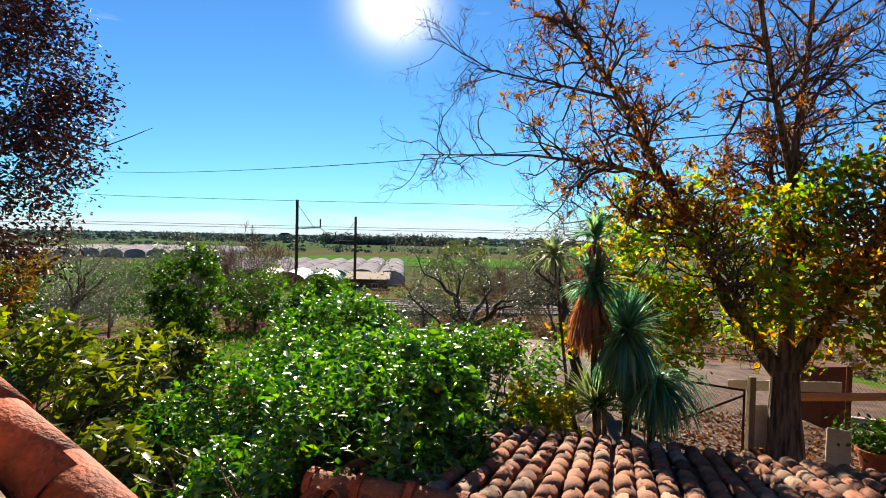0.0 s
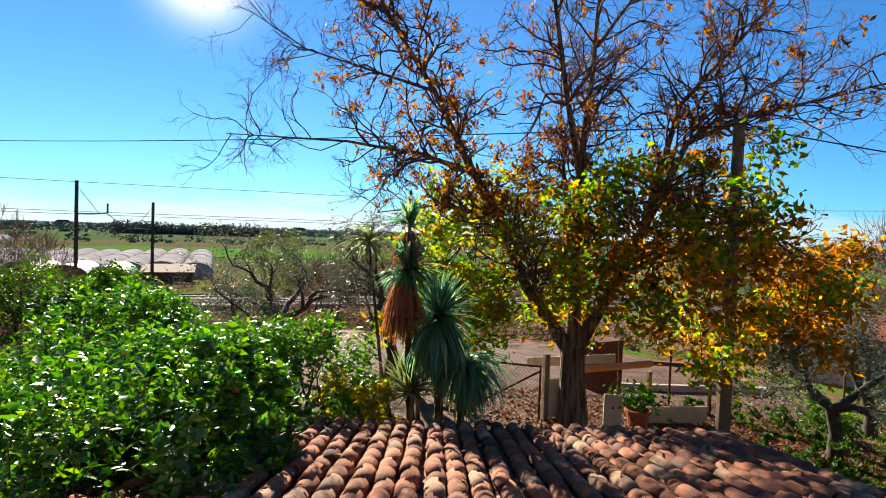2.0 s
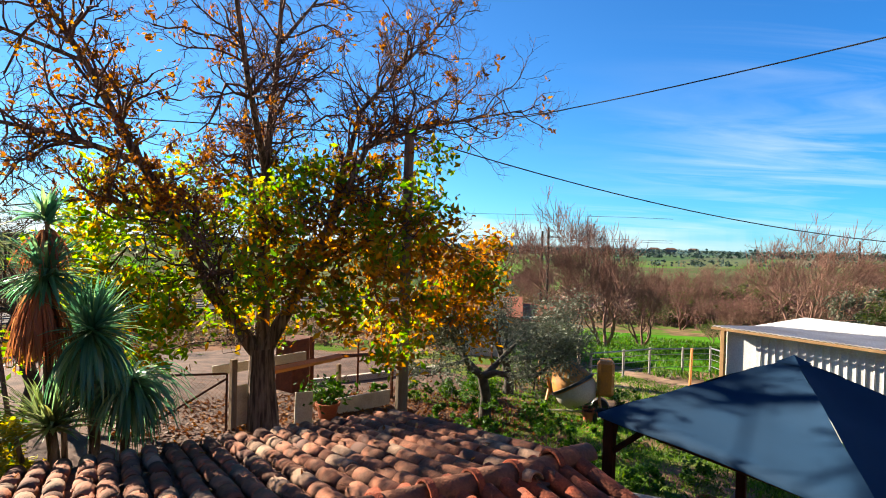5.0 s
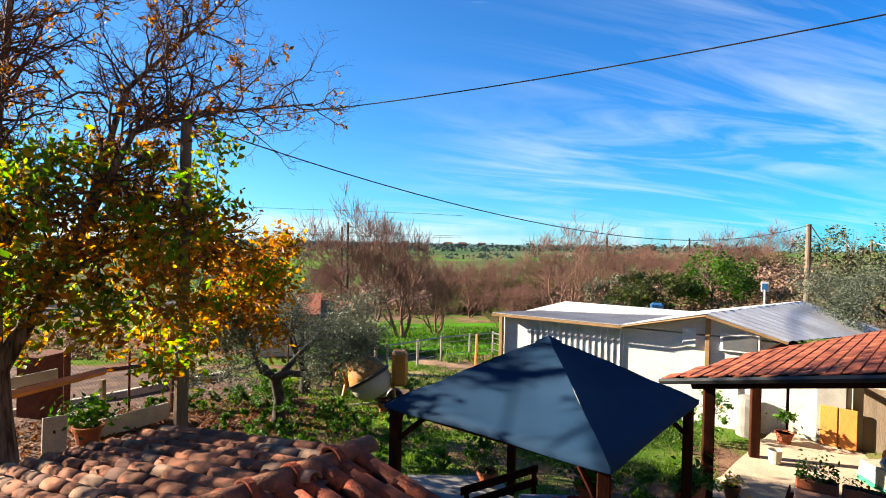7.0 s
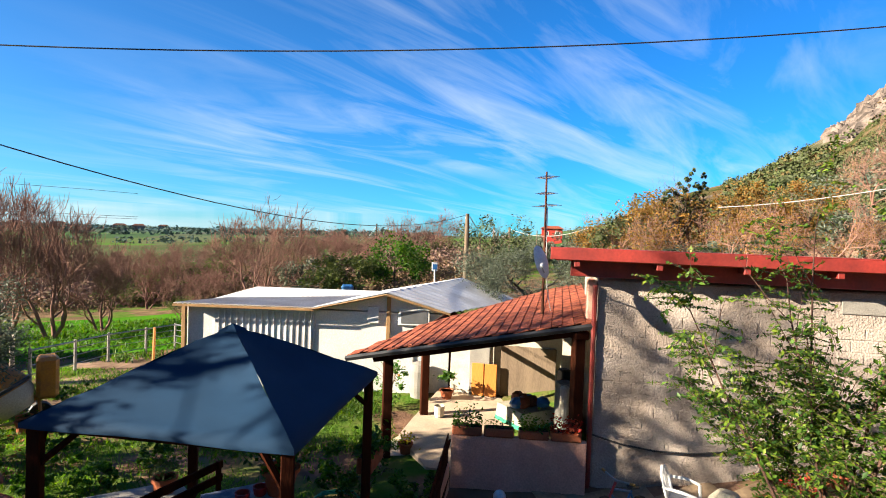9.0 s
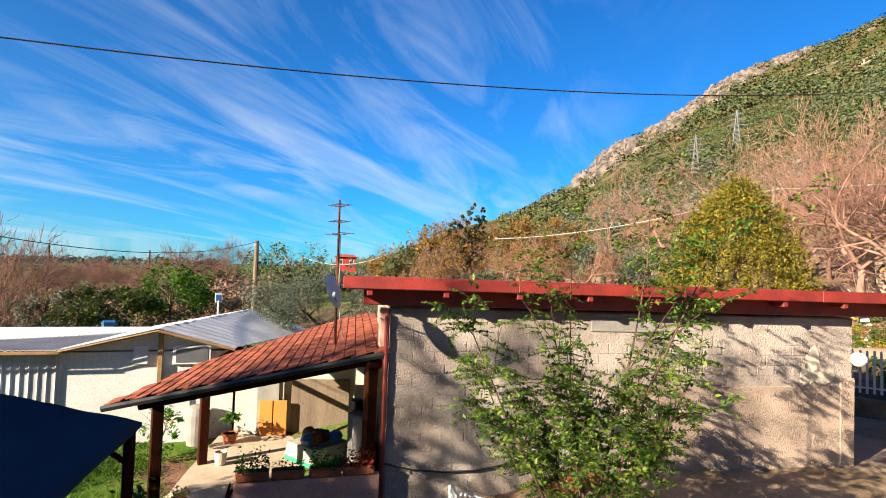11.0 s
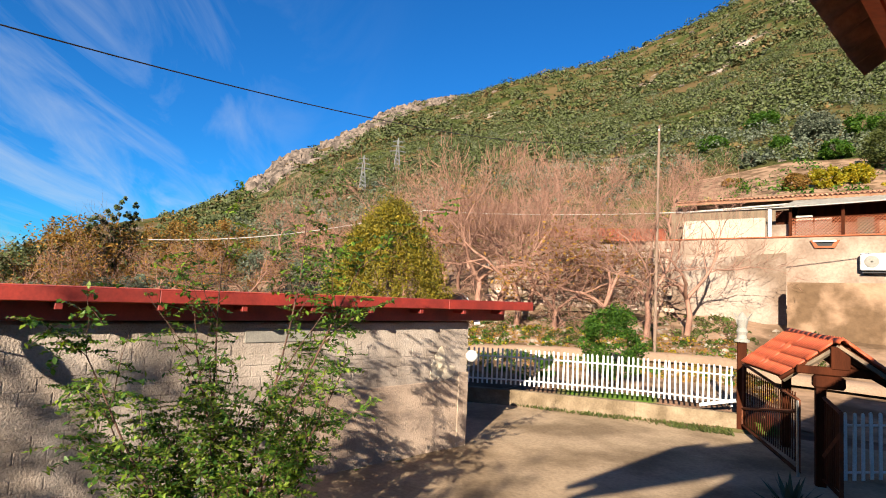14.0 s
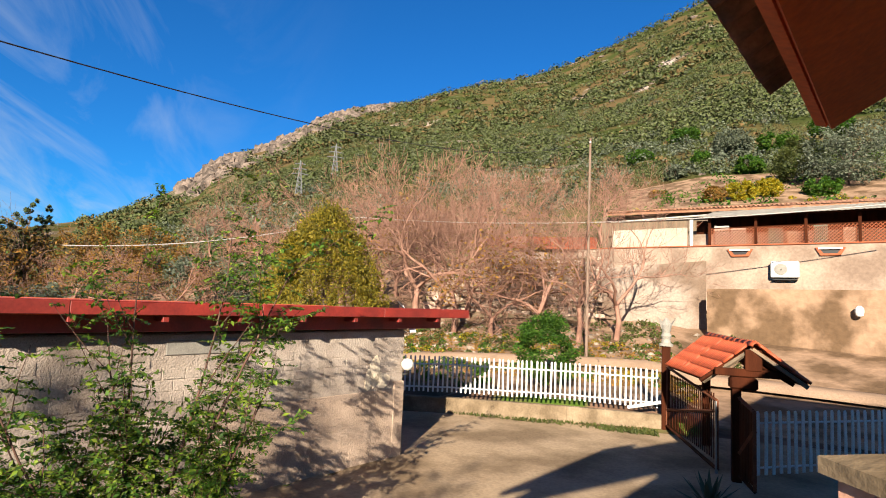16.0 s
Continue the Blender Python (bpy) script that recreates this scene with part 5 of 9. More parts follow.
def make_terrace_house():
    g = thing("terrace_house", "long cream hillside house with a tan tile roof and lattice veranda", "house")
    a, b = pz(180.5, 3.0, 43), pz(150, 3.0, 41)
    a.z = b.z = 0
    m = frame_of(a, b) @ Matrix.Diagonal((1, -1, 1, 1))
    L = (b - a).length
    z0, z1, eave = 4.0, 8.32, 10.95
    part("wall", MB().box((L / 2 - 2.0, -0.2, (z0 + z1) / 2), (L + 4.0, 0.4, z1 - z0), m, b=0.02), M_CREAM2, g, "stained cream lower wall")
    part("coping", MB().box((L / 2 - 2.0, -0.16, z1 + 0.03), (L + 4.0, 0.5, 0.09), m, b=0.02), M_TERRA, g, "worn terracotta coping")
    part("parapet", MB().box((1.3, -0.25, z1 + 0.72), (5.3, 0.22, 1.3), m, b=0.03), M_CREAM_LIGHT, g, "pale cream terrace parapet")
    # shade under the roof and awning is put into these two walls' colours
    part("wall", MB().box((1.0, -4.0, z1 + 1.4), (8.0, 3.6, 2.8), m, b=0.02), M_WOOD_GREY, g, "rear wall with the recess shade coloured in brown")
    part("wall", MB().box((L * 0.62, -4.0, z1 + 1.4), (L * 0.76, 3.2, 2.8), m, b=0.02), M_WOOD_DARK, g, "veranda wall coloured dark for the shade inside")
    part("back_wall", MB().box((L / 2, -4.0, z1 / 2 + 0.9), (L, 7.0, z1), m), M_CREAM, g)
    part("veranda_floor", MB().box((L / 2, -1.2, z1 - 0.08), (L, 2.2, 0.16), m, b=0.02), M_CONCRETE, g)
    up = lambda x: eave + 0.2 - 0.018 * x
    roof = MB().slab([m @ Vector((-2.2, -1.2, up(-2.2))), m @ Vector((L + 1, -1.2, up(L))), m @ Vector((L + 1, -6.2, up(L) + 1.1)), m @ Vector((-2.2, -6.2, up(0) + 1.1))], 0.16)
    part("roof", roof, M_TILE_TAN, g, "faded tan tile roof")
    me = tile_mesh("tile", M_TILE_TAN, 0.12, 0.10, 0.9, n=6)
    across, down = m.to_3x3() @ Vector((1, 0, 0)), m.to_3x3() @ Vector((0, 1, 0))
    rg = random.Random(8)
    for i in range(int((L + 2.6) / 0.27)):
        x = -2.1 + i * 0.27
        ob = new("tile", me)
        ob.parent = g
        ob.matrix_basis = slope_matrix(m @ Vector((x, -1.1, up(x) + 0.02 + rg.uniform(-0.02, 0.02))), across, down, 0.22) @ pose(0, rg.uniform(-0.06, 0.06), 0, 0, rg.uniform(-3, 3), rg.uniform(-2, 2))
    posts = [5.43, 8.17, 10.88, 13.52, 16.2, 18.9, 21.5]
    awn = MB()
    n = 120
    for i in range(n + 1):
        x = 5.0 + (L - 5.0) * i / n
        z = 0.03 if i % 2 else 0.0
        lo, hi = m @ Vector((x, 0.75, 10.22 + z)), m @ Vector((x + 0.4, -1.5, 10.92 + z))
        awn.v += [tuple(lo), tuple(hi), tuple(lo - Vector((0, 0, 0.03))), tuple(hi - Vector((0, 0, 0.03)))]
        if i:
            k = 4 * i
            awn.f += [(k - 4, k, k + 1, k - 3), (k - 2, k - 1, k + 3, k + 2), (k - 4, k - 2, k + 2, k)]
    part("awning", awn, M_CONC_GREY, g, "grey corrugated veranda awning")
    part("gutter", MB().tube([m @ Vector((-1.5, -0.3, 10.35)), m @ Vector((5.2, -0.3, 10.5))], 0.07, 6), M_WHITE_OLD0, g, "pale eaves pipe over the terrace")
    part("beam", MB().box(((5.3 + L) / 2, 0.1, 10.28), (L - 5.3, 0.12, 0.16), m), M_WOOD_DARK, g)
    hh = 1.1
    for x, x2 in zip(posts, posts[1:]):
        post = part("post", MB().box((x, 0.0, (z1 + 10.3) / 2), (0.16, 0.16, 10.3 - z1), m, b=0.01), M_WOOD_DARK, g)
        w = x2 - x - 0.16
        lat = MB()
        for s in (-1, 1):
            for q in range(-6, int(w / 0.2) + 1):
                u = q * 0.2
                c0, c1 = max(0.0, -u), min(hh, w - u)
                if c1 <= c0:
                    continue
                P = [(u + c0, c0), (u + c1, c1)]
                if s < 0:
                    P = [(w - p, v) for p, v in P]
                lat.tube([m @ Vector((x + 0.08 + p, 0.02 * s, z1 + 0.08 + v)) for p, v in P], 0.022, 4, cap=False)
        part("lattice", lat, M_TERRA, g, "red-brown diagonal lattice")
        part("rail", MB().box((x + w / 2 + 0.08, 0, z1 + 0.1 + hh), (w, 0.07, 0.06), m), M_WOOD_DARK, g)
    for x in (7.26, 12.08):
        fr = MB()
        outer = [(-0.75, 0.22), (0.75, 0.22), (0.5, -0.26), (-0.5, -0.26)]
        inner = [(-0.5, 0.1), (0.5, 0.1), (0.34, -0.14), (-0.34, -0.14)]
        vs = [m @ Vector((x + p, yy, z1 - 0.46 + q)) for yy in (0.005, 0.13) for p, q in outer + inner]
        fr.add(vs, [(8 + i, 8 + (i + 1) % 4, 12 + (i + 1) % 4, 12 + i) for i in range(4)] + [(i, (i + 1) % 4, 8 + (i + 1) % 4, 8 + i) for i in range(4)] + [(4 + i, 4 + (i + 1) % 4, 12 + (i + 1) % 4, 12 + i) for i in range(4)])
        win = part("vent_window", fr, M_TERRA, g, "low window in a brick surround")
        part("opening", MB().box((x, 0.02, z1 - 0.48), (0.9, 0.04, 0.22), m), M_BLACK, win)
        part("lintel", MB().box((x, 0.1, z1 - 0.3), (1.2, 0.16, 0.1), m, b=0.01), M_WHITE, win)
    dr = part("door", MB().box((4.75, -1.0, z1 + 0.95), (0.75, 0.08, 1.9), m, b=0.01), M_WOOD_DARK, g, "dark red door")
    part("door_frame", MB().box((4.2, -0.3, z1 + 0.95), (0.2, 0.14, 1.9), m, b=0.01), M_WHITE, dr)
    x, z = 9.77, 6.74
    ac = part("air_conditioner", MB().box((x, 0.25, z), (1.5, 0.45, 1.0), m, b=0.05), M_WHITE, g, "white air-conditioning unit")
    part("fan_grille", MB().lathe([(0.06, 0), (0.16, 0.012), (0.3, 0.014), (0.36, 0.0)], 18, m @ pose(x - 0.2, 0.48, z, -90)), M_CONC_GREY, ac)
    part("bracket", MB().box((x, 0.2, z - 0.62), (1.3, 0.36, 0.06), m), M_BLACK, ac)
    for x, w, h, mt in ((6.1, 0.9, 1.3, M_WHITE_OLD0), (7.1, 0.9, 1.1, M_WHITE_OLD0), (9.2, 0.8, 1.0, M_TEAL), (10.1, 0.5, 0.8, M_CREAM_LIGHT), (11.6, 0.7, 1.1, M_TEAL), (13.0, 0.6, 0.9, M_CREAM_LIGHT)):
        part("cloth", MB().box((x, -0.35, z1 + 0.1 + h / 2), (w, 0.04, h), m, b=0.015), mt, g, "washing hung behind the lattice")
    return g


make_terrace_house()


def stone_wall(name, label, pts, course, seed):
    """A rubble wall of separate stones set in a core, through points (azimuth, foot, top, distance)."""
    rg = np.random.default_rng(seed)
    run = run_by_view(pts)
    core = wall_run(name, label, "wall", run, 0.4, M_LOWWALL, "structure")
    mb = MB()
    for p, q in zip(run, run[1:]):
        A, B = Vector((p[0], p[1], 0)), Vector((q[0], q[1], 0))
        m = frame_of(A, B)
        L = (B - A).length
        side = -1 if (m.to_3x3() @ Vector((0, 1, 0))).dot(A) > 0 else 1
        z = min(p[2], q[2]) + 0.3
        while z < max(p[3], q[3]) - 0.1:
            x = rg.uniform(-0.2, 0.1)
            while x < L:
                w, h = course * rg.uniform(0.7, 2.0), course * rg.uniform(0.7, 1.1)
                f = (x + w / 2) / L
                if z + h < p[3] + (q[3] - p[3]) * f + 0.12 and rg.random() > 0.06:
                    mb.box((x + w / 2, side * 0.2, z + h / 2), (w * 0.94, 0.16 + rg.uniform(0, 0.1), h * 0.92), m @ pose(0, 0, 0, 0, 0, rg.uniform(-1, 1)), b=0.05)
                x += w
            z += course * 0.95
    me = mb.mesh("stones", M_STONE_WALL)
    ob = part("stones", me, None, core, "rough pale rubble stones")
    ob["kind"] = "stuff"


M_STONE_WALL = mat("pale_mixed_rubble", (0.62, 0.48, 0.38), 0.95, (0.36, 0.27, 0.20), 1.2, 14, 0.6, random_v=0.35, island=True, contrast=1.4)
stone_wall("stone_wall", "old rubble stone terrace wall among the bare trees", [(-159.5, -0.6, 3.4, 40.5), (-166.5, -0.6, 3.9, 39.5), (-172, -0.4, 4.4, 38.6), (-176.5, -0.6, 5.0, 38.4)], 0.36, 91)


def make_left_house():
    g = thing("hillside_house", "small hillside house half hidden by bare trees", "house")
    a, b = pz(-165, 4, 46), pz(-176, 4, 45)
    a.z = b.z = 0
    m = frame_of(a, b) @ Matrix.Diagonal((1, -1, 1, 1))
    L = (b - a).length
    z0, z1 = 3.6, EYE + 45 * math.tan(radians(5.8))
    part("wall", MB().box((L / 2, -2.0, (z0 + z1) / 2), (L, 4.0, z1 - z0), m, b=0.02), M_CREAM, g)
    part("roof", MB().slab([m @ Vector((-0.4, 0.6, z1)), m @ Vector((L + 0.4, 0.6, z1)), m @ Vector((L + 0.4, -4.4, z1 + 1.4)), m @ Vector((-0.4, -4.4, z1 + 1.4))], 0.16), M_TILE_RED, g, "red tile roof")
    part("balcony", MB().box((L / 2, 0.6, (z0 + z1) / 2 - 0.2), (L * 0.9, 1.2, 0.18), m, b=0.02), M_TERRA, g)
    for k in range(9):
        part("baluster", MB().box((L * (0.08 + 0.105 * k), 1.15, (z0 + z1) / 2 + 0.3), (0.06, 0.06, 0.9), m), M_WOOD_DARK, g)
    for k in (0.25, 0.6):
        w = part("window", MB().box((L * k, 0.02, (z0 + z1) / 2 + 0.6), (0.9, 0.1, 1.1), m, b=0.01), M_WHITE, g)
        part("pane", MB().box((L * k, 0.08, (z0 + z1) / 2 + 0.6), (0.7, 0.02, 0.9), m), M_BLACK, w)


make_left_house()


def make_pylon(name, az, el_top, r, h, label):
    p = pz(az, el_top, r)
    g = thing(name, label, "pylon", pose(p.x, p.y, p.z - h, 0, 0, az))
    w = h * 0.11
    for sx in (-1, 1):
        for sy in (-1, 1):
            part("leg", MB().tube([(sx * w, sy * w, -3), (sx * w * 0.25, sy * w * 0.25, h * 0.7), (0, 0, h)], h * 0.010, 4), M_PYLON, g)
    br = MB()
    for k in range(9):
        z0, z1 = h * 0.085 * k, h * 0.085 * (k + 1)
        w0, w1 = w * (1 - 0.82 * z0 / (h * 0.8)), w * (1 - 0.82 * z1 / (h * 0.8))
        for s in (-1, 1):
            br.tube([(-w0 * s, -w0, z0), (w1 * s, -w1, z1)], h * 0.006, 3, False)
            br.tube([(-w0 * s, w0, z0), (w1 * s, w1, z1)], h * 0.006, 3, False)
    part("bracing", br, M_PYLON, g)
    for z, L in ((0.72, 0.16), (0.82, 0.13), (0.92, 0.10)):
        part("crossarm", MB().tube([(-h * L, 0, h * z), (0, 0, h * z + h * 0.02), (h * L, 0, h * z)], h * 0.010, 4), M_PYLON, g)


make_pylon("pylon", -149.75, 15.3, 207, 19, "grey lattice power pylon on the mountainside")
make_pylon("pylon", -146.3, 13.3, 167, 15, "grey lattice power pylon on the mountainside")
make_pylon("pylon", 19.1, 0.6, 1200, 36, "grey lattice power pylon on the plain")
make_pylon("pylon", -126.3, 5.2, 620, 18, "grey lattice power pylon beyond the wood")

# ---- trees and shrubs ----


def make_walnut():
    rng = np.random.default_rng(5)
    o = Vector((6.68, 10.5, gz(6.68, 10.5)))
    g = thing("walnut_tree", "large old walnut tree with yellowing leaves and bare upper twigs", "tree", pose(*o))
    B = []

    def limb(pts, r0, r1, depth=0):
        p = [Vector(q) - o for q in pts]
        k = len(p)
        B.append((p, [r0 + (r1 - r0) * (i / (k - 1)) ** 0.8 for i in range(k)], depth))

    limb([(6.68, 10.5, -0.45), (6.66, 10.5, 0.1), (6.63, 10.52, 0.7), (6.62, 10.54, 1.45)], 0.36, 0.25)
    limb([(6.62, 10.54, 1.25), (6.1, 10.8, 2.05), (5.64, 10.9, 2.7), (4.97, 11.0, 4.2), (4.3, 11.2, 5.3), (3.6, 11.5, 6.8), (2.7, 11.9, 8.3), (2.1, 12.2, 9.6)], 0.17, 0.025)
    limb([(6.62, 10.54, 1.3), (6.66, 10.6, 3.26), (6.72, 10.7, 5.4), (6.98, 10.8, 7.3), (7.06, 10.7, 9.7)], 0.17, 0.03)
    limb([(6.66, 10.5, 1.35), (7.35, 10.0, 3.1), (7.8, 9.6, 4.45), (8.3, 9.3, 5.8), (9.25, 8.8, 6.3), (11.6, 7.5, 7.0)], 0.16, 0.015)
    limb([(4.45, 11.2, 5.1), (3.42, 11.6, 5.45), (1.9, 12.2, 5.7), (-0.6, 13.5, 5.85)], 0.07, 0.01)
    limb([(7.75, 9.7, 4.4), (8.6, 9.9, 6.7), (9.7, 9.3, 8.2), (10.6, 8.7, 9.6)], 0.08, 0.015)
    limb([(6.7, 10.7, 5.2), (5.8, 9.9, 6.8), (5.2, 9.5, 8.6), (4.8, 9.2, 10.1)], 0.08, 0.015)
    limb([(6.66, 10.6, 3.0), (7.1, 11.9, 4.7), (7.6, 13.1, 6.8), (8.0, 13.9, 8.6)], 0.09, 0.015)
    limb([(7.3, 10.0, 3.0), (8.5, 9.1, 3.9), (9.9, 8.4, 3.9), (10.9, 7.9, 3.2)], 0.06, 0.012)
    limb([(3.6, 11.5, 6.8), (2.4, 12.0, 7.2), (1.0, 12.4, 7.6), (-0.2, 12.8, 8.4)], 0.04, 0.008)
    limb([(4.97, 11.0, 4.2), (3.8, 11.6, 4.4), (2.6, 12.3, 4.2)], 0.05, 0.01)
    limb([(7.06, 10.75, 8.0), (8.0, 10.9, 9.2), (8.8, 10.9, 10.4)], 0.05, 0.01)
    limb([(6.1, 10.8, 2.05), (5.3, 10.2, 3.2), (4.9, 9.9, 4.0)], 0.06, 0.012)
    limb([(8.3, 9.3, 5.8), (9.6, 9.6, 6.6), (11.0, 9.2, 7.6)], 0.05, 0.01)
    main = list(B)
    for pts, rad, _ in main[1:]:
        L = sum((pts[i + 1] - pts[i]).length for i in range(len(pts) - 1))
        for k in range(int(L * 6.0)):
            f = rng.uniform(0.2, 1.0) * (len(pts) - 1)
            i = min(int(f), len(pts) - 2)
            p = pts[i].lerp(pts[i + 1], f - i)
            d = (pts[i + 1] - pts[i]).normalized()
            q = Vector(rng.normal(size=3))
            q = (q - q.project(d)).normalized()
            if p.z < 2.2:
                continue
            grow(rng, p, d * 0.8 + q * 0.9 + Vector((0, 0, 0.12)), rng.uniform(0.8, 1.7), min(0.030, rad[i] * 0.5), 2, 0.95, 6, 0.10, 6, 0.34, 0.46, B, 0.55, 2)
    part("trunk", branch_mesh("trunk", [b for b in B if b[2] < 2], M_BARK, (14, 8)), None, g, "furrowed grey-brown bark")
    part("twig", branch_mesh("twig", [b for b in B if b[2] >= 2], M_TWIG, (6, 5, 4, 3, 3)), None, g, "bare dark twigs")["kind"] = "stuff"
    t = np.array([pt[:] for pts, rad, dep in B if dep >= 2 for pt in pts[1:]])
    # rounded masses of leaves, as the crown hangs: bearing across, out, height, radius
    ac = np.array([0.85, -0.53, 0])
    dp = np.array([0.53, 0.85, 0])
    blobs = [(-2.6, 0.3, 3.6, 1.15), (-3.4, 0.2, 3.4, 0.9), (-3.0, 0.0, 4.6, 0.8), (-3.6, -0.2, 1.9, 0.7), (-1.9, -0.3, 2.7, 1.0), (-0.9, -0.2, 3.7, 1.05), (0.2, -0.4, 4.1, 1.15), (-1.7, 0.6, 4.7, 0.9), (0.6, 0.2, 5.1, 1.1), (1.6, -0.2, 4.3, 1.2), (2.5, 0.0, 3.5, 1.2), (3.5, 0.2, 3.3, 1.2), (4.6, 0.3, 3.2, 1.05), (3.1, -0.4, 4.7, 1.1), (2.1, -0.6, 2.5, 1.0), (0.8, -0.6, 2.8, 0.9), (1.9, 0.1, 5.6, 0.8), (4.2, -0.3, 2.4, 0.8), (3.0, 0.3, 2.2, 0.8), (-0.3, 0.9, 2.5, 1.0), (-3.1, 0.2, 2.6, 0.8), (-2.3, 0.0, 1.9, 0.7), (5.3, 0.2, 3.7, 0.7)]
    low = ac[None] * 0 + t
    cl, cr, side = [], [], []
    for k, (a, b2, z, r) in enumerate(blobs):
        c = ac * a + dp * b2 * 2.5 + np.array([0, 0, z])
        for q in range(int(9 * r * r) + 2):
            v = rng.normal(size=3)
            v *= r * rng.uniform(0.3, 1.15) / np.linalg.norm(v)
            cl.append(c + v * np.array([1.1, 1.1, 1.0]))
            cr.append(rng.uniform(0.28, 0.52))
            side.append(a + v[0])
    # leaf tufts up the tree: many on the inner limb, few and dark towards the tips
    hi = t[t[:, 2] > 4.4]
    across = hi @ ac
    for q in rng.integers(0, len(hi), 2600):
        a, z = across[q], hi[q][2]
        want = 0.95 * math.exp(-((a + 1.9 + 0.28 * (z - 5)) / 1.4) ** 2) + 0.20 + 0.45 * (a > 1.0) * (z < 6.8)
        if rng.random() < want * (1.0 - 0.05 * (z - 4.4)) and (a > -5.2 or rng.random() < 0.12):
            cl.append(hi[q])
            cr.append(rng.uniform(0.05, 0.17))
            side.append(9.0)
    cl, cr, side = np.array(cl), np.array(cr), np.array(side)
    green, gold, tuft = [], [], []
    for c, r, a in zip(cl, cr, side):
        n = int(500 * r * r) + (4 if a > 8 else 4)
        p = rng.normal(size=(n, 3)) * r * 0.55 * np.array([1, 1, 0.9]) + c
        w = np.clip(0.42 + a * 0.11, 0, 1) + rng.normal() * 0.25
        (tuft if a > 8 else green if w < 0.6 else gold).append(p)
    part("crown", leaves_mesh("crown", np.concatenate(green), 0.19, L_WALNUT_GREEN, rng, 0.46, 0.1, 0.6), None, g, "yellow-green autumn leaves")
    part("crown", leaves_mesh("crown", np.concatenate(gold), 0.18, L_WALNUT, rng, 0.48, 0.1, 0.55), None, g, "orange and brown autumn leaves")
    part("crown", leaves_mesh("crown", np.concatenate(tuft), 0.13, L_TUFT, rng, 0.42, 0.05, 0.7), None, g, "sparse brown leaves on the upper twigs")
    # side shoots that carry the tufts
    sh = []
    for c in cl[: int(len(cl) * 0.8)]:
        d2 = ((low - c) ** 2).sum(1)
        q = low[int(d2.argmin())]
        if d2.min() > 0.04:
            m_ = (q + c) / 2 + rng.normal(size=3) * 0.08
            sh.append(([Vector(q), Vector(m_), Vector(c)], [0.014, 0.010, 0.006], 2))
    part("shoot", branch_mesh("shoot", sh, M_TWIG, (5, 5, 4)), None, g)["kind"] = "stuff"
    return g


make_walnut()


def leafy_bush(name, label, x, y, size, height, material, n, leaf, seed, clumps=40, aspect=0.45, bark=M_BARK, squash=1.0, group="", lift=0.54, category="shrub", trunk=0.0, fruit=0, reach=0.36, shift=(0, 0, 0)):
    """A shrub or small tree: stems, and many clumps of leaves with gaps between."""
    rng = np.random.default_rng(seed)
    g = thing(name, label, category, pose(x, y, gz(x, y)), group)
    B = []
    if trunk:
        B.append(([Vector((0, 0, -0.1)), Vector((0.05, 0.03, height * 0.3)), Vector((0, 0.06, height * 0.5))], [trunk, trunk * 0.8, trunk * 0.5], 0))
    for k in range(5):
        a = rng.uniform(0, 6.28)
        grow(rng, (0.1 * math.cos(a) if not trunk else 0, 0.1 * math.sin(a) if not trunk else 0, height * 0.3 if trunk else -0.05), (math.cos(a) * 0.6, math.sin(a) * 0.6, 1), height * reach, trunk * 0.6 if trunk else 0.012 + 0.01 * height, 2, 0.8, 3, 0.1, 4, 0.15, 0.62, B)
    part("stem", branch_mesh("stem", B, bark, (7, 5, 4)), None, g)["kind"] = "stuff"
    cl = rng.normal(size=(clumps, 3))
    cl /= np.linalg.norm(cl, axis=1)[:, None]
    rad = rng.uniform(0.35, 1.0, clumps)[:, None] ** 0.55
    cl = cl * rad * np.array([size, size, height * 0.46 * squash]) + np.array([shift[0], shift[1], height * lift + shift[2]])
    cr = rng.uniform(0.14, 0.32, clumps) * min(size, height * 0.6)
    k = rng.integers(0, clumps, n)
    p = rng.normal(size=(n, 3))
    p /= np.linalg.norm(p, axis=1)[:, None]
    p = cl[k] + p * (cr[k] * rng.uniform(0.5, 1.15, n))[:, None]
    p = p[p[:, 2] > 0.03]
    part("crown", leaves_mesh("crown", p, leaf, material, rng, aspect), None, g)
    if fruit:
        me = MB().lathe([(0.005, -0.036), (0.026, -0.026), (0.037, 0), (0.026, 0.026), (0.005, 0.036)], 8).mesh("orange", M_FRUIT)
        me.shade_smooth()
        for j in range(fruit):
            q = cl[j % clumps] + rng.normal(size=3) * cr[j % clumps] * 0.75
            if q[2] > 0.3:
                ob = new("orange", me)
                ob.parent = g
                ob.matrix_basis = pose(*q)
    return g


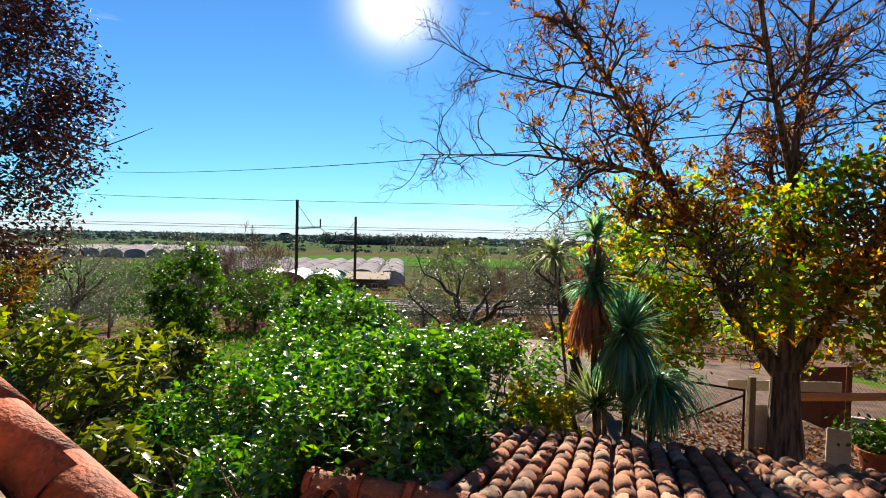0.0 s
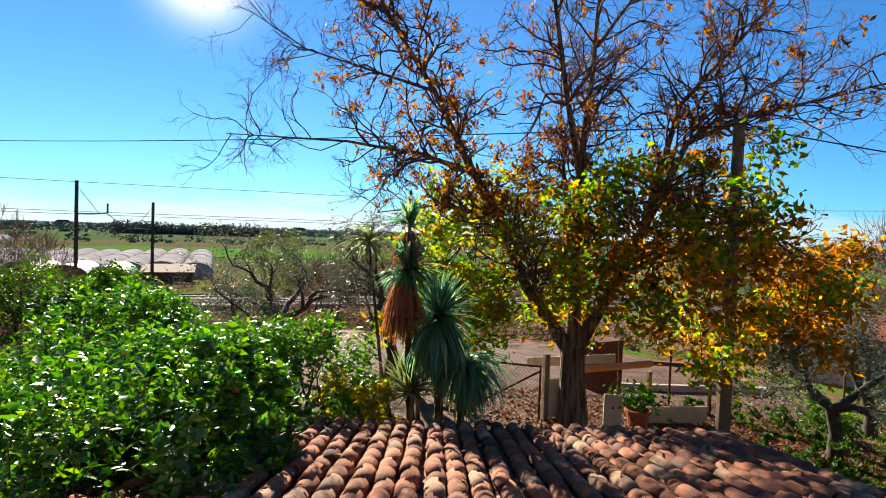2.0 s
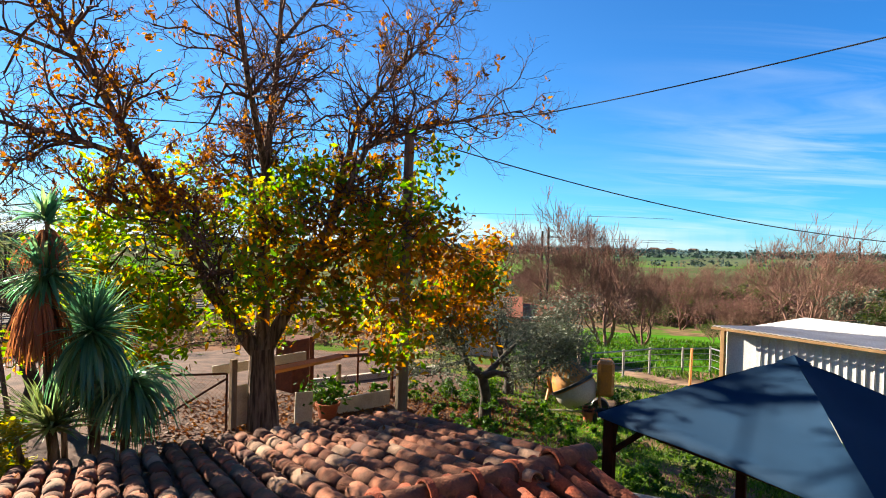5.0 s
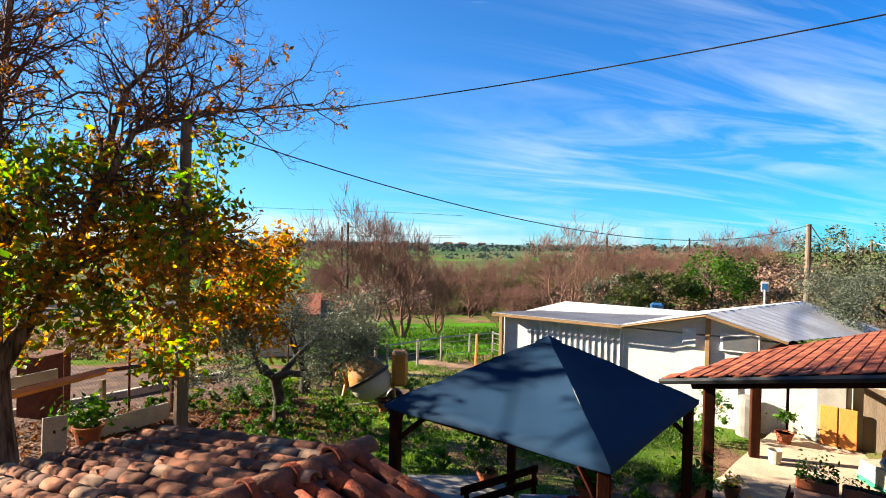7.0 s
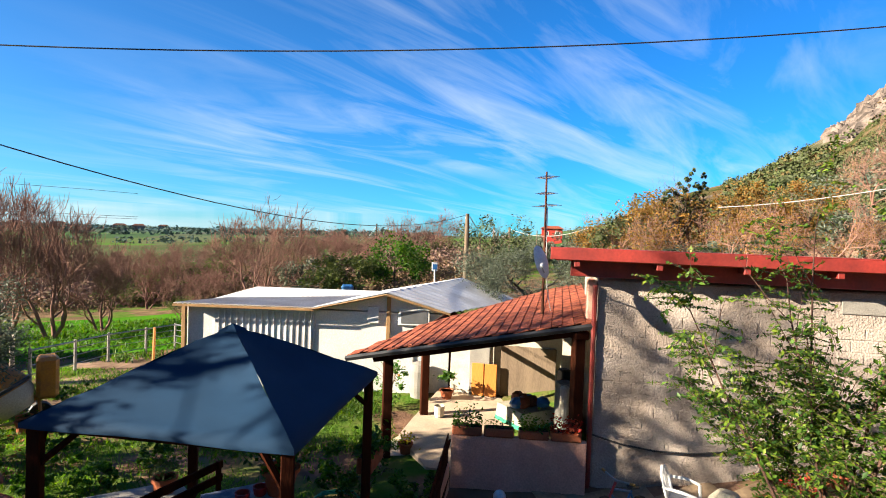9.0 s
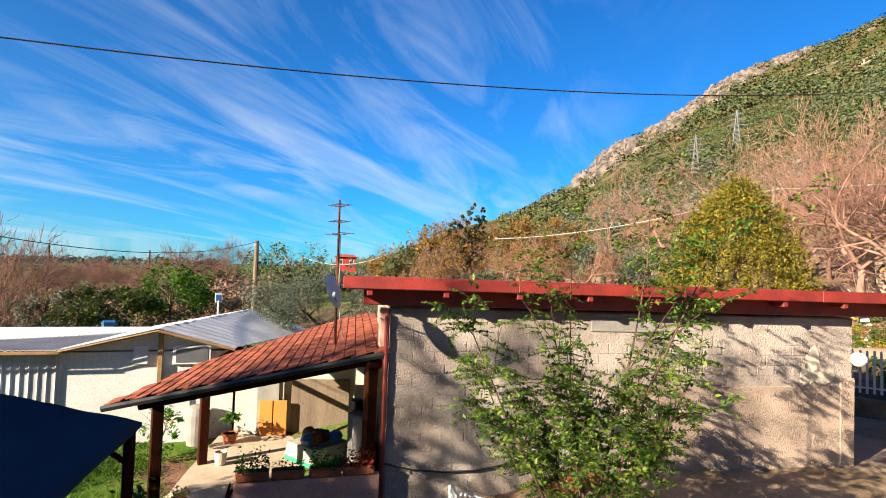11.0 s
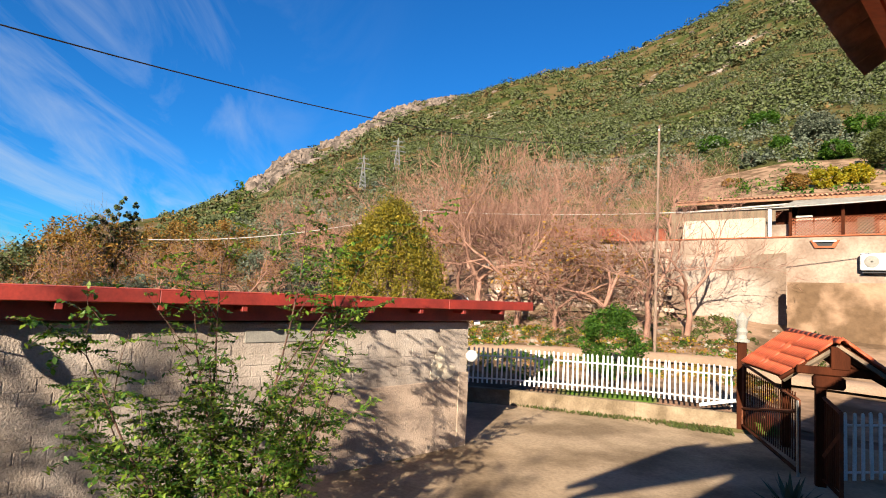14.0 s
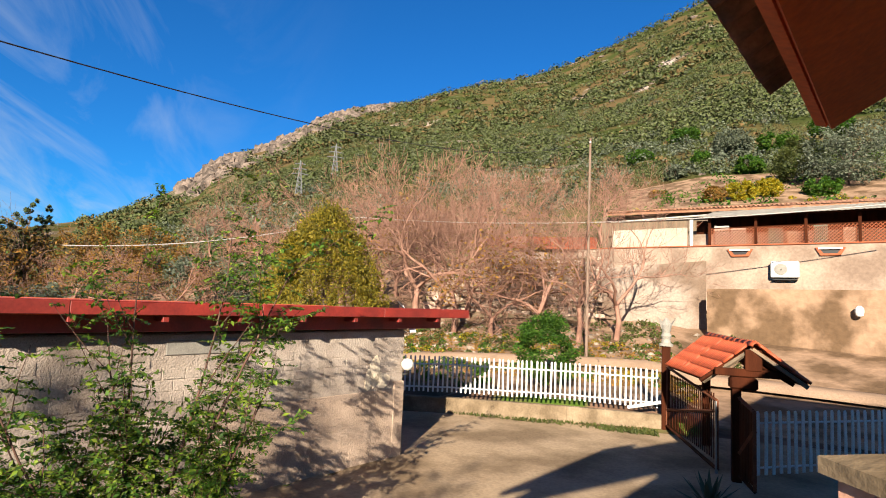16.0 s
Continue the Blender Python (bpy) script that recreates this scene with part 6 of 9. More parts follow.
M_FRUIT = mat("orange_peel", (0.75, 0.24, 0.015), 0.45, (0.7, 0.3, 0.02), 10, 120, 0.1)
CIT = "dense glossy green citrus tree with a few oranges"
for x, y, s, h, n, sd, sh in ((-1.3, 8.6, 1.75, 2.7, 17000, 11, (0, 0, 0)), (0.75, 8.5, 1.3, 2.4, 11000, 12, (0, 0, 0)), (-2.6, 7.0, 1.25, 2.15, 8000, 14, (0, 0, 0)), (-0.85, 6.45, 1.2, 2.6, 11000, 15, (0.1, 0, 0.05)), (-1.15, 5.0, 0.95, 2.75, 10500, 16, (0.3, -0.1, 0.05)), (-1.75, 4.35, 0.65, 2.2, 6500, 19, (0, 0, 0)), (-1.9, 9.9, 1.4, 2.85, 9000, 17, (0, 0, 0)), (-0.95, 5.2, 0.6, 2.75, 7500, 41, (0.78, -0.1, 0.12)), (-0.75, 6.0, 0.6, 2.6, 6500, 42, (0.7, 0.3, 0.1))):
    leafy_bush("citrus_tree", CIT, x, y, s, h, L_CITRUS, n, 0.105, sd, 70, category="tree", group="citrus trees", trunk=0.07, fruit=9, shift=sh)
LOQ = "yellow-green broad-leaved loquat below the balcony"
for x, y, s, h, sd in ((-4.6, 6.3, 1.15, 2.75, 21), (-3.2, 4.9, 0.95, 2.15, 22), (-6.4, 8.2, 1.3, 2.6, 23), (-3.0, 3.5, 0.7, 1.7, 24), (-4.4, 8.6, 1.1, 2.3, 25)):
    leafy_bush("loquat_tree", LOQ, x, y, s, h, L_MEDLAR, 3600, 0.2, sd, 36, 0.38, category="tree", group="loquat trees", trunk=0.06)
# dark autumn tree at the garden's edge
leafy_bush("plum_tree", "dark autumn tree with brown and purple leaves", -10.7, 11.5, 2.9, 10.6, L_DRYPURPLE := leaf_mat("purple_brown_leaf", [(0.04, 0.016, 0.02), (0.08, 0.028, 0.025), (0.03, 0.015, 0.018), (0.16, 0.06, 0.02)], 0.6, 0.12), 52000, 0.125, 31, 190, category="tree", trunk=0.16, lift=0.6, reach=0.3)
leafy_bush("autumn_shrub", "orange-leaved shrub at the garden's edge", -9.2, 11.6, 1.2, 3.6, L_RUSSET, 3200, 0.13, 32, 30, category="shrub")

# orchard and scrub between the garden and the railway
SH = [("olive_tree", "grey-green olive tree in the lower garden", L_OLIVE, 0.085), ("orchard_tree", "green orchard tree in the lower garden", L_GREEN, 0.12), ("orchard_tree", "green orchard tree in the lower garden", L_GREEN, 0.12)]
rs = random.Random(12)
for k, (x, y, s, h, kind) in enumerate([(-10.5, 22, 1.9, 4.2, 0), (-13.5, 20, 2.0, 4.4, 0), (-7.6, 16.8, 1.2, 3.2, 1), (-16.5, 24, 2.2, 4.0, 0), (-12.8, 15.2, 1.5, 2.8, 1), (-9.2, 27, 1.8, 3.4, 1), (-5.0, 24, 1.5, 2.6, 1), (-4.4, 19.5, 1.2, 2.2, 1), (-15, 30, 2.4, 4.2, 1), (-20, 33, 2.6, 4.6, 0), (-6.5, 33, 2.0, 2.8, 1), (-1.0, 30, 1.6, 2.6, 0), (-24, 40, 3, 4.2, 1)]):
    nm, lb, mt, lf = SH[kind]
    leafy_bush(nm, lb, x, y, s, h, mt, 7000, lf * 1.25, 40 + k, 60, 0.3 if kind == 0 else 0.45, category="tree", trunk=0.09, lift=0.6, group="orchard trees")
leafy_bush("willow_tree", "thin pale-green tree by the railway", 1.0, 37, 2.2, 6.0, L_YELLOWGREEN := leaf_mat("pale_green_leaf", [(0.09, 0.12, 0.03), (0.14, 0.16, 0.04), (0.07, 0.10, 0.03)], 0.6, 0.4), 4200, 0.19, 61, 46, category="tree", trunk=0.08, lift=0.6)
leafy_bush("yellow_shrub", "yellow-leaved shrub behind the tiled roof", 1.35, 7.6, 0.6, 1.9, L_YELLOW, 2600, 0.09, 62, 26)
leafy_bush("yellow_shrub", "yellow-leaved shrub behind the tiled roof", 1.75, 7.75, 0.4, 1.75, L_YELLOW, 1200, 0.09, 63, 24)


def make_olive(x, y, h, seed, label, leaves=5200):
    """A gnarled olive: leaning black trunk and limbs under small grey leaves."""
    rng = np.random.default_rng(seed)
    g = thing("olive_tree", label, "tree", pose(x, y, gz(x, y)), "olive trees")
    B = [([Vector((0, 0, -0.1)), Vector((0.1, 0.05, h * 0.18)), Vector((-0.05, 0.1, h * 0.36))], [0.2, 0.15, 0.13], 0)]
    for k in range(4):
        a = k * 1.57 + rng.uniform(-0.5, 0.5)
        grow(rng, (-0.05, 0.1, h * 0.34), (math.cos(a), math.sin(a), 0.55), h * 0.55, 0.10, 3, 0.8, 3, 0.12, 5, 0.28, 0.62, B)
    part("trunk", branch_mesh("trunk", B, M_OLIVE_BARK, (9, 7, 5, 4)), None, g, "gnarled dark bark")
    t = np.array([p[:] for pts, r, d in B if d >= 2 for p in pts[1:]])
    c = t[rng.integers(0, len(t), leaves)] + rng.normal(size=(leaves, 3)) * 0.2
    c = c[c[:, 2] > h * 0.3]
    part("crown", leaves_mesh("crown", c, 0.10, L_OLIVE, rng, 0.28, 0.3), None, g, "silvery grey leaves")


make_olive(12.4, 8.9, 3.5, 71, "gnarled olive tree with silvery leaves", 21000)
make_olive(3.4, 14.0, 3.2, 72, "dark gnarled olive tree behind the tiled roof")
make_olive(0.9, 16.5, 3.4, 73, "dark gnarled olive tree behind the tiled roof")
make_olive(15.5, 10.2, 2.9, 74, "gnarled olive tree with silvery leaves", 12000)
make_olive(22.5, -6.6, 3.1, 75, "broad grey olive tree beyond the white shed", 17000)
make_olive(25.5, -9.2, 3.3, 76, "broad grey olive tree beyond the white shed", 17000)
make_olive(19.0, -9.5, 2.9, 77, "broad grey olive tree beyond the white shed", 15000)


def make_yucca():
    x, y = 2.5, 7.62
    z0 = gz(x, y)
    g = thing("yucca", "tall many-stemmed yucca with hanging dead leaves", "plant", pose(x, y, z0))

    def blades(name, c, count, length, seed, material, label, low, high, droop, width=0.026, inner=0.04):
        """Long blades that spring from c and bend under their weight."""
        rg = np.random.default_rng(seed)
        mb = MB()
        for k in range(count):
            a = rg.uniform(0, 6.283)
            e = rg.uniform(low, high)
            L = length * rg.uniform(0.72, 1.12)
            d = Vector((math.cos(a) * math.cos(e), math.sin(a) * math.cos(e), math.sin(e)))
            s = Vector((-math.sin(a), math.cos(a), 0)) + Vector(rg.normal(size=3)) * 0.18
            p = c + d * inner + Vector(rg.normal(size=3)) * 0.025
            bend = droop * rg.uniform(0.5, 1.4)
            rows = []
            for i in range(6):
                f = i / 5
                w = width * (0.75 + 0.9 * f - 1.65 * f * f) * rg.uniform(0.9, 1.1) + 0.001
                rows.append((p.copy(), s * w, d.cross(s).normalized() * 0.006))
                d = (d + Vector((0, 0, -bend * (0.15 + f)))).normalized()
                p = p + d * L / 5
            o = len(mb.v)
            for q, sv, nv in rows:
                mb.v += [tuple(q - sv), tuple(q - nv), tuple(q + sv)]
            for i in range(5):
                b = o + 3 * i
                mb.f += [(b, b + 1, b + 4, b + 3), (b + 1, b + 2, b + 5, b + 4)]
        me = bpy.data.meshes.new(name)
        me.from_pydata(mb.v, [], mb.f)
        me.materials.append(material)
        return part(name, me, None, g, label)

    def at(px, py, pz_):
        return Vector((px - x, py - y, pz_ - z0))

    heads = {"main": at(2.56, 7.6, 2.64), "second": at(2.13, 7.73, 3.30), "third": at(1.58, 7.86, 3.66), "fourth": at(2.14, 7.78, 3.92), "side": at(2.93, 7.46, 1.98), "low": at(2.2, 7.7, 1.55)}
    for foot, c, bow, th in (((0.05, 0, -0.1), heads["main"], 0.06, 0.085), ((-0.1, 0.1, -0.1), heads["second"], -0.08, 0.07), ((-0.25, 0.15, -0.1), heads["third"], -0.1, 0.032), ((-0.08, 0.2, -0.1), heads["fourth"], 0.05, 0.04), ((0.2, 0.0, -0.1), heads["side"], 0.1, 0.07), ((-0.2, 0.05, -0.1), heads["low"], -0.05, 0.06)):
        f = Vector(foot)
        part("stem", MB().tube([f, f.lerp(c, 0.5) + Vector((bow, 0, 0)), c], [th, th * 0.8, th * 0.6], 9), M_BARK, g, "rough red-brown stem")
    green = "sword-shaped blue-green leaves"
    blades("leaf_head", heads["main"], 260, 0.6, 1, L_YUCCA, green, -0.5, 1.45, 0.14)
    blades("hanging_leaves", heads["main"] + Vector((0, 0, -0.03)), 300, 0.92, 2, L_YUCCA, green, -1.45, -0.35, 0.8)
    blades("leaf_head", heads["second"], 190, 0.52, 3, L_YUCCA, green, -0.7, 1.4, 0.3)
    blades("dead_skirt", heads["second"] + Vector((-0.06, 0, -0.12)), 260, 0.84, 4, L_DEAD, "hanging red-brown dead leaves", -1.45, -0.8, 0.8, 0.018, 0.06)
    blades("leaf_head", heads["third"], 70, 0.42, 5, L_YUCCA_PALE, "yellowing drooping leaves", -0.7, 1.0, 0.4)
    blades("leaf_head", heads["fourth"], 60, 0.36, 6, L_YUCCA, green, -0.3, 1.3, 0.25)
    blades("dead_skirt", heads["fourth"] + Vector((0, 0, -0.1)), 80, 0.5, 7, L_DEAD, "hanging red-brown dead leaves", -1.3, -0.6, 0.6, 0.016, 0.05)
    blades("leaf_head", heads["side"], 260, 0.78, 8, L_YUCCA, green, -1.4, 0.7, 0.7)
    blades("leaf_head", heads["low"], 130, 0.66, 9, L_YUCCA_PALE, "pale spiky leaves", -0.1, 1.2, 0.12)


L_DEAD = leaf_mat("dead_yucca_leaf", [(0.46, 0.19, 0.10), (0.32, 0.13, 0.08), (0.56, 0.27, 0.14)], 0.8, 0.4)
make_yucca()


def make_robinia():
    rng = np.random.default_rng(17)
    x, y = 5.7, -5.72
    g = thing("locust_tree", "slender young locust tree with feathery leaves before the garage", "tree", pose(x, y, gz(x, y)))
    B = []
    rt = Vector((0.78, 0.62, 0))
    for k, (a, h, lean) in enumerate([(0.0, 4.9, 0.03), (0.3, 4.6, 0.13), (-0.2, 4.2, -0.09), (0.5, 3.4, -0.40), (-0.5, 3.2, 0.46), (0.1, 2.8, -0.58), (0.2, 2.8, 0.32), (-0.3, 3.6, -0.22), (0.4, 2.2, 0.12), (-0.4, 2.3, -0.3), (0.6, 2.0, 0.6)]):
        d = rt * (-lean) + Vector((-rt.y, rt.x, 0)) * a * 0.15 + Vector((0, 0, 1))
        grow(rng, (rng.uniform(-0.15, 0.15), rng.uniform(-0.15, 0.15), -0.05), d, h, 0.024, 1, 0.8, 8, 0.1, 7, 0.07, 0.26, B, 0.3)
    part("stem", branch_mesh("stem", B, M_TWIG, (7, 5, 4)), None, g, "thin brown stems")
    cen, fac, stalks = [], [], []
    for pts, rad, dep in B:
        for i in range(1, len(pts)):
            low = pts[i].z < 2.2
            for q in range((4 if low else 3) if dep else 1):
                if pts[i].z < 0.35 or rng.random() < 0.25:
                    continue
                p = pts[i - 1].lerp(pts[i], rng.uniform(0, 1))
                d = Vector(rng.normal(size=3))
                d.z = d.z * 0.3 + 0.12
                d.normalize()
                line = [p]
                n = int(rng.integers(6, 10))
                for j in range(n):
                    d = (d + Vector((0, 0, -0.045))).normalized()
                    c = line[-1] + d * 0.043
                    line.append(c)
                    s = d.cross(Vector((0, 0, 1))).normalized()
                    up = s.cross(d)
                    for sg in (-1, 1):
                        cen.append((c + s * sg * 0.034)[:])
                        fac.append((up + s * sg * 0.35)[:])
                stalks.append((line, [0.0035] * len(line), 2))
    part("leaf_stalk", branch_mesh("leaf_stalk", stalks, M_TWIG, (3, 3, 3)), None, g)["kind"] = "stuff"
    part("crown", leaves_mesh("crown", cen, 0.078, L_ROBINIA, rng, 0.52, 0.8, facing=np.array(fac)), None, g, "small oval green leaflets in feathered rows")


L_ROBINIA = leaf_mat("locust_leaflet", [(0.034, 0.09, 0.015), (0.06, 0.14, 0.02), (0.13, 0.25, 0.028), (0.30, 0.40, 0.045), (0.03, 0.07, 0.015)], 0.5, 0.32)
make_robinia()

# golden conifer behind the garage


def make_conifer():
    rng = np.random.default_rng(19)
    p = pz(-149.2, 0, 33)
    z0 = gz(p.x, p.y)
    h = EYE + 33 * math.tan(radians(8.2)) - z0
    g = thing("conifer", "broad golden-green conifer behind the garage", "tree", pose(p.x, p.y, z0))
    part("trunk", MB().tube([(0, 0, -0.2), (0, 0, h * 0.8)], [0.25, 0.06], 8), M_BARK, g)
    cen = []
    for k in range(640):
        f = rng.uniform(0.0, 1) ** 0.9
        a = rng.uniform(0, 6.28)
        r = 4.1 * (1 - f) ** 0.55 * rng.uniform(0.7, 1.08)
        c = np.array([r * math.cos(a), r * math.sin(a), 0.5 + f * (h - 0.6)])
        n = 75
        q = rng.normal(size=(n, 3)) * np.array([0.16, 0.16, 0.34])
        cen.append(c + q)
    part("crown", leaves_mesh("crown", np.concatenate(cen), 0.17, L_CONIFER, rng, 0.4, 0.0, -0.9), None, g, "upright golden-green sprays")


make_conifer()
leafy_bush("laurel_bush", "round dark green laurel beside the lane", 3.55, -23.2, 1.25, 2.9, L_GREEN, 11000, 0.12, 81, 70)
leafy_bush("hedge", "low green hedge along the lane", 7.2, -22.4, 1.9, 1.0, L_GREEN, 3000, 0.12, 82, 46)
leafy_bush("hedge", "low green hedge along the lane", 10.4, -21.4, 1.9, 1.0, L_GREEN, 3000, 0.12, 83, 46)

# ---- bare trees: one of each shape, then copies ----


def bare_tree(name, label, seed, h, levels, material, kids=5, spread=0.8, stems=3, group="", leaves=None, nleaf=0, size=0.2, broom=0, clear=0.0):
    rng = np.random.default_rng(seed)
    g = thing(name, label, "tree", None, group)
    B = []
    top = Vector((0.02 * h, 0, h * clear))
    if clear:
        B.append(([Vector((0, 0, -0.3)), Vector((-0.01 * h, 0.015 * h, h * clear * 0.55)), top], [0.022 * h, 0.018 * h, 0.016 * h], 0))
    for k in range(stems):
        a = k * 6.28 / stems + rng.uniform(-0.5, 0.5)
        lean = 0.75 if clear else 0.45
        grow(rng, top if clear else (0, 0, -0.3), (math.cos(a) * lean, math.sin(a) * lean, 1), h * (0.38 if clear else 0.5), (0.0115 if clear else 0.016) * h, levels, spread, kids, 0.06 if clear else 0.2, 5, 0.2 if clear else 0.16, 0.64, B, 0.48)
    # fine ends of the twigs
    for pts, rad, dep in [b for b in B if b[2] == levels] if broom else []:
        d = (pts[-1] - pts[0]).normalized()
        for j in range(broom):
            p = pts[0].lerp(pts[-1], rng.uniform(0.2, 1.0))
            e = (d + Vector(rng.normal(size=3)) * 0.5 + Vector((0, 0, 0.3))).normalized()
            L = rng.uniform(0.35, 0.8)
            B.append(([p, p + e * L * 0.5, p + (e + Vector((0, 0, 0.25))).normalized() * L], [0.011, 0.009, 0.005], levels + 1))
    part("trunk", branch_mesh("trunk", [b for b in B if b[2] < 2], material, (7, 5)), None, g)
    tw = part("twig", branch_mesh("twig", [b for b in B if b[2] >= 2], material, (4, 4, 3, 3, 3)), None, g)
    tw["kind"] = "stuff"
    if leaves:
        t = np.array([p[:] for pts, r, d in B if d >= 2 for p in pts[1:]])
        c = t[rng.integers(0, len(t), nleaf)] + rng.normal(size=(nleaf, 3)) * 0.2
        part("crown", leaves_mesh("crown", c, size, leaves, rng, 0.5, 0.2), None, g)
    return g


M_PINKTWIG = mat("pinkish_twigs", (0.50, 0.28, 0.205), 0.95, (0.30, 0.16, 0.115), 1.5, 20, 0.1)
M_REDTWIG = mat("purplish_twigs", (0.31, 0.165, 0.125), 0.9, (0.20, 0.105, 0.085), 1.5, 20, 0.1)
protoA = bare_tree("bare_tree", "bare pinkish-brown tree on the hillside", 101, 7.6, 4, M_PINKTWIG, 4, 0.85, 3, "hillside bare trees", broom=1, clear=0.17)
protoB = bare_tree("bare_tree", "bare pinkish-brown tree on the hillside", 102, 8.0, 4, M_PINKTWIG, 4, 0.78, 3, "hillside bare trees", broom=1, clear=0.22)
protoC = bare_tree("bare_tree", "bare tree with a few russet leaves", 103, 7.2, 4, M_PINKTWIG, 4, 0.9, 3, "hillside bare trees", L_RUSSET, 1600, 0.2, broom=1, clear=0.12)
protoD = bare_tree("bare_tree", "bare purplish thicket tree by the railway", 104, 5.2, 4, M_REDTWIG, 4, 0.95, 3, "railway thicket", broom=2)
protoE = bare_tree("bare_tree", "thicket tree with thin greenish leaves", 105, 4.6, 3, M_REDTWIG, 4, 0.85, 3, "railway thicket", L_YELLOWGREEN, 1500, 0.2)
rt_ = random.Random(44)


def plant(proto, first, x, y, s, dz=0.0):
    m = pose(x, y, gz(x, y) + dz, 0, 0, rt_.uniform(0, 360))
    if first:
        proto.matrix_basis = m
        proto.scale = (s, s, s)
        return proto
    ob = copy_thing(proto, m)
    ob.scale = (s, s, s * rt_.uniform(0.9, 1.1))
    return ob


used = {}
hill = []
for k in range(30):
    az = -116 - 52 * (k + rt_.random()) / 30
    r = rt_.choice((38, 42, 48, 54, 64, 76)) * rt_.uniform(0.95, 1.08)
    if -157 < az < -141 and r < 42:
        r = 46
    hill.append((az, r))
hill += [(-158.6, 36), (-162.3, 35), (-166.2, 34.2), (-170.6, 33.4), (-174.6, 33), (-178.2, 34), (-160.5, 47), (-164.5, 52), (-169, 56), (-173, 60), (-177, 66)]
for az, r in hill:
    pr = rt_.choice((protoA, protoA, protoB, protoB, protoC)) if az < -132 else rt_.choice((protoC, protoC, protoB))
    x, y = -math.sin(radians(az)) * r, math.cos(radians(az)) * r
    plant(pr, pr.name not in used, x, y, rt_.uniform(0.8, 1.2) * (1.35 if az < -150 or az > 0 else 1.1 if az < -138 else 0.75))
    used[pr.name] = 1
for k in range(56):
    az = -57 - 44 * rt_.random()
    r = rt_.uniform(42, 96)
    if az > -68 and r < 60:
        r += 22
    pr = rt_.choice((protoD, protoD, protoD, protoE))
    x, y = -math.sin(radians(az)) * r, math.cos(radians(az)) * r
    plant(pr, pr.name not in used, x, y, rt_.uniform(0.45, 0.75) * (0.85 + 0.5 * (r - 42) / 54))
    used[pr.name] = 1
for az, r, s in ((-62.5, 37, 1.35), (-66, 36, 1.3), (-69.5, 38, 1.0), (-83, 44, 1.35), (21, 34, 1.1), (18, 36, 1.2), (24, 40, 1.0), (-8, 33, 0.9), (-12, 30, 0.9), (-16, 34, 1.0), (-5, 40, 0.9)):
    x, y = -math.sin(radians(az)) * r, math.cos(radians(az)) * r
    plant(protoD, False, x, y, s * (0.9 if az > -60 else 1.1))

for az, r, s in ((-73, 52, 1.6), (-76, 58, 1.5), (-80.5, 55, 1.7), (-86, 60, 1.7), (-89.5, 66, 1.8), (-93.5, 64, 1.7), (-97, 70, 1.9), (-100.5, 76, 1.9)):
    x, y = -math.sin(radians(az)) * r, math.cos(radians(az)) * r
    plant(protoD, False, x, y, s * 0.58)

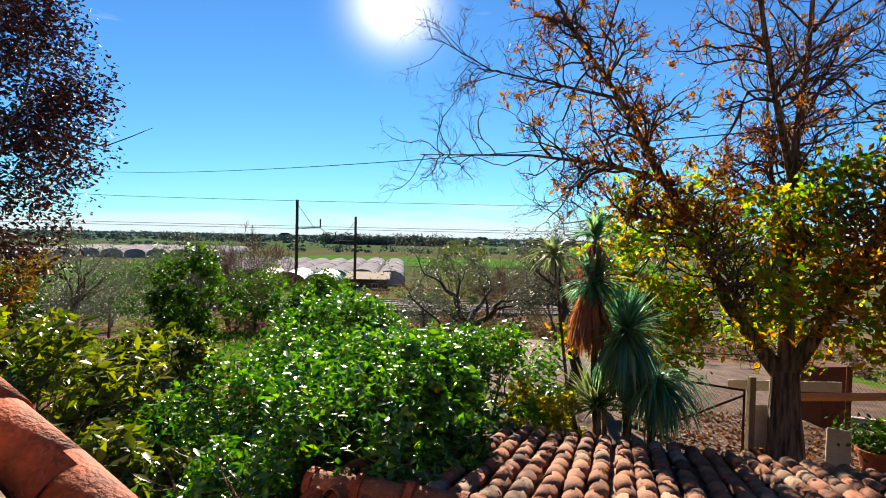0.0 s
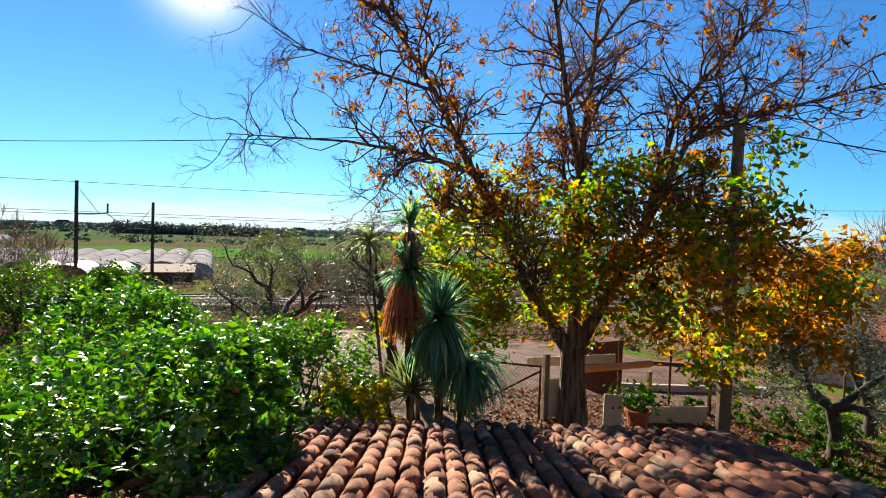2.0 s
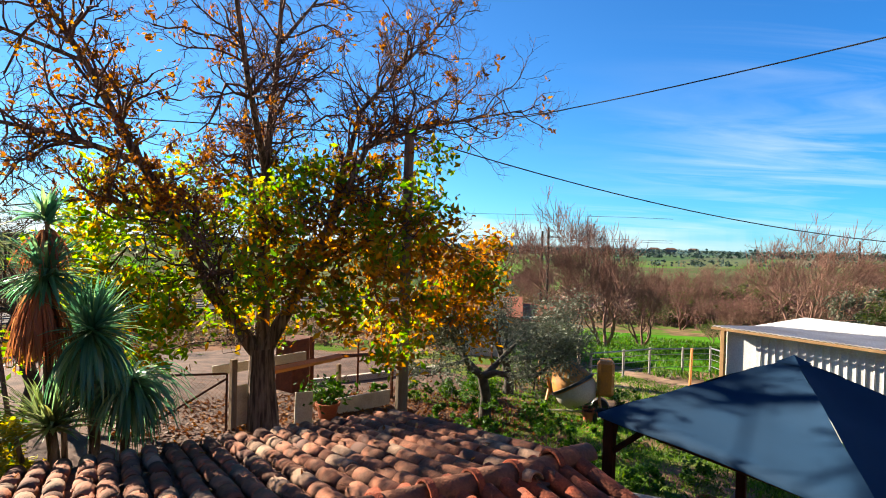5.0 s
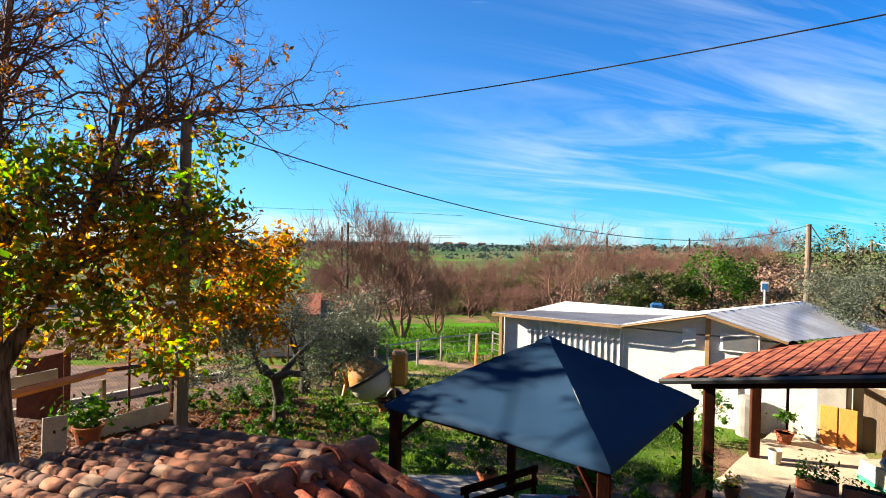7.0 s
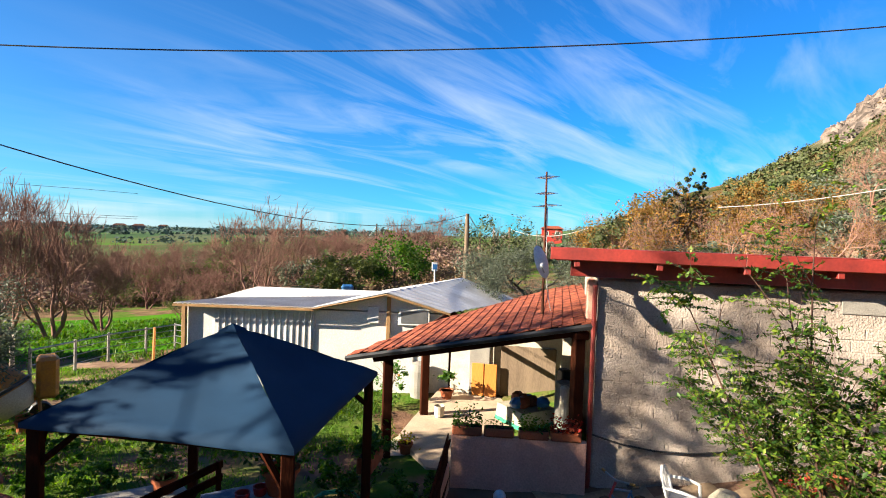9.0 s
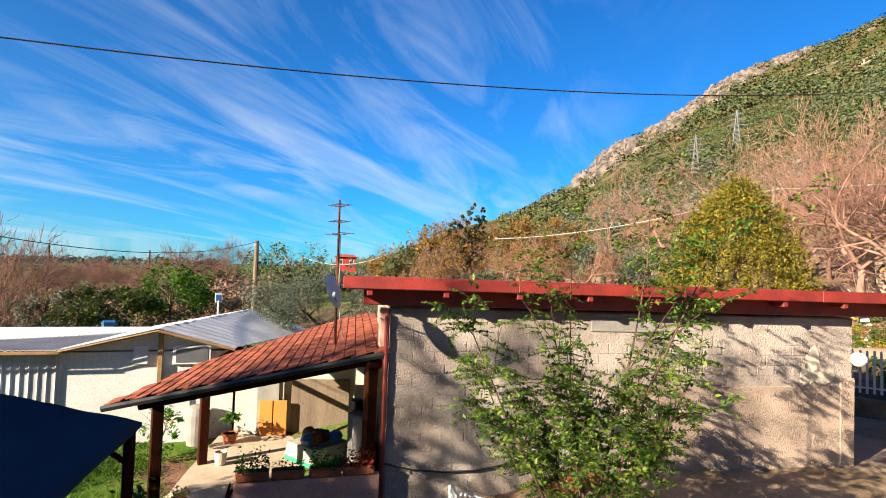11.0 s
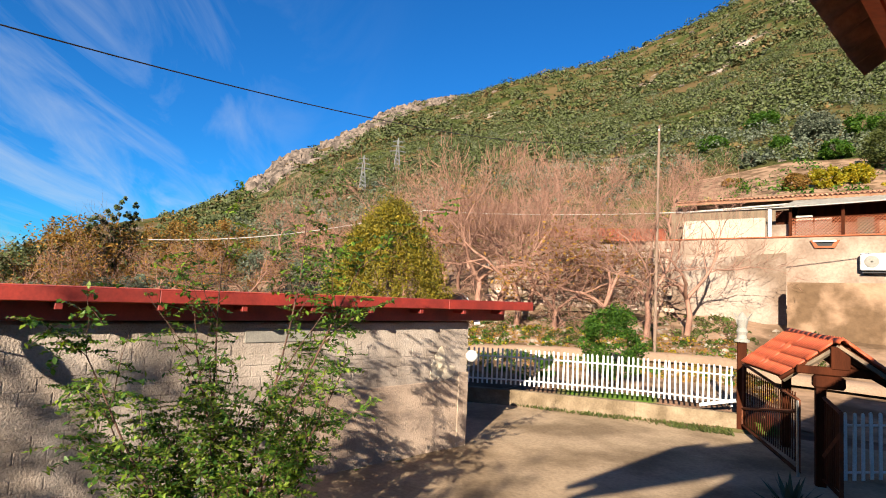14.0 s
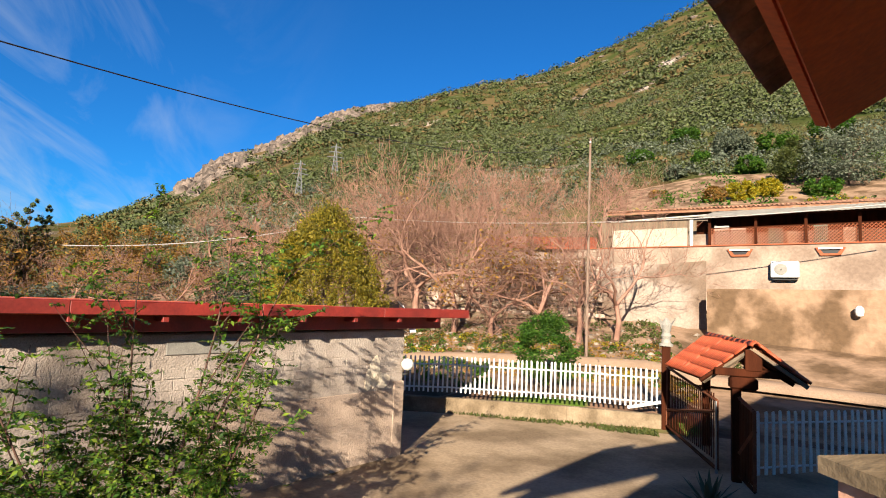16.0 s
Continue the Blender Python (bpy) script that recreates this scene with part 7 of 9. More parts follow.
# leafy masses of the middle distance
for k, (az, r, s, h, mt, nm, lb) in enumerate([
        (-96, 48, 3.2, 4.6, L_GREEN, "evergreen_bush", "dark evergreen bush beyond the shed"), (-91, 46, 3.4, 3.6, L_YELLOWGREEN, "reed_clump", "pale green reed clump beyond the shed"),
        (-87, 50, 3.0, 3.0, L_OLIVE, "shrub", "grey-green shrub beyond the shed"), (-106, 60, 4.5, 6.5, L_MACCHIA, "evergreen_tree", "dark evergreen tree by the lane"),
        (-108.5, 75, 4.5, 4.2, L_OLIVE, "olive_tree", "distant grey olive tree"), (-111.5, 70, 4.0, 3.0, L_OLIVE, "olive_tree", "distant grey olive tree"), (-114.5, 75, 4.0, 4.6, L_OLIVE, "olive_tree", "distant grey olive tree"),
        (-118.4, 52, 2.6, 5.6, L_MACCHIA, "evergreen_tree", "dark evergreen tree at the wood's edge"), (-121.6, 54, 2.8, 7.4, L_RUSSET, "autumn_tree", "russet autumn tree at the wood's edge"), (-117, 55, 3.0, 5.2, L_RUSSET, "autumn_tree", "russet autumn tree at the wood's edge"), (-120, 58, 3.2, 6.6, L_RUSSET, "autumn_tree", "russet autumn tree at the wood's edge"), (-123.5, 60, 3.4, 7.4, L_RUSSET, "autumn_tree", "russet autumn tree at the wood's edge"),
        (-126.5, 58, 3.4, 7.0, L_RUSSET, "autumn_tree", "russet autumn tree at the wood's edge"), (-130, 62, 3.6, 7.4, L_RUSSET, "autumn_tree", "russet autumn tree at the wood's edge"), (-134, 66, 3.6, 6.6, L_RUSSET, "autumn_tree", "russet autumn tree at the wood's edge"),
        (-138, 48, 2.6, 4.6, L_OLIVE, "olive_tree", "grey olive tree behind the garage"), (-142, 44, 2.2, 3.6, L_OLIVE, "olive_tree", "grey olive tree behind the garage"), (-131, 42, 2.4, 3.4, L_OLIVE, "olive_tree", "grey olive tree behind the garage"), (-125, 40, 2.2, 3.2, L_OLIVE, "olive_tree", "grey olive tree behind the garage"), (-120, 38, 2.2, 3.0, L_OLIVE, "olive_tree", "grey olive tree behind the garage"),
        (-75, 60, 3.5, 3.2, L_YELLOWGREEN, "reed_clump", "pale green reed bed by the railway"), (-79, 62, 3.5, 3.2, L_YELLOWGREEN, "reed_clump", "pale green reed bed by the railway"), (-72, 58, 3.5, 3.0, L_YELLOWGREEN, "reed_clump", "pale green reed bed by the railway")]):
    x, y = -math.sin(radians(az)) * r, math.cos(radians(az)) * r
    leafy_bush(nm, lb, x, y, s, h, mt, 4200, 0.30 if r > 44 else 0.2, 200 + k, 60, 0.45, category="tree" if "tree" in nm else "shrub", lift=0.5, trunk=0.12)


def slope_place(az, el):
    """How far off the hillside is met at bearing az and elevation el."""
    r = np.arange(46.0, 300.0, 0.5)
    a = radians(az)
    up = np.degrees(np.arctan2(ground(-math.sin(a) * r, math.cos(a) * r) - EYE, r))
    return float(r[np.argmax(up >= el)])


# the terraced slope above the house: bearing, elevation of the foot, degrees wide and high
for k, (az, el, w, h, mt, nm, lb, n) in enumerate([
        (162.3, 10.9, 3.6, 5.6, L_OLIVE, "olive_tree", "broad grey olive tree above the terrace house", 9000),
        (171.0, 14.0, 1.7, 2.9, L_OLIVE, "olive_tree", "small dark olive tree on the bare slope", 5000),
        (166.0, 11.4, 2.2, 4.4, L_YELLOWGREEN, "shrub", "tall yellow-green shrub above the terrace house", 6000),
        (164.2, 10.2, 1.6, 1.7, L_GREEN, "shrub", "green shrub above the terrace house", 4000),
        (172.6, 10.0, 1.1, 1.7, L_RUSSET, "vine", "russet vine above the terrace house", 3000),
        (170.4, 10.1, 1.3, 2.0, L_YELLOW, "vine", "yellow vine above the terrace house", 3600),
        (168.2, 10.3, 1.2, 1.9, L_YELLOW, "vine", "yellow vine above the terrace house", 3600),
        (169.6, 12.6, 1.2, 1.8, L_GREEN, "shrub", "green shrub on the bare slope", 3600),
        (173.6, 13.4, 0.9, 1.7, L_GREEN, "shrub", "green shrub on the bare slope", 3000),
        (176.0, 12.4, 0.9, 1.5, L_OLIVE, "shrub", "pale grey-green shrub on the bare slope", 3000),
        (179.0, 13.8, 1.3, 1.8, L_GREEN, "shrub", "green shrub on the bare slope", 3600),
        (167.5, 14.2, 1.6, 2.0, L_GREEN, "shrub", "green shrub on the bare slope", 4200),
        (163.5, 15.2, 1.8, 2.0, L_GREEN, "shrub", "green shrub on the bare slope", 4200),
        (175.0, 15.6, 1.5, 1.8, L_GREEN, "shrub", "green shrub on the bare slope", 3600),
        (177.6, 10.6, 0.8, 1.0, L_RUSSET, "vine", "russet vine above the terrace house", 2400)]):
    r = slope_place(az, el)
    x, y = -math.sin(radians(az)) * r, math.cos(radians(az)) * r
    leafy_bush(nm, lb, x, y, r * radians(w), r * radians(h), mt, n, 0.0042 * r, 240 + k, 60, 0.45, category="tree" if "tree" in nm else "shrub", lift=0.5, trunk=0.14 if "tree" in nm else 0.05)

for k, (az, r, h) in enumerate(((-123.8, 56, 8.8), (-124.6, 57, 9.6), (-122.6, 55, 8.4), (-125.6, 58, 9.0))):
    x, y = -math.sin(radians(az)) * r, math.cos(radians(az)) * r
    leafy_bush("cypress", "dark slender cypress in the wood", x, y, 0.7, h, L_MACCHIA, 1500, 0.3, 300 + k, 40, category="tree", trunk=0.1)

# ---- scrub on the mountainside, woods and hedges of the plain: uncountable ----


def scatter(name, label, category, material, places, radius, per, leaf, seed, flat=0.75):
    """Rounded bushes of leaves that look outwards."""
    rng = np.random.default_rng(seed)
    c = np.repeat(np.asarray(places), per, axis=0)
    p = rng.normal(size=(len(c), 3))
    p /= np.linalg.norm(p, axis=1)[:, None]
    rad = np.repeat(radius * rng.uniform(0.45, 1.5, len(places)), per)
    p[:, 2] = np.abs(p[:, 2])
    out = p.copy()
    p[:, 2] *= flat
    c = c + p * (rad * rng.uniform(0.7, 1.05, len(c)))[:, None]
    return tagged(new(name, leaves_mesh(name, c, leaf, material, rng, 0.75, 0.1, facing=out)), label, category, kind="stuff")


def under_ridge(x, y):
    """Degrees below the skyline, and how deep the bare crag reaches there."""
    az, r = np.degrees(np.arctan2(-x, y)), np.hypot(x, y)
    az = np.where(az > 0, az - 360, az)
    ra = np.where(RIDGE_AZ > 0, RIDGE_AZ - 360, RIDGE_AZ)
    o = np.argsort(ra)
    below = np.interp(az, ra[o], RIDGE_EL[o]) - np.degrees(np.arctan2(ground(x, y) - EYE, r))
    deep = np.interp(az, [-158, -153, -148, -144, -140, -137, -135.5], [0.0, 0.8, 1.4, 1.8, 2.4, 2.6, 0.0])
    return below, deep


def hill_places(n, az0, az1, r0, r1, seed):
    rng = np.random.default_rng(seed)
    az = np.radians(rng.uniform(az0, az1, n))
    r = np.exp(rng.uniform(math.log(r0), math.log(r1), n))
    x, y = -np.sin(az) * r, np.cos(az) * r
    below, deep = under_ridge(x, y)
    bare = (np.degrees(az) < -178) & (np.degrees(az) > -206) & (r < 112)
    keep = (below > 0.12) & ~bare & ((below > deep) | (rng.uniform(size=n) < 0.14)) & (np.sin(x * 0.05 + 1) * np.cos(y * 0.04) + rng.uniform(-0.9, 0.9, n) > -0.55)
    x, y = x[keep], y[keep]
    return np.stack([x, y, ground(x, y)], 1)


HS = "dark green scrub covering the mountainside"
scatter("hill_scrub", HS, "scrub", L_MACCHIA, hill_places(2600, -260, -128, 75, 200, 1), 2.0, 150, 0.36, 2, 0.95)
scatter("hill_scrub", HS, "scrub", L_MACCHIA, hill_places(5200, -240, -128, 180, 480, 3), 3.8, 74, 1.0, 4, 0.95)
scatter("hill_scrub", HS, "scrub", L_MACCHIA, hill_places(5200, -240, -128, 420, 930, 5), 6.6, 44, 2.3, 6, 0.95)
HD = "dry russet scrub patches on the mountainside"
scatter("dry_hill_scrub", HD, "scrub", L_MACCHIA_DRY, hill_places(800, -230, -128, 120, 480, 41), 2.6, 34, 1.1, 42, 0.6)
scatter("dry_hill_scrub", HD, "scrub", L_MACCHIA_DRY, hill_places(1900, -230, -128, 420, 930, 43), 6.0, 26, 2.8, 44, 0.5)
scatter("hill_olives", "grey olive grove on the lower mountainside", "scrub", L_OLIVE, hill_places(1100, -240, -134, 85, 420, 7), 3.0, 110, 0.6, 8, 1.0)


def rocks(name, label, material, places, sizes, seed, tall=0.8, kind="stuff"):
    """Angular rocks, each with its own uneven outline, half sunk at the given places."""
    rng = np.random.default_rng(seed)
    f = (1 + 5 ** 0.5) / 2
    base = np.array([(-1, f, 0), (1, f, 0), (-1, -f, 0), (1, -f, 0), (0, -1, f), (0, 1, f), (0, -1, -f), (0, 1, -f), (f, 0, -1), (f, 0, 1), (-f, 0, -1), (-f, 0, 1)]) / 1.9
    faces = [(0, 11, 5), (0, 5, 1), (0, 1, 7), (0, 7, 10), (0, 10, 11), (1, 5, 9), (5, 11, 4), (11, 10, 2), (10, 7, 6), (7, 1, 8), (3, 9, 4), (3, 4, 2), (3, 2, 6), (3, 6, 8), (3, 8, 9), (4, 9, 5), (2, 4, 11), (6, 2, 10), (8, 6, 7), (9, 8, 1)]
    mb = MB()
    for p, s in zip(places, sizes):
        v = base * rng.uniform(0.55, 1.25, (12, 1)) * s * np.array([1, 1, tall])
        a = rng.uniform(0, 6.28)
        ca, sa = math.cos(a), math.sin(a)
        o = len(mb.v)
        mb.v += [(p[0] + q[0] * ca - q[1] * sa, p[1] + q[0] * sa + q[1] * ca, p[2] + q[2]) for q in v]
        mb.f += [tuple(i + o for i in t) for t in faces]
    me = bpy.data.meshes.new(name)
    me.from_pydata(mb.v, [], mb.f)
    me.materials.append(material)
    return tagged(new(name, me), label, "rocks", kind=kind)


M_CRAG = mat("pale_limestone", (0.30, 0.23, 0.19), 0.95, (0.10, 0.08, 0.068), 0.12, 0.9, 0.8, contrast=1.7, dist=0.8, detail=9)


def crag_places():
    """Places just under the skyline of the mountain's end."""
    rng = np.random.default_rng(51)
    n = 30000
    az, r = rng.uniform(-158, -135.5, n), rng.uniform(480, 900, n)
    x, y = -np.sin(np.radians(az)) * r, np.cos(np.radians(az)) * r
    below, deep = under_ridge(x, y)
    keep = (below < deep * rng.uniform(0.3, 1.0, n)) & (np.sin(x * 0.06) * np.cos(y * 0.05) + rng.uniform(-0.8, 0.8, n) > -0.2)
    return np.stack([x, y, ground(x, y)], 1)[keep][:2400]


cp = crag_places()
rocks("crag", "pale pinkish limestone crag along the mountain's crest", M_CRAG, cp - np.array([0, 0, 3.0]), np.random.default_rng(52).uniform(2.5, 8.5, len(cp)), 53, 1.15)
hp_ = hill_places(260, -215, -134, 90, 800, 55)
rocks("outcrop", "small pale rock outcrops between the scrub", M_CRAG, hp_, np.hypot(hp_[:, 0], hp_[:, 1]) * 0.0065, 56, 0.6)


def bank_places(n, seed, y0=-33.5, y1=-26.2):
    rng = np.random.default_rng(seed)
    x, y = rng.uniform(-2.5, 15.0, n), rng.uniform(y0, y1, n)
    return np.stack([x, y, ground(x, y) + 0.03], 1)


scatter("leaf_litter", "orange-brown fallen leaves on the bank under the bare trees", "leaf litter", L_RUSSET, bank_places(1300, 91), 0.30, 16, 0.11, 92, 0.12)
scatter("weeds", "yellow-green weeds on the bank under the bare trees", "weeds", L_YELLOW, bank_places(70, 93), 0.26, 60, 0.10, 94, 0.9)
scatter("weeds", "green weeds on the bank under the bare trees", "weeds", L_GREEN, bank_places(90, 95), 0.30, 70, 0.10, 96, 0.8)
bs_ = bank_places(150, 97)
rocks("bank_stones", "loose pale stones on the bank under the bare trees", M_STONE, bs_, np.random.default_rng(98).uniform(0.08, 0.26, len(bs_)), 99, 0.7)


def plain_places(n, az0, az1, rr, seed, jitter=0.06):
    rng = np.random.default_rng(seed)
    az = np.radians(rng.uniform(az0, az1, n))
    r = np.asarray(rr)[rng.integers(0, len(rr), n)] * rng.uniform(1 - jitter, 1 + jitter, n)
    x, y = -np.sin(az) * r, np.cos(az) * r
    return np.stack([x, y, ground(x, y)], 1)


scatter("far_woods", "distant hedges and woods across the plain", "woods", L_FARWOOD_HAZED, plain_places(420, -100, 60, [300, 420, 640], 11, 0.08), 3.2, 26, 1.5, 12)
scatter("far_woods", "distant hedges and woods across the plain", "woods", L_FARWOOD_HAZED, plain_places(2600, -100, 60, [600, 900, 1300, 1900, 2600, 3400], 13, 0.12), 8, 18, 3.8, 14)
scatter("far_woods", "distant row of pines across the plain", "woods", L_FARWOOD_HAZED, plain_places(160, -3, 12, [520], 15, 0.02), 5, 50, 2.0, 16, 1.6)
scatter("thicket", "brown undergrowth beside the railway", "scrub", L_DRYSCRUB := leaf_mat("dry_undergrowth", [(0.22, 0.13, 0.085), (0.28, 0.17, 0.10), (0.13, 0.13, 0.05)], 0.9, 0.2), np.concatenate([plain_places(420, -61, 30, [34, 40, 47, 70], 17, 0.1), plain_places(160, -108, -89, [40, 47, 54], 18, 0.1), plain_places(520, -108, -57, [58, 64, 74, 88], 19, 0.1)]), 1.1, 90, 0.2, 18)

scatter("thicket", "purplish bare thicket between the meadow and the plain", "scrub", L_TWIGGY := leaf_mat("bare_thicket_twig", [(0.30, 0.18, 0.14), (0.22, 0.13, 0.11), (0.36, 0.22, 0.15), (0.15, 0.13, 0.07)], 0.95, 0.1), plain_places(560, -106, -62, [62, 74, 88, 100], 23, 0.12), 1.7, 100, 0.34, 24, 1.1)
scatter("slope_shrubs", "green and yellow shrubs on the terraces above the house", "shrubs", L_GREEN, plain_places(130, -208, -176, [60, 70, 82, 96, 110], 25, 0.1), 1.6, 70, 0.4, 26, 1.1)
scatter("slope_shrubs", "yellow autumn shrubs on the terraces above the house", "shrubs", L_YELLOW, plain_places(36, -208, -176, [58, 66, 76, 88], 27, 0.1), 1.2, 60, 0.35, 28, 1.0)
scatter("bank_shrubs", "small green and yellow weeds on the earth bank", "shrubs", L_YELLOWGREEN, plain_places(170, -190, -150, [31.5, 33, 35, 37], 29, 0.03), 0.35, 45, 0.14, 30, 1.0)

# ---- railway, greenhouses, poles and wires ----
RAIL = [(30, 60), (20, 57), (10, 55), (0, 54), (-10, 55), (-20, 57), (-30, 60), (-40, 62), (-50, 62), (-60, 62), (-68, 64), (-76, 70), (-84, 80)]


def rail_point(az, off=0.0, lift=0.0):
    a = np.array([p[0] for p in RAIL][::-1], float)
    r = float(np.interp(az, a, [p[1] for p in RAIL][::-1])) + off
    x, y = -math.sin(radians(az)) * r, math.cos(radians(az)) * r
    return Vector((x, y, -3.15 + lift))


def make_railway():
    g = thing("railway", "two railway tracks on a dark ballast bed", "railway", kind="structure")
    azs = np.linspace(40, -84, 90)
    bed = MB()
    prev = None
    for az in azs:
        ring = [rail_point(az, o, l) for o, l in ((-4.6, -0.9), (-3.4, 0.0), (4.4, 0.0), (5.6, -0.9))]
        k = len(bed.v)
        bed.v += [tuple(p) for p in ring]
        if prev is not None:
            bed.f += [(prev + i, k + i, k + i + 1, prev + i + 1) for i in range(3)]
        prev = k
    part("ballast", bed, M_BALLAST, g, "dark stone ballast")
    for o in (-2.2, -0.75, 2.0, 3.45):
        part("rail", MB().tube([rail_point(az, o, 0.12) for az in azs], 0.06, 4), M_RAIL, g, "shiny rail")
    me = MB().box((0, 0, 0), (0.24, 2.4, 0.12)).mesh("sleeper", M_CONC_GREY)
    k = 0
    for az in np.linspace(22, 2, 30):
        for o in (-1.5, 2.7):
            p = rail_point(az, o, 0.02)
            ob = new("sleeper", me)
            ob.parent = g
            ob.matrix_basis = pose(p.x, p.y, p.z, 0, 0, az)


M_BALLAST = mat("dark_ballast", (0.13, 0.10, 0.085), 0.95, (0.09, 0.07, 0.06), 1.0, 12, 0.8)
M_RAIL = mat("worn_rail_steel", (0.35, 0.31, 0.28), 0.35, (0.26, 0.2, 0.16), 2, 20, 0.05, metal=0.7)
make_railway()


def catenary_pole(az, off, h, side, label="dark railway catenary pole with a bracket arm"):
    p = rail_point(az, off, -0.2)
    g = thing("catenary_pole", label, "pole", pose(p.x, p.y, p.z, 0, 0, az), "catenary poles")
    part("pole", MB().tube([(0, 0, 0), (0, 0, h)], [0.17, 0.13], 8), M_POLE_WOOD, g)
    arm = part("arm", MB().tube([(0, 0, h - 2.6), (side * 2.1, 0, h - 2.5)], 0.05, 6), M_STEEL, g)
    part("insulator", MB().tube([(side * 2.1, 0, h - 2.5), (side * 2.1, 0, h - 1.7)], 0.07, 6), M_BLACK, arm)
    part("stay", MB().tube([(0, 0, h - 0.4), (side * 1.5, 0, h - 2.5)], 0.025, 5), M_STEEL, g)
    part("registration_arm", MB().tube([(side * 2.1, 0, h - 2.55), (side * 2.9, 0, h - 3.2)], 0.035, 5), M_STEEL, g)
    return p, h


pA = catenary_pole(14.88, -3.6, 10.2, 1)
pB = catenary_pole(9.05, 5.0, 9.0, -1)
pC = catenary_pole(-60.3, -3.4, 8.9, -1, "tall lattice catenary pole seen through bare trees")
pD = catenary_pole(-59.7, 4.6, 8.6, -1, "tall lattice catenary pole seen through bare trees")
pE = catenary_pole(-86.5, 6, 8.5, -1, "distant catenary pole above the thicket")
pF = catenary_pole(-94, 20, 8.5, -1, "distant catenary pole above the thicket")


def wire(name, label, a, b, sag, r, material=None, n=28):
    a, b = Vector(a), Vector(b)
    pts = [a.lerp(b, t / n) - Vector((0, 0, 4 * sag * (t / n) * (1 - t / n))) for t in range(n + 1)]
    return solid(name, MB().tube(pts, r, 5), material or M_WIRE, label, "wire")


for lift, off in ((9.9, -3.5), (7.6, -1.5), (6.4, -1.5), (7.4, 2.7), (6.2, 2.7)):
    pts = [rail_point(az, off, lift) for az in np.linspace(42, -72, 60)]
    solid("catenary_wire", MB().tube(pts, 0.018, 4), M_WIRE, "thin overhead railway wire", "wire")

M_POLE_PALE = mat("bleached_pole", (0.34, 0.24, 0.18), 0.9, (0.22, 0.15, 0.115), 3, 40, 0.3, stretch=(1, 1, 0.1))
P_TOP = Vector((8.87, 8.54, 6.06))


def make_timber_pole(x, y, h, r0, r1, label, lean=0.0, material=None):
    z0 = gz(x, y)
    g = thing("utility_pole", label, "pole", pose(x, y, z0), "utility poles")
    part("pole", MB().tube([(0, 0, -0.3), (lean * 0.5, 0, h * 0.5), (lean, 0, h)], [r0, (r0 + r1) / 2, r1], 10), material or M_WOOD_GREY, g)
    part("insulator", MB().lathe([(0.03, 0), (0.05, 0.03), (0.05, 0.07), (0.025, 0.1)], 8, pose(lean, 0.08, h - 0.3)), M_WHITE, g)
    return g


make_timber_pole(8.83, 8.58, P_TOP.z + 0.1 - gz(8.83, 8.58), 0.145, 0.105, "weathered timber utility pole in front of the walnut", 0.04)
Rr = (33.46, -7.88)
make_timber_pole(*Rr, 5.10 - gz(*Rr), 0.17, 0.12, "grey timber utility pole beyond the shed")
for az, r, zt, lb in ((-106.06, 75, 0.66, ""), (-107.68, 70, 0.83, ""), (-104.67, 85, 0.32, ""), (-103.2, 95, -0.6, ""), (-110.5, 150, 0.6, "")):
    p = pz(az, zt, r)
    make_timber_pole(p.x, p.y, p.z - gz(p.x, p.y), 0.17, 0.13, "grey timber pole along the country lane")
wire("power_cable", "black cable from the utility pole over the garden", P_TOP, (-35.08, 49.54, 9.17), 0.68, 0.013)
wire("power_cable", "black cable from the utility pole over the garden", P_TOP, (2.48, -30.52, 12.96), 2.2, 0.009, None, 60)
wire("power_cable", "black cable between two utility poles", P_TOP, (33.46, -7.88, 5.05), 1.45, 0.014)
for a, b in (((-103.51, 1.7, 34.4), (-106.06, 0.5, 75)), ((-106.06, 0.5, 75), (-107.68, 0.65, 70)), ((-107.68, 0.65, 70), (-116, 1.2, 60)), ((-104.67, 0.2, 85), (-106.06, 0.5, 75))):
    wire("lane_cable", "pale cable along the country lane", pz(*a), pz(*b), 1.0, 0.03, M_WIRE_PALE)
wire("hill_cable", "pale cable across the hillside", pz(-127, 3.2, 46), pz(-152.3, 8.0, 42), 0.7, 0.03, M_WIRE_PALE)
wire("hill_cable", "pale cable across the hillside", pz(-152.3, 8.0, 42), pz(158, 9.4, 36), 0.75, 0.03, M_WIRE_PALE)
hp = pz(-152.3, 8.2, 42)
make_timber_pole(hp.x, hp.y, hp.z - gz(hp.x, hp.y), 0.14, 0.1, "pale pole among the bare trees")
hp = Vector((2.48, -30.56, 12.98))
make_timber_pole(hp.x, hp.y, hp.z - gz(hp.x, hp.y), 0.085, 0.06, "thin greyish timber pole among the bare trees", 0, M_POLE_PALE)


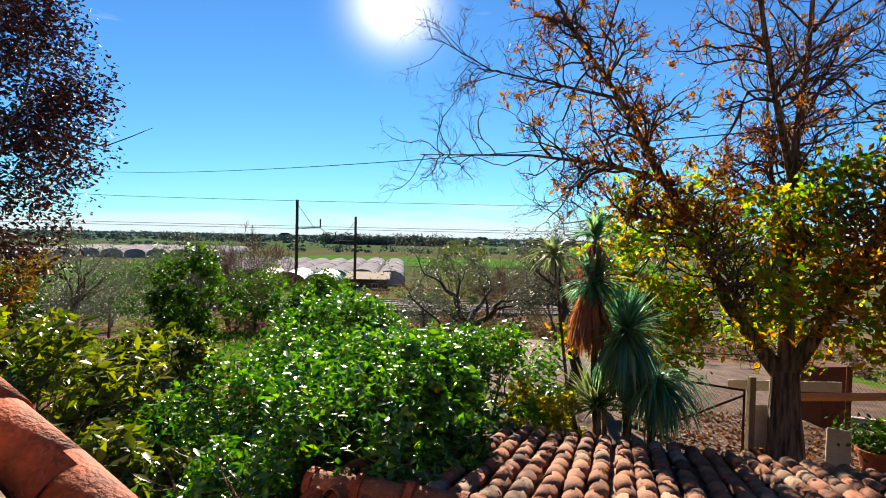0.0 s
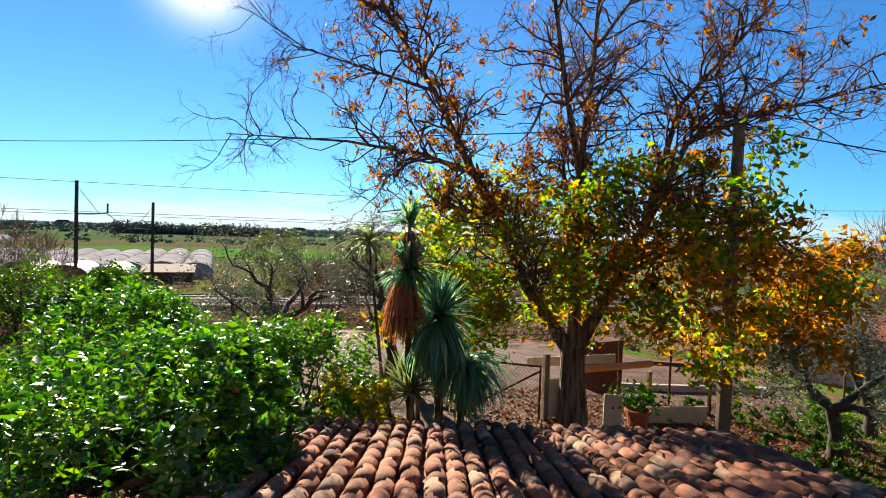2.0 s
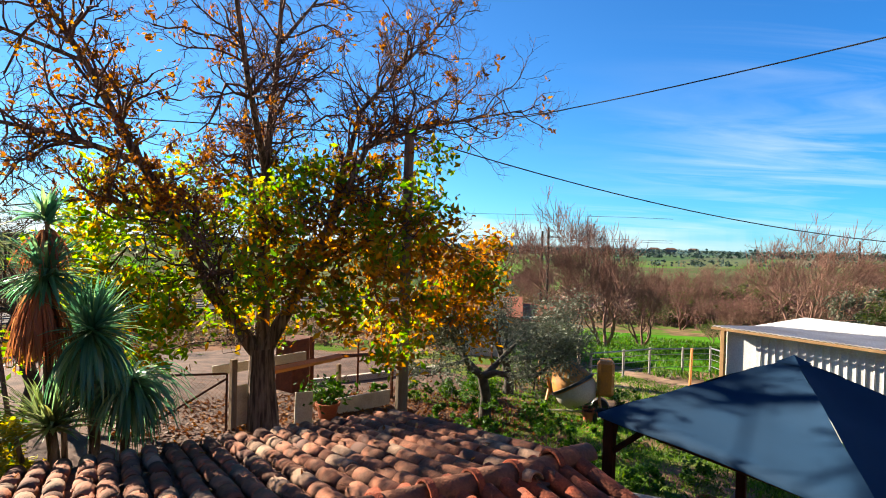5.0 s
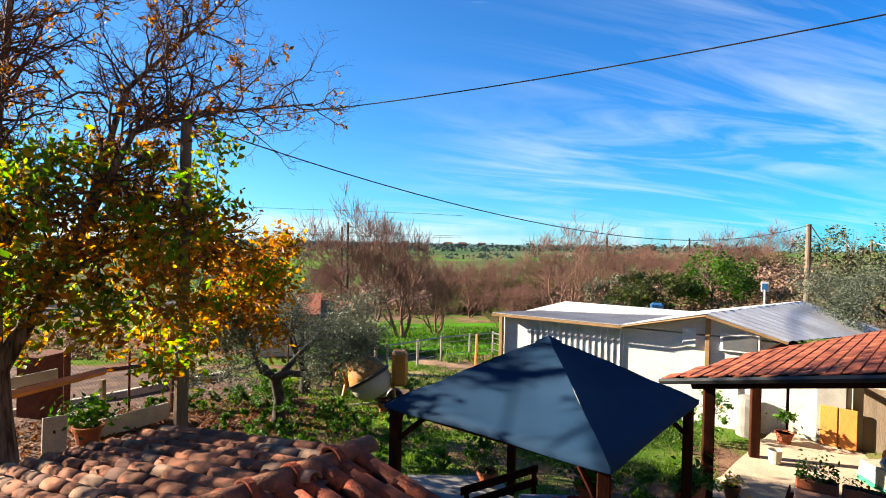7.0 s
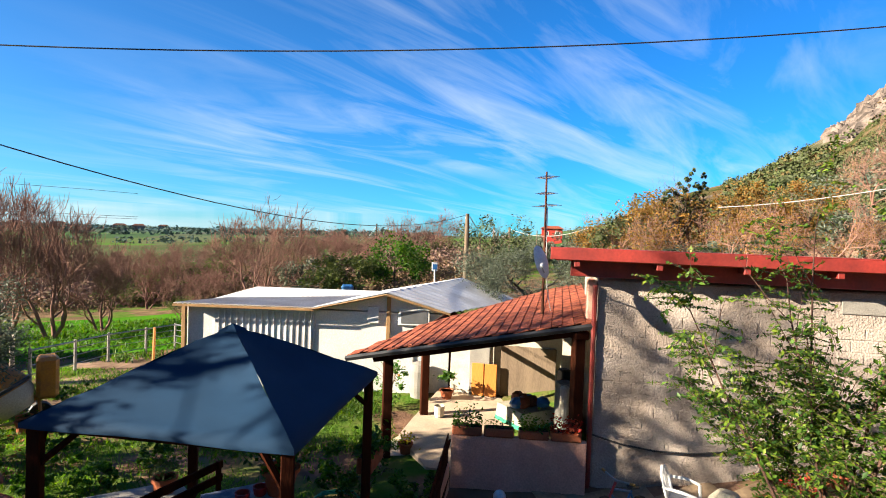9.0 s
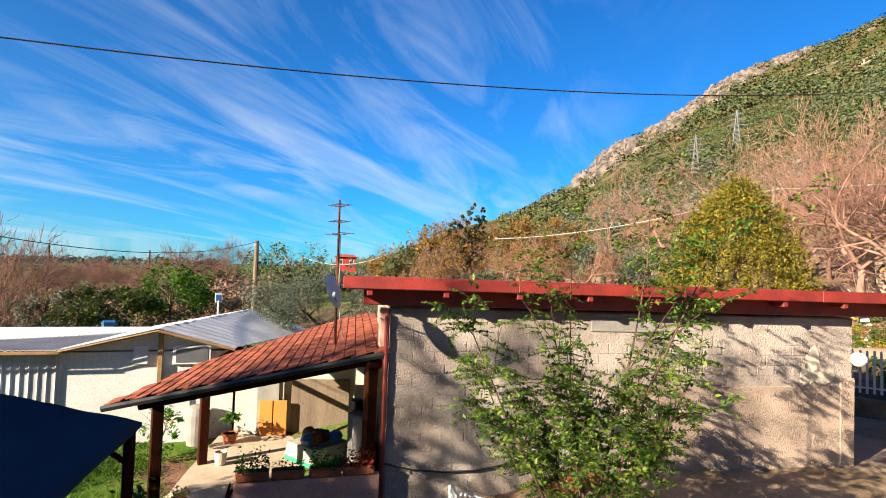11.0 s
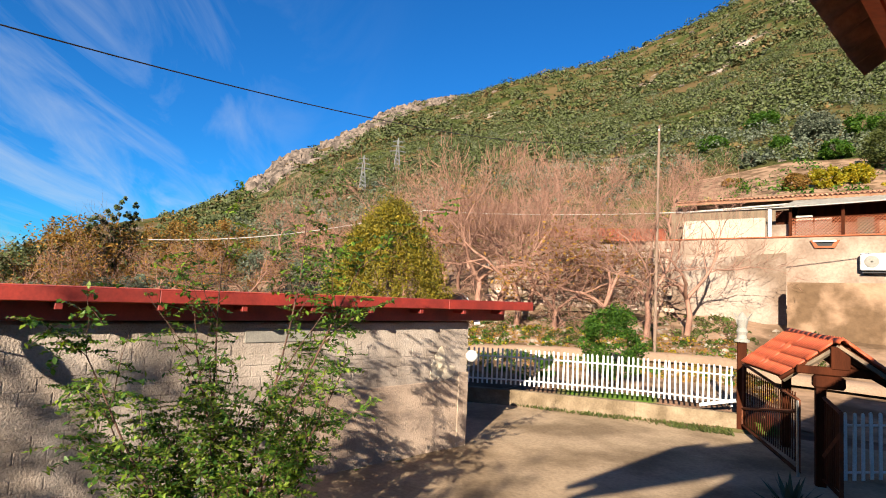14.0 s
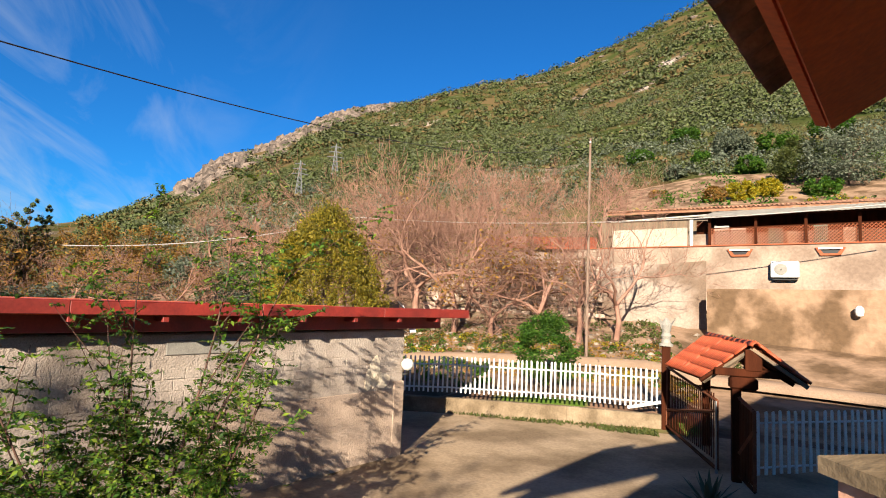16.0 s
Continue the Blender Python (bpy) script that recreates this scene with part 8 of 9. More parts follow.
def make_greenhouse(x0, y0, length, width, h, material, label, yaw, blue=False):
    z = gz(x0, y0)
    g = thing("greenhouse", label, "greenhouse", pose(x0, y0, z - 0.1, 0, 0, yaw), "greenhouses")
    n = 10
    mb = MB()
    for k in range(n + 1):
        a = math.pi * k / n
        x, zz = -width / 2 * math.cos(a), h * 0.45 + h * 0.55 * math.sin(a)
        mb.v += [(x, 0, zz), (x, length, zz)]
    for k in range(n):
        mb.f.append((2 * k, 2 * k + 2, 2 * k + 3, 2 * k + 1))
    b = len(mb.v)
    mb.v += [(-width / 2, 0, 0), (-width / 2, length, 0), (width / 2, 0, 0), (width / 2, length, 0)]
    mb.f += [(0, 1, b + 1, b), (2 * n, b + 2, b + 3, 2 * n + 1)]
    me = mb.mesh("film", material)
    me.shade_smooth()
    part("film", me, None, g)
    end = MB()
    end.v = [(v[0], 0.02, v[2]) for v in mb.v[0:2 * n + 1:2]] + [(-width / 2, 0.02, 0), (width / 2, 0.02, 0)]
    end.f = [tuple(range(n + 1)) + (n + 2, n + 1)]
    part("end_wall", end, M_GH_END if blue else material, g, "ochre netting" if blue else "")
    for k in range(3):
        part("hoop", MB().tube([(-width / 2 * math.cos(math.pi * j / 8) * 1.01, 0.02 + k * length / 2, h * 0.45 + h * 0.56 * math.sin(math.pi * j / 8)) for j in range(9)], 0.05, 4), M_STEEL, g)


M_GH_END = mat("ochre_netting", (0.42, 0.24, 0.05), 0.8, (0.34, 0.2, 0.06), 1, 10, 0.1)
M_GH_BLUE = mat("blue_grey_film", (0.17, 0.27, 0.38), 0.45, (0.12, 0.2, 0.3), 0.4, 6, 0.05)
GH = "long white plastic greenhouse tunnel"
for k in range(9):
    make_greenhouse(-44 + k * 4.5, 92 - 1.0 * k, 46, 4.4, 2.2, M_PLASTIC_FILM, GH, 4)
for k in range(9):
    make_greenhouse(-128 + k * 6.3, 165 + 1.5 * k, 62, 6.2, 2.6, M_PLASTIC_FILM, GH, 9)
for k in range(3):
    make_greenhouse(-24.5 + k * 4.3, 71.5 + (2 - k) * 0.6, 10, 4.2, 2.3, M_GH_BLUE, "blue-grey greenhouse tunnel with an ochre end", 5, True)


def make_brick_house():
    p = pz(7.8, -6.2, 76)
    z = gz(p.x, p.y)
    g = thing("farm_building", "low brick farm building by the railway", "building", pose(p.x, p.y, z - 0.9, 0, 0, 4) @ Matrix.Scale(0.74, 4))
    part("wall", MB().box((0, 3, 1.5), (7.5, 6, 3.0), b=0.03), M_BRICKY, g, "brown brick wall")
    part("roof", MB().slab([(-4.2, -0.6, 3.0), (4.2, -0.6, 3.0), (4.2, 6.6, 3.9), (-4.2, 6.6, 3.9)], 0.15), M_TILE_DARK, g)
    for x in (-2, 1.5):
        w = part("window", MB().box((x, -0.03, 1.7), (1.2, 0.1, 1.0), b=0.01), M_WHITE, g)
        part("pane", MB().box((x, -0.09, 1.7), (1.0, 0.02, 0.8)), M_BLACK, w)


M_BRICKY = mat("brown_brick", (0.24, 0.13, 0.085), 0.9, (0.17, 0.09, 0.065), 1.5, 20, 0.4)
make_brick_house()


def far_house(az, el, r, w, h, wall, roof, label):
    p = pz(az, el, r)
    z = gz(p.x, p.y)
    g = thing("far_house", label, "house", pose(p.x, p.y, z, 0, 0, az))
    part("wall", MB().box((0, 4, h / 2), (w, 8, h), b=0.05), wall, g)
    part("roof", MB().add([(-w * 0.54, -0.6, h), (w * 0.54, -0.6, h), (w * 0.54, 8.6, h), (-w * 0.54, 8.6, h), (-w * 0.3, 4, h + w * 0.14), (w * 0.3, 4, h + w * 0.14)], [(0, 1, 5, 4), (1, 2, 5), (2, 3, 4, 5), (3, 0, 4), (3, 2, 1, 0)]), roof, g)
    for k in (-0.28, 0.0, 0.28):
        ww = part("window", MB().box((k * w, -0.04, h * 0.6), (w * 0.1, 0.1, h * 0.25)), M_WHITE, g)
        part("pane", MB().box((k * w, -0.1, h * 0.6), (w * 0.08, 0.02, h * 0.2)), M_BLACK, ww)


M_REDHOUSE = mat("red_house_paint", (0.55, 0.06, 0.04), 0.8, (0.45, 0.05, 0.04), 0.5, 4, 0.05)
rh = pz(-112.0, 0.2, 170)
g_ = thing("far_house", "red two-storey house beyond the olive trees", "house", pose(rh.x, rh.y, rh.z - 1.2, 0, 0, -112))
part("wall", MB().box((0, 4, 0.6), (6.2, 8, 5.0), b=0.05), M_REDHOUSE, g_)
part("roof", MB().add([(-3.6, -0.6, 3.1), (3.6, -0.6, 3.1), (3.6, 8.6, 3.1), (-3.6, 8.6, 3.1), (-2, 4, 4.0), (2, 4, 4.0)], [(0, 1, 5, 4), (1, 2, 5), (2, 3, 4, 5), (3, 0, 4), (3, 2, 1, 0)]), M_TILE_RED, g_)
for k in (-1.6, 1.6):
    w_ = part("window", MB().box((k, -0.04, 1.6), (1.3, 0.1, 1.3)), M_WHITE, g_)
    part("pane", MB().box((k, -0.1, 1.6), (1.0, 0.02, 1.1)), M_BLACK, w_)
for az, r in ((-66, 900), (-70.5, 820), (-72, 840), (-74, 1000), (-63, 1100), (-4, 700), (3, 760), (-10, 800), (12, 900), (16, 820)):
    far_house(az, -0.6, r, 16, 7, M_CREAM, M_TILE_DARK, "distant pale farmhouse on the plain")


def field(az0, az1, r0, r1, name, label, material, lift=0.12):
    mb, idx = MB(), {}
    na, nr = 40, 10
    for i in range(na + 1):
        for j in range(nr + 1):
            az, r = az0 + (az1 - az0) * i / na, r0 + (r1 - r0) * j / nr
            p = polar(az, r)
            mb.v.append((p.x, p.y, p.z + lift))
    for i in range(na):
        for j in range(nr):
            a = i * (nr + 1) + j
            mb.f.append((a, a + 1, a + nr + 2, a + nr + 1))
    solid(name, mb, material, label, "field", "structure", smooth=True)


M_FIELD = mat("young_crop", (0.10, 0.24, 0.045), 0.95, (0.12, 0.21, 0.05), 0.03, 0.4, 0.0, spec=0.0)
M_FIELD2 = mat("winter_pasture", (0.085, 0.125, 0.05), 0.9, (0.13, 0.125, 0.07), 0.03, 0.4, 0.0, spec=0.0)
M_MEADOW = mat("lush_meadow", (0.06, 0.22, 0.012), 0.95, (0.11, 0.27, 0.025), 0.6, 6, 0.6, spec=0.0)
field(19.5, -22, 146, 222, "crop_field", "bright green crop field on the plain", M_FIELD)
field(-58, -88, 130, 260, "crop_field", "green pasture on the plain", M_FIELD2)
field(-128, -206, 30.9, 62, "bank", "bare earth bank below the hillside houses", M_BANK, 0.05)
field(-179, -206, 62, 110, "terraced_slope", "pinkish bare terraces above the hillside house", M_BANK, 0.3)
field(-156, -206, 21.6, 31, "verge", "bare earth verge between fence and lane", M_BANK, 0.03)
field(-61, -90, 27, 47, "meadow", "lush green meadow beyond the fence", M_MEADOW, 0.03)

# ---- things of the garden ----


def make_mesh_panel(parent, a, b, h, cell=0.09, r=0.0028):
    """Diamond wire netting between two feet a and b."""
    a, b = Vector(a), Vector(b)
    L = math.hypot(b.x - a.x, b.y - a.y)
    d = (b - a) / L
    mb = MB()
    n = int((L + h) / cell)
    for k in range(n):
        u = k * cell - h
        for s in (0, 1):
            p = []
            for uu, vv in ((u, 0.0), (u + h, h)):
                p.append((uu, vv))
            c0, c1 = max(0.0, -u), min(h, L - u)
            if c1 <= c0:
                continue
            q = [(u + c0, c0), (u + c1, c1)]
            if s:
                q = [(L - x, z) for x, z in q]
            mb.tube([a + d * x + Vector((0, 0, z)) for x, z in q], r, 3, False)
    me = bpy.data.meshes.new("netting")
    me.from_pydata(mb.v, [], mb.f)
    me.materials.append(M_RUST)
    ob = part("netting", me, None, parent, "diamond wire netting")
    ob["kind"] = "stuff"


def bar(name, parent, a, b, r, material, n=4, label=""):
    return part(name, MB().tube([a, b], r, n), material, parent, label)


def make_wire_gate():
    g = thing("wire_gate", "rusty framed wire-netting garden gate", "gate")
    a, b = Vector((4.35, 11.0, gz(4.35, 11.0) + 0.02)), Vector((5.98, 10.75, -0.2))
    up = Vector((0, 0, 1.18))
    for p, q in ((a, b), (a + up, b + up), (a, a + up), (b, b + up), (a + up * 0.1, b + up * 0.92)):
        bar("bar", g, p, q, 0.025, M_RUST, 6)
    make_mesh_panel(g, a, b, 1.15)


make_wire_gate()


def make_net_fence():
    g = thing("netting_fence", "wire-netting garden fence on iron posts", "fence")
    pts = [(7.6, 12.6), (9.6, 12.9), (11.6, 13.2), (13.6, 13.4), (15.8, 13.4), (18.5, 13.0)]
    for (x, y) in pts:
        z = gz(x, y)
        bar("post", g, (x, y, z - 0.1), (x, y, z + 1.75), 0.035, M_RUST, 6)
    for (x, y), (x2, y2) in zip(pts, pts[1:]):
        make_mesh_panel(g, (x, y, gz(x, y) + 0.05), (x2, y2, gz(x2, y2) + 0.05), 1.65, 0.11)


make_net_fence()


def post_and_boards():
    g = thing("timber_fence", "makeshift fence of pale boards and an orange beam", "fence")
    z = gz(6.3, 10.8)
    part("post", MB().box((6.12, 10.75, z + 0.72), (0.12, 0.12, 1.55), b=0.01), M_WOOD_PALE, g, "pale timber post")
    part("board", MB().box((6.5, 10.95, z + 0.45), (0.5, 0.05, 0.85), pose(0, 0, 0), b=0.008), M_WHITE_OLD, g, "off-white board")
    part("board", MB().box((7.3, 11.6, z + 1.1), (2.4, 0.06, 0.22), b=0.008), M_WHITE_OLD, g)
    a, b = Vector((7.1, 11.2, z + 0.98)), Vector((9.6, 11.6, z + 0.92))
    part("beam", MB().tube([a, b], 0.085, 4), M_WOOD_ORANGE, g, "orange painted beam")
    part("post", MB().box((9.55, 11.6, gz(9.55, 11.6) + 0.55), (0.1, 0.1, 1.3), b=0.01), M_WOOD_PALE, g)
    a, b = Vector((9.7, 11.7, z + 0.9)), Vector((11.9, 12.1, z + 0.6))
    part("beam", MB().tube([a, b], 0.05, 4), M_RUST, g, "dark red rail")
    part("post", MB().box((12.0, 12.1, gz(12, 12.1) + 0.7), (0.08, 0.08, 1.5), b=0.01), M_RUST, g)
    m = frame_of((9.1, 11.1, gz(9.1, 11.1)), (11.2, 11.4, 0))
    part("board", MB().box((1.0, 0, 0.2), (2.3, 0.05, 0.42), m @ pose(0, 0, 0, 0, 6), b=0.01), M_WHITE_OLD, g, "long off-white ground board")


M_WOOD_PALE = mat("pale_timber", (0.48, 0.34, 0.21), 0.85, (0.36, 0.25, 0.16), 4, 50, 0.3, stretch=(1, 1, 0.15))
M_WHITE_OLD = mat("old_white_board", (0.78, 0.71, 0.58), 0.8, (0.62, 0.55, 0.44), 3, 30, 0.15)
post_and_boards()
bd = thing("leaning_board", "white board leaning in the garden", "board", pose(7.75, 10.6, gz(7.75, 10.6) + 0.02, -8, 4, -15))
part("panel", MB().box((0, 0, 0.35), (0.42, 0.05, 0.7), b=0.012), M_WHITE_OLD, bd)
solid("iron_cabinet", MB().box((0, 0, 0.8), (0.9, 0.7, 1.6), b=0.02), M_RUST, "rust-red iron cabinet behind the fence", "cabinet", m=pose(10.0, 14.2, gz(10, 14.2), 0, 0, 10))
kb = [(9.5, 14.6), (12.3, 15.3), (17.2, 14.7)]
mbk = MB()
for p_, q_ in zip(kb, kb[1:]):
    m_ = frame_of((*p_, gz(*p_)), (*q_, 0))
    mbk.box((math.dist(p_, q_) / 2, 0, 0.02), (math.dist(p_, q_), 0.18, 0.34), m_ @ pose(0, 0, 0, 0, math.degrees(math.atan2(gz(*p_) - gz(*q_), math.dist(p_, q_)))), b=0.02)
solid("garden_kerb", mbk, M_CONCRETE, "low pale concrete garden kerb", "kerb", "structure")


def flower_pot(x, y, z, r, h, mat_leaf, label, nleaf=160, size=0.09, spread=1.4, tall=1.2, name="flower_pot", seed=1, group="", trough=None, pot=M_TERRA):
    rng = np.random.default_rng(seed)
    g = thing(name, label, "plant pot", pose(x, y, z, 0, 0, rng.uniform(0, 360) if trough is None else trough), group)
    if trough is None:
        part("pot", MB().lathe([(r * 0.68, 0), (r * 0.92, h * 0.82), (r * 1.06, h * 0.84), (r * 1.06, h), (r * 0.9, h), (r * 0.86, h * 0.9)], 16), pot, g, smooth=False)
        c = rng.normal(size=(nleaf, 3)) * np.array([r, r, r * 0.5]) * spread * 0.6 + np.array([0, 0, h + r * 0.6 * tall])
    else:
        part("pot", MB().box((0, 0, h / 2), (r * 2, r * 0.7, h), b=0.02), pot, g)
        c = np.stack([rng.uniform(-r, r, nleaf), rng.normal(size=nleaf) * r * 0.3, h + np.abs(rng.normal(size=nleaf)) * r * 0.35 * tall], 1)
    c = c[c[:, 2] > h * 0.7]
    part("soil", MB().lathe([(0.001, h * 0.9), (r * 0.8, h * 0.9)], 12, cap=False) if trough is None else MB().box((0, 0, h * 0.98), (r * 1.8, r * 0.55, 0.03)), M_SOIL, g)
    part("foliage", leaves_mesh("foliage", c, size, mat_leaf, rng, 0.5, 0.4), None, g)
    return g


def on_ground(x, y):
    return gz(x, y) + 0.01


flower_pot(8.55, 10.75, on_ground(8.55, 10.75), 0.28, 0.42, L_GREEN, "green plant in a terracotta pot by the board", 300, 0.16, 1.7, 1.5, seed=3)
for k, (x, y, s) in enumerate(((13.2, 11.2, 0.5), (14.0, 11.0, 0.6), (12.6, 11.6, 0.45), (11.6, 9.6, 0.35), (12.9, 7.6, 0.45), (13.4, 9.6, 0.4), (10.2, 9.0, 0.3), (11.2, 8.0, 0.35), (16.5, 12.0, 0.6), (15.4, 11.6, 0.5), (9.6, 12.2, 0.3), (12.0, 12.7, 0.3), (10.4, 7.0, 0.4), (11.8, 6.4, 0.5), (12.6, 5.2, 0.4), (9.6, 6.2, 0.45), (13.6, 6.0, 0.35), (10.8, 5.0, 0.35), (9.9, 7.9, 0.5), (14.3, 4.6, 0.4), (16.2, 8.2, 0.7), (17.2, 9.6, 0.8), (16.8, 6.9, 0.5), (11.9, 8.6, 0.5), (13.9, 8.3, 0.5), (9.2, 4.6, 0.35))):
    leafy_bush("garden_plant", "low green garden plant in dark soil", x, y, s, s * 1.3, L_GREEN, 420, 0.12, 400 + k, 12)
flower_pot(14.3, 10.4, on_ground(14.3, 10.4), 0.14, 0.26, L_GREEN, "small plant in a white pot", 60, 0.08, seed=5, pot=M_WHITE)
for k, (x, y) in enumerate(((14.6, 6.95), (14.95, 7.1), (14.75, 6.6))):
    flower_pot(x, y, on_ground(x, y), 0.17, 0.3, L_GREEN, "terracotta pot beside the cement mixer", 20, 0.06, seed=6 + k, group="pots by the mixer")


def make_turf():
    """Tufts of grass in patches, and fallen walnut leaves on the soil between them."""
    rng = np.random.default_rng(77)
    n = 60000
    x, y = rng.uniform(7.2, 24, n), rng.uniform(-1.0, 12.5, n)
    patch = np.sin(x * 1.1 + 0.6 * np.sin(y * 1.7)) * np.cos(y * 0.9 + 1.2) + 0.5 * np.sin(x * 2.7) * np.sin(y * 2.3)
    keep = (patch + rng.normal(size=n) * 0.35 > 0.25) & (np.hypot(x - 9, y - 1) > 0.5) & ~((y > 8.6) & (x < 12.5)) & (x - 0.35 * y < 19.2)
    x, y = x[keep], y[keep]
    c = np.stack([x, y, ground(x, y) + 0.035], 1)
    tagged(new("grass", leaves_mesh("grass", c, 0.13, L_TURF, rng, 0.13, 0.0, -1.6)), "bright green tufts of winter grass", "grass", kind="stuff")
    n = 5200
    x, y = rng.normal(10.5, 3.0, n), rng.normal(9.6, 1.9, n)
    keep = (x > 5.9) & (y > 5.9) & (x < 18)
    x, y = x[keep], y[keep]
    c = np.stack([x, y, ground(x, y) + 0.03], 1)
    tagged(new("leaf_litter", leaves_mesh("leaf_litter", c, 0.14, L_LITTER, rng, 0.5, 2.0)), "fallen brown and orange walnut leaves", "leaves", kind="stuff")
    n = 90
    u, v = rng.uniform(-1.6, 3.4, n), rng.uniform(3.9, 6.9, n)
    c = np.array([(RX * a + RD * b + Vector((0, 0, 1.93 - (b - 3.68) * R_SL + 0.1)))[:] for a, b in zip(u, v)])
    tagged(new("leaf_litter", leaves_mesh("leaf_litter", c, 0.10, L_LITTER, rng, 0.5, 2.0)), "few fallen leaves lying on the roof tiles", "leaves", kind="stuff")


L_TURF = leaf_mat("turf_blade", [(0.08, 0.22, 0.012), (0.14, 0.32, 0.018), (0.24, 0.40, 0.03), (0.10, 0.20, 0.02)], 0.55, 0.45)
L_LITTER = leaf_mat("fallen_leaf", [(0.30, 0.12, 0.045), (0.20, 0.08, 0.04), (0.42, 0.19, 0.06), (0.14, 0.06, 0.035)], 0.8, 0.2)
make_turf()


def make_mixer():
    x, y = 14.9, 7.6
    g = thing("cement_mixer", "yellow cement mixer with a tilting drum", "cement mixer", pose(x, y, on_ground(x, y) - 0.12, 0, 0, -63) @ Matrix.Scale(1.34, 4))
    dm = pose(0, 0, 0.74, -8, -30, 0)
    drum = part("drum", MB().lathe([(0.05, -0.42), (0.30, -0.40), (0.44, -0.2), (0.46, 0.02), (0.38, 0.25), (0.25, 0.46), (0.27, 0.5), (0.22, 0.48), (0.2, 0.4)], 20, dm, cap=False), M_YELLOW, g, "ochre-yellow drum", smooth=True)
    part("ring_gear", MB().lathe([(0.47, -0.03), (0.5, -0.02), (0.5, 0.03), (0.47, 0.04)], 24, dm, cap=False), M_BLACK, drum)
    part("drum_base", MB().lathe([(0.04, -0.46), (0.31, -0.44), (0.455, -0.2), (0.46, -0.05)], 20, dm, cap=False), M_WHITE_OLD, drum, "cement-splashed drum base", smooth=True)
    part("motor_housing", MB().box((0.68, 0, 0.95), (0.34, 0.42, 0.75), b=0.06), M_YELLOW, g)
    part("yoke", MB().tube([(-0.55, 0, 0.9), (-0.45, -0.0, 0.5), (0.4, 0, 0.45), (0.6, 0, 0.7)], 0.04, 6), M_YELLOW, g)
    part("tilt_wheel", MB().tube([(-0.72, 0.26 * math.cos(a * 0.524), 0.95 + 0.26 * math.sin(a * 0.524)) for a in range(13)], 0.018, 6), M_YELLOW, g)
    for s in (-1, 1):
        part("leg", MB().tube([(-0.5, 0, 0.6), (-0.62, s * 0.38, 0.0)], 0.03, 6), M_YELLOW, g)
        part("leg", MB().tube([(0.55, 0, 0.6), (0.6, s * 0.34, 0.2)], 0.03, 6), M_YELLOW, g)
        wh = part("wheel", MB().lathe([(0.06, -0.04), (0.18, -0.05), (0.2, 0), (0.18, 0.05), (0.06, 0.04)], 16, pose(0.6, s * 0.38, 0.2, 90)), M_BLACK, g)
        part("hub", MB().lathe([(0.05, -0.055), (0.05, 0.055)], 10, pose(0.6, s * 0.38, 0.2, 90)), M_STEEL, wh)
    part("spreader", MB().tube([(-0.6, 0, 0.12), (0.6, 0, 0.2)], 0.025, 6), M_WHITE_OLD, g)


make_mixer()
solid("stone_slab", MB().box((0, 0, 0.75), (0.62, 0.12, 1.7), b=0.02), M_CONCRETE, "pale upright concrete slab among the plants", "slab", m=pose(19.6, 9.75, gz(19.6, 9.75), 0, 0, 25))


def make_hut():
    a = pz(-54.5, -8, 27)
    x, y = a.x, a.y
    z = gz(x, y)
    g = thing("garden_hut", "corrugated garden hut with a rusty red roof", "hut", pose(x, y, z, 0, 0, -58))
    part("wall", MB().box((0.6, 1.6, 0.95), (4.6, 3.0, 2.0), b=0.02), M_WHITE_OLD, g, "grey-white corrugated wall")
    for k in range(22):
        part("rib", MB().box((-1.65 + k * 0.21, 0.08, 0.95), (0.06, 0.05, 1.95)), M_WHITE_OLD, g)
    top = z
    part("roof", MB().slab([(-1.9, -0.3, 2.0), (1.6, -0.3, 2.0), (1.6, 3.6, 2.6), (-1.9, 3.6, 2.6)], 0.06), M_RUSTROOF, g, "rusty red sheet roof")
    part("roof", MB().slab([(1.5, -0.3, 1.85), (3.3, -0.3, 1.8), (3.3, 3.4, 2.2), (1.5, 3.4, 2.3)], 0.06), M_RUSTROOF, g)


M_RUSTROOF = mat("rusty_red_sheet", (0.40, 0.13, 0.075), 0.8, (0.28, 0.10, 0.06), 1.2, 14, 0.2)
make_hut()


def make_yard_fence():
    g = thing("wire_fence", "low steel wire fence between yard and meadow", "fence")
    pts = [(19.9, 9.4), (21.8, 8.9), (23.6, 8.5), (25.0, 7.6), (26.2, 6.8), (24.6, 5.6), (22.0, 4.9)]
    for x, y in pts:
        z = gz(x, y)
        bar("post", g, (x, y, z - 0.1), (x, y, z + 1.15), 0.05, M_CONC_GREY, 6)
    for (x, y), (x2, y2) in zip(pts, pts[1:]):
        za, zb = gz(x, y), gz(x2, y2)
        for h in (0.3, 0.6, 0.85, 1.08):
            bar("rail", g, (x, y, za + h), (x2, y2, zb + h), 0.014 if h < 1 else 0.03, M_STEEL, 4)


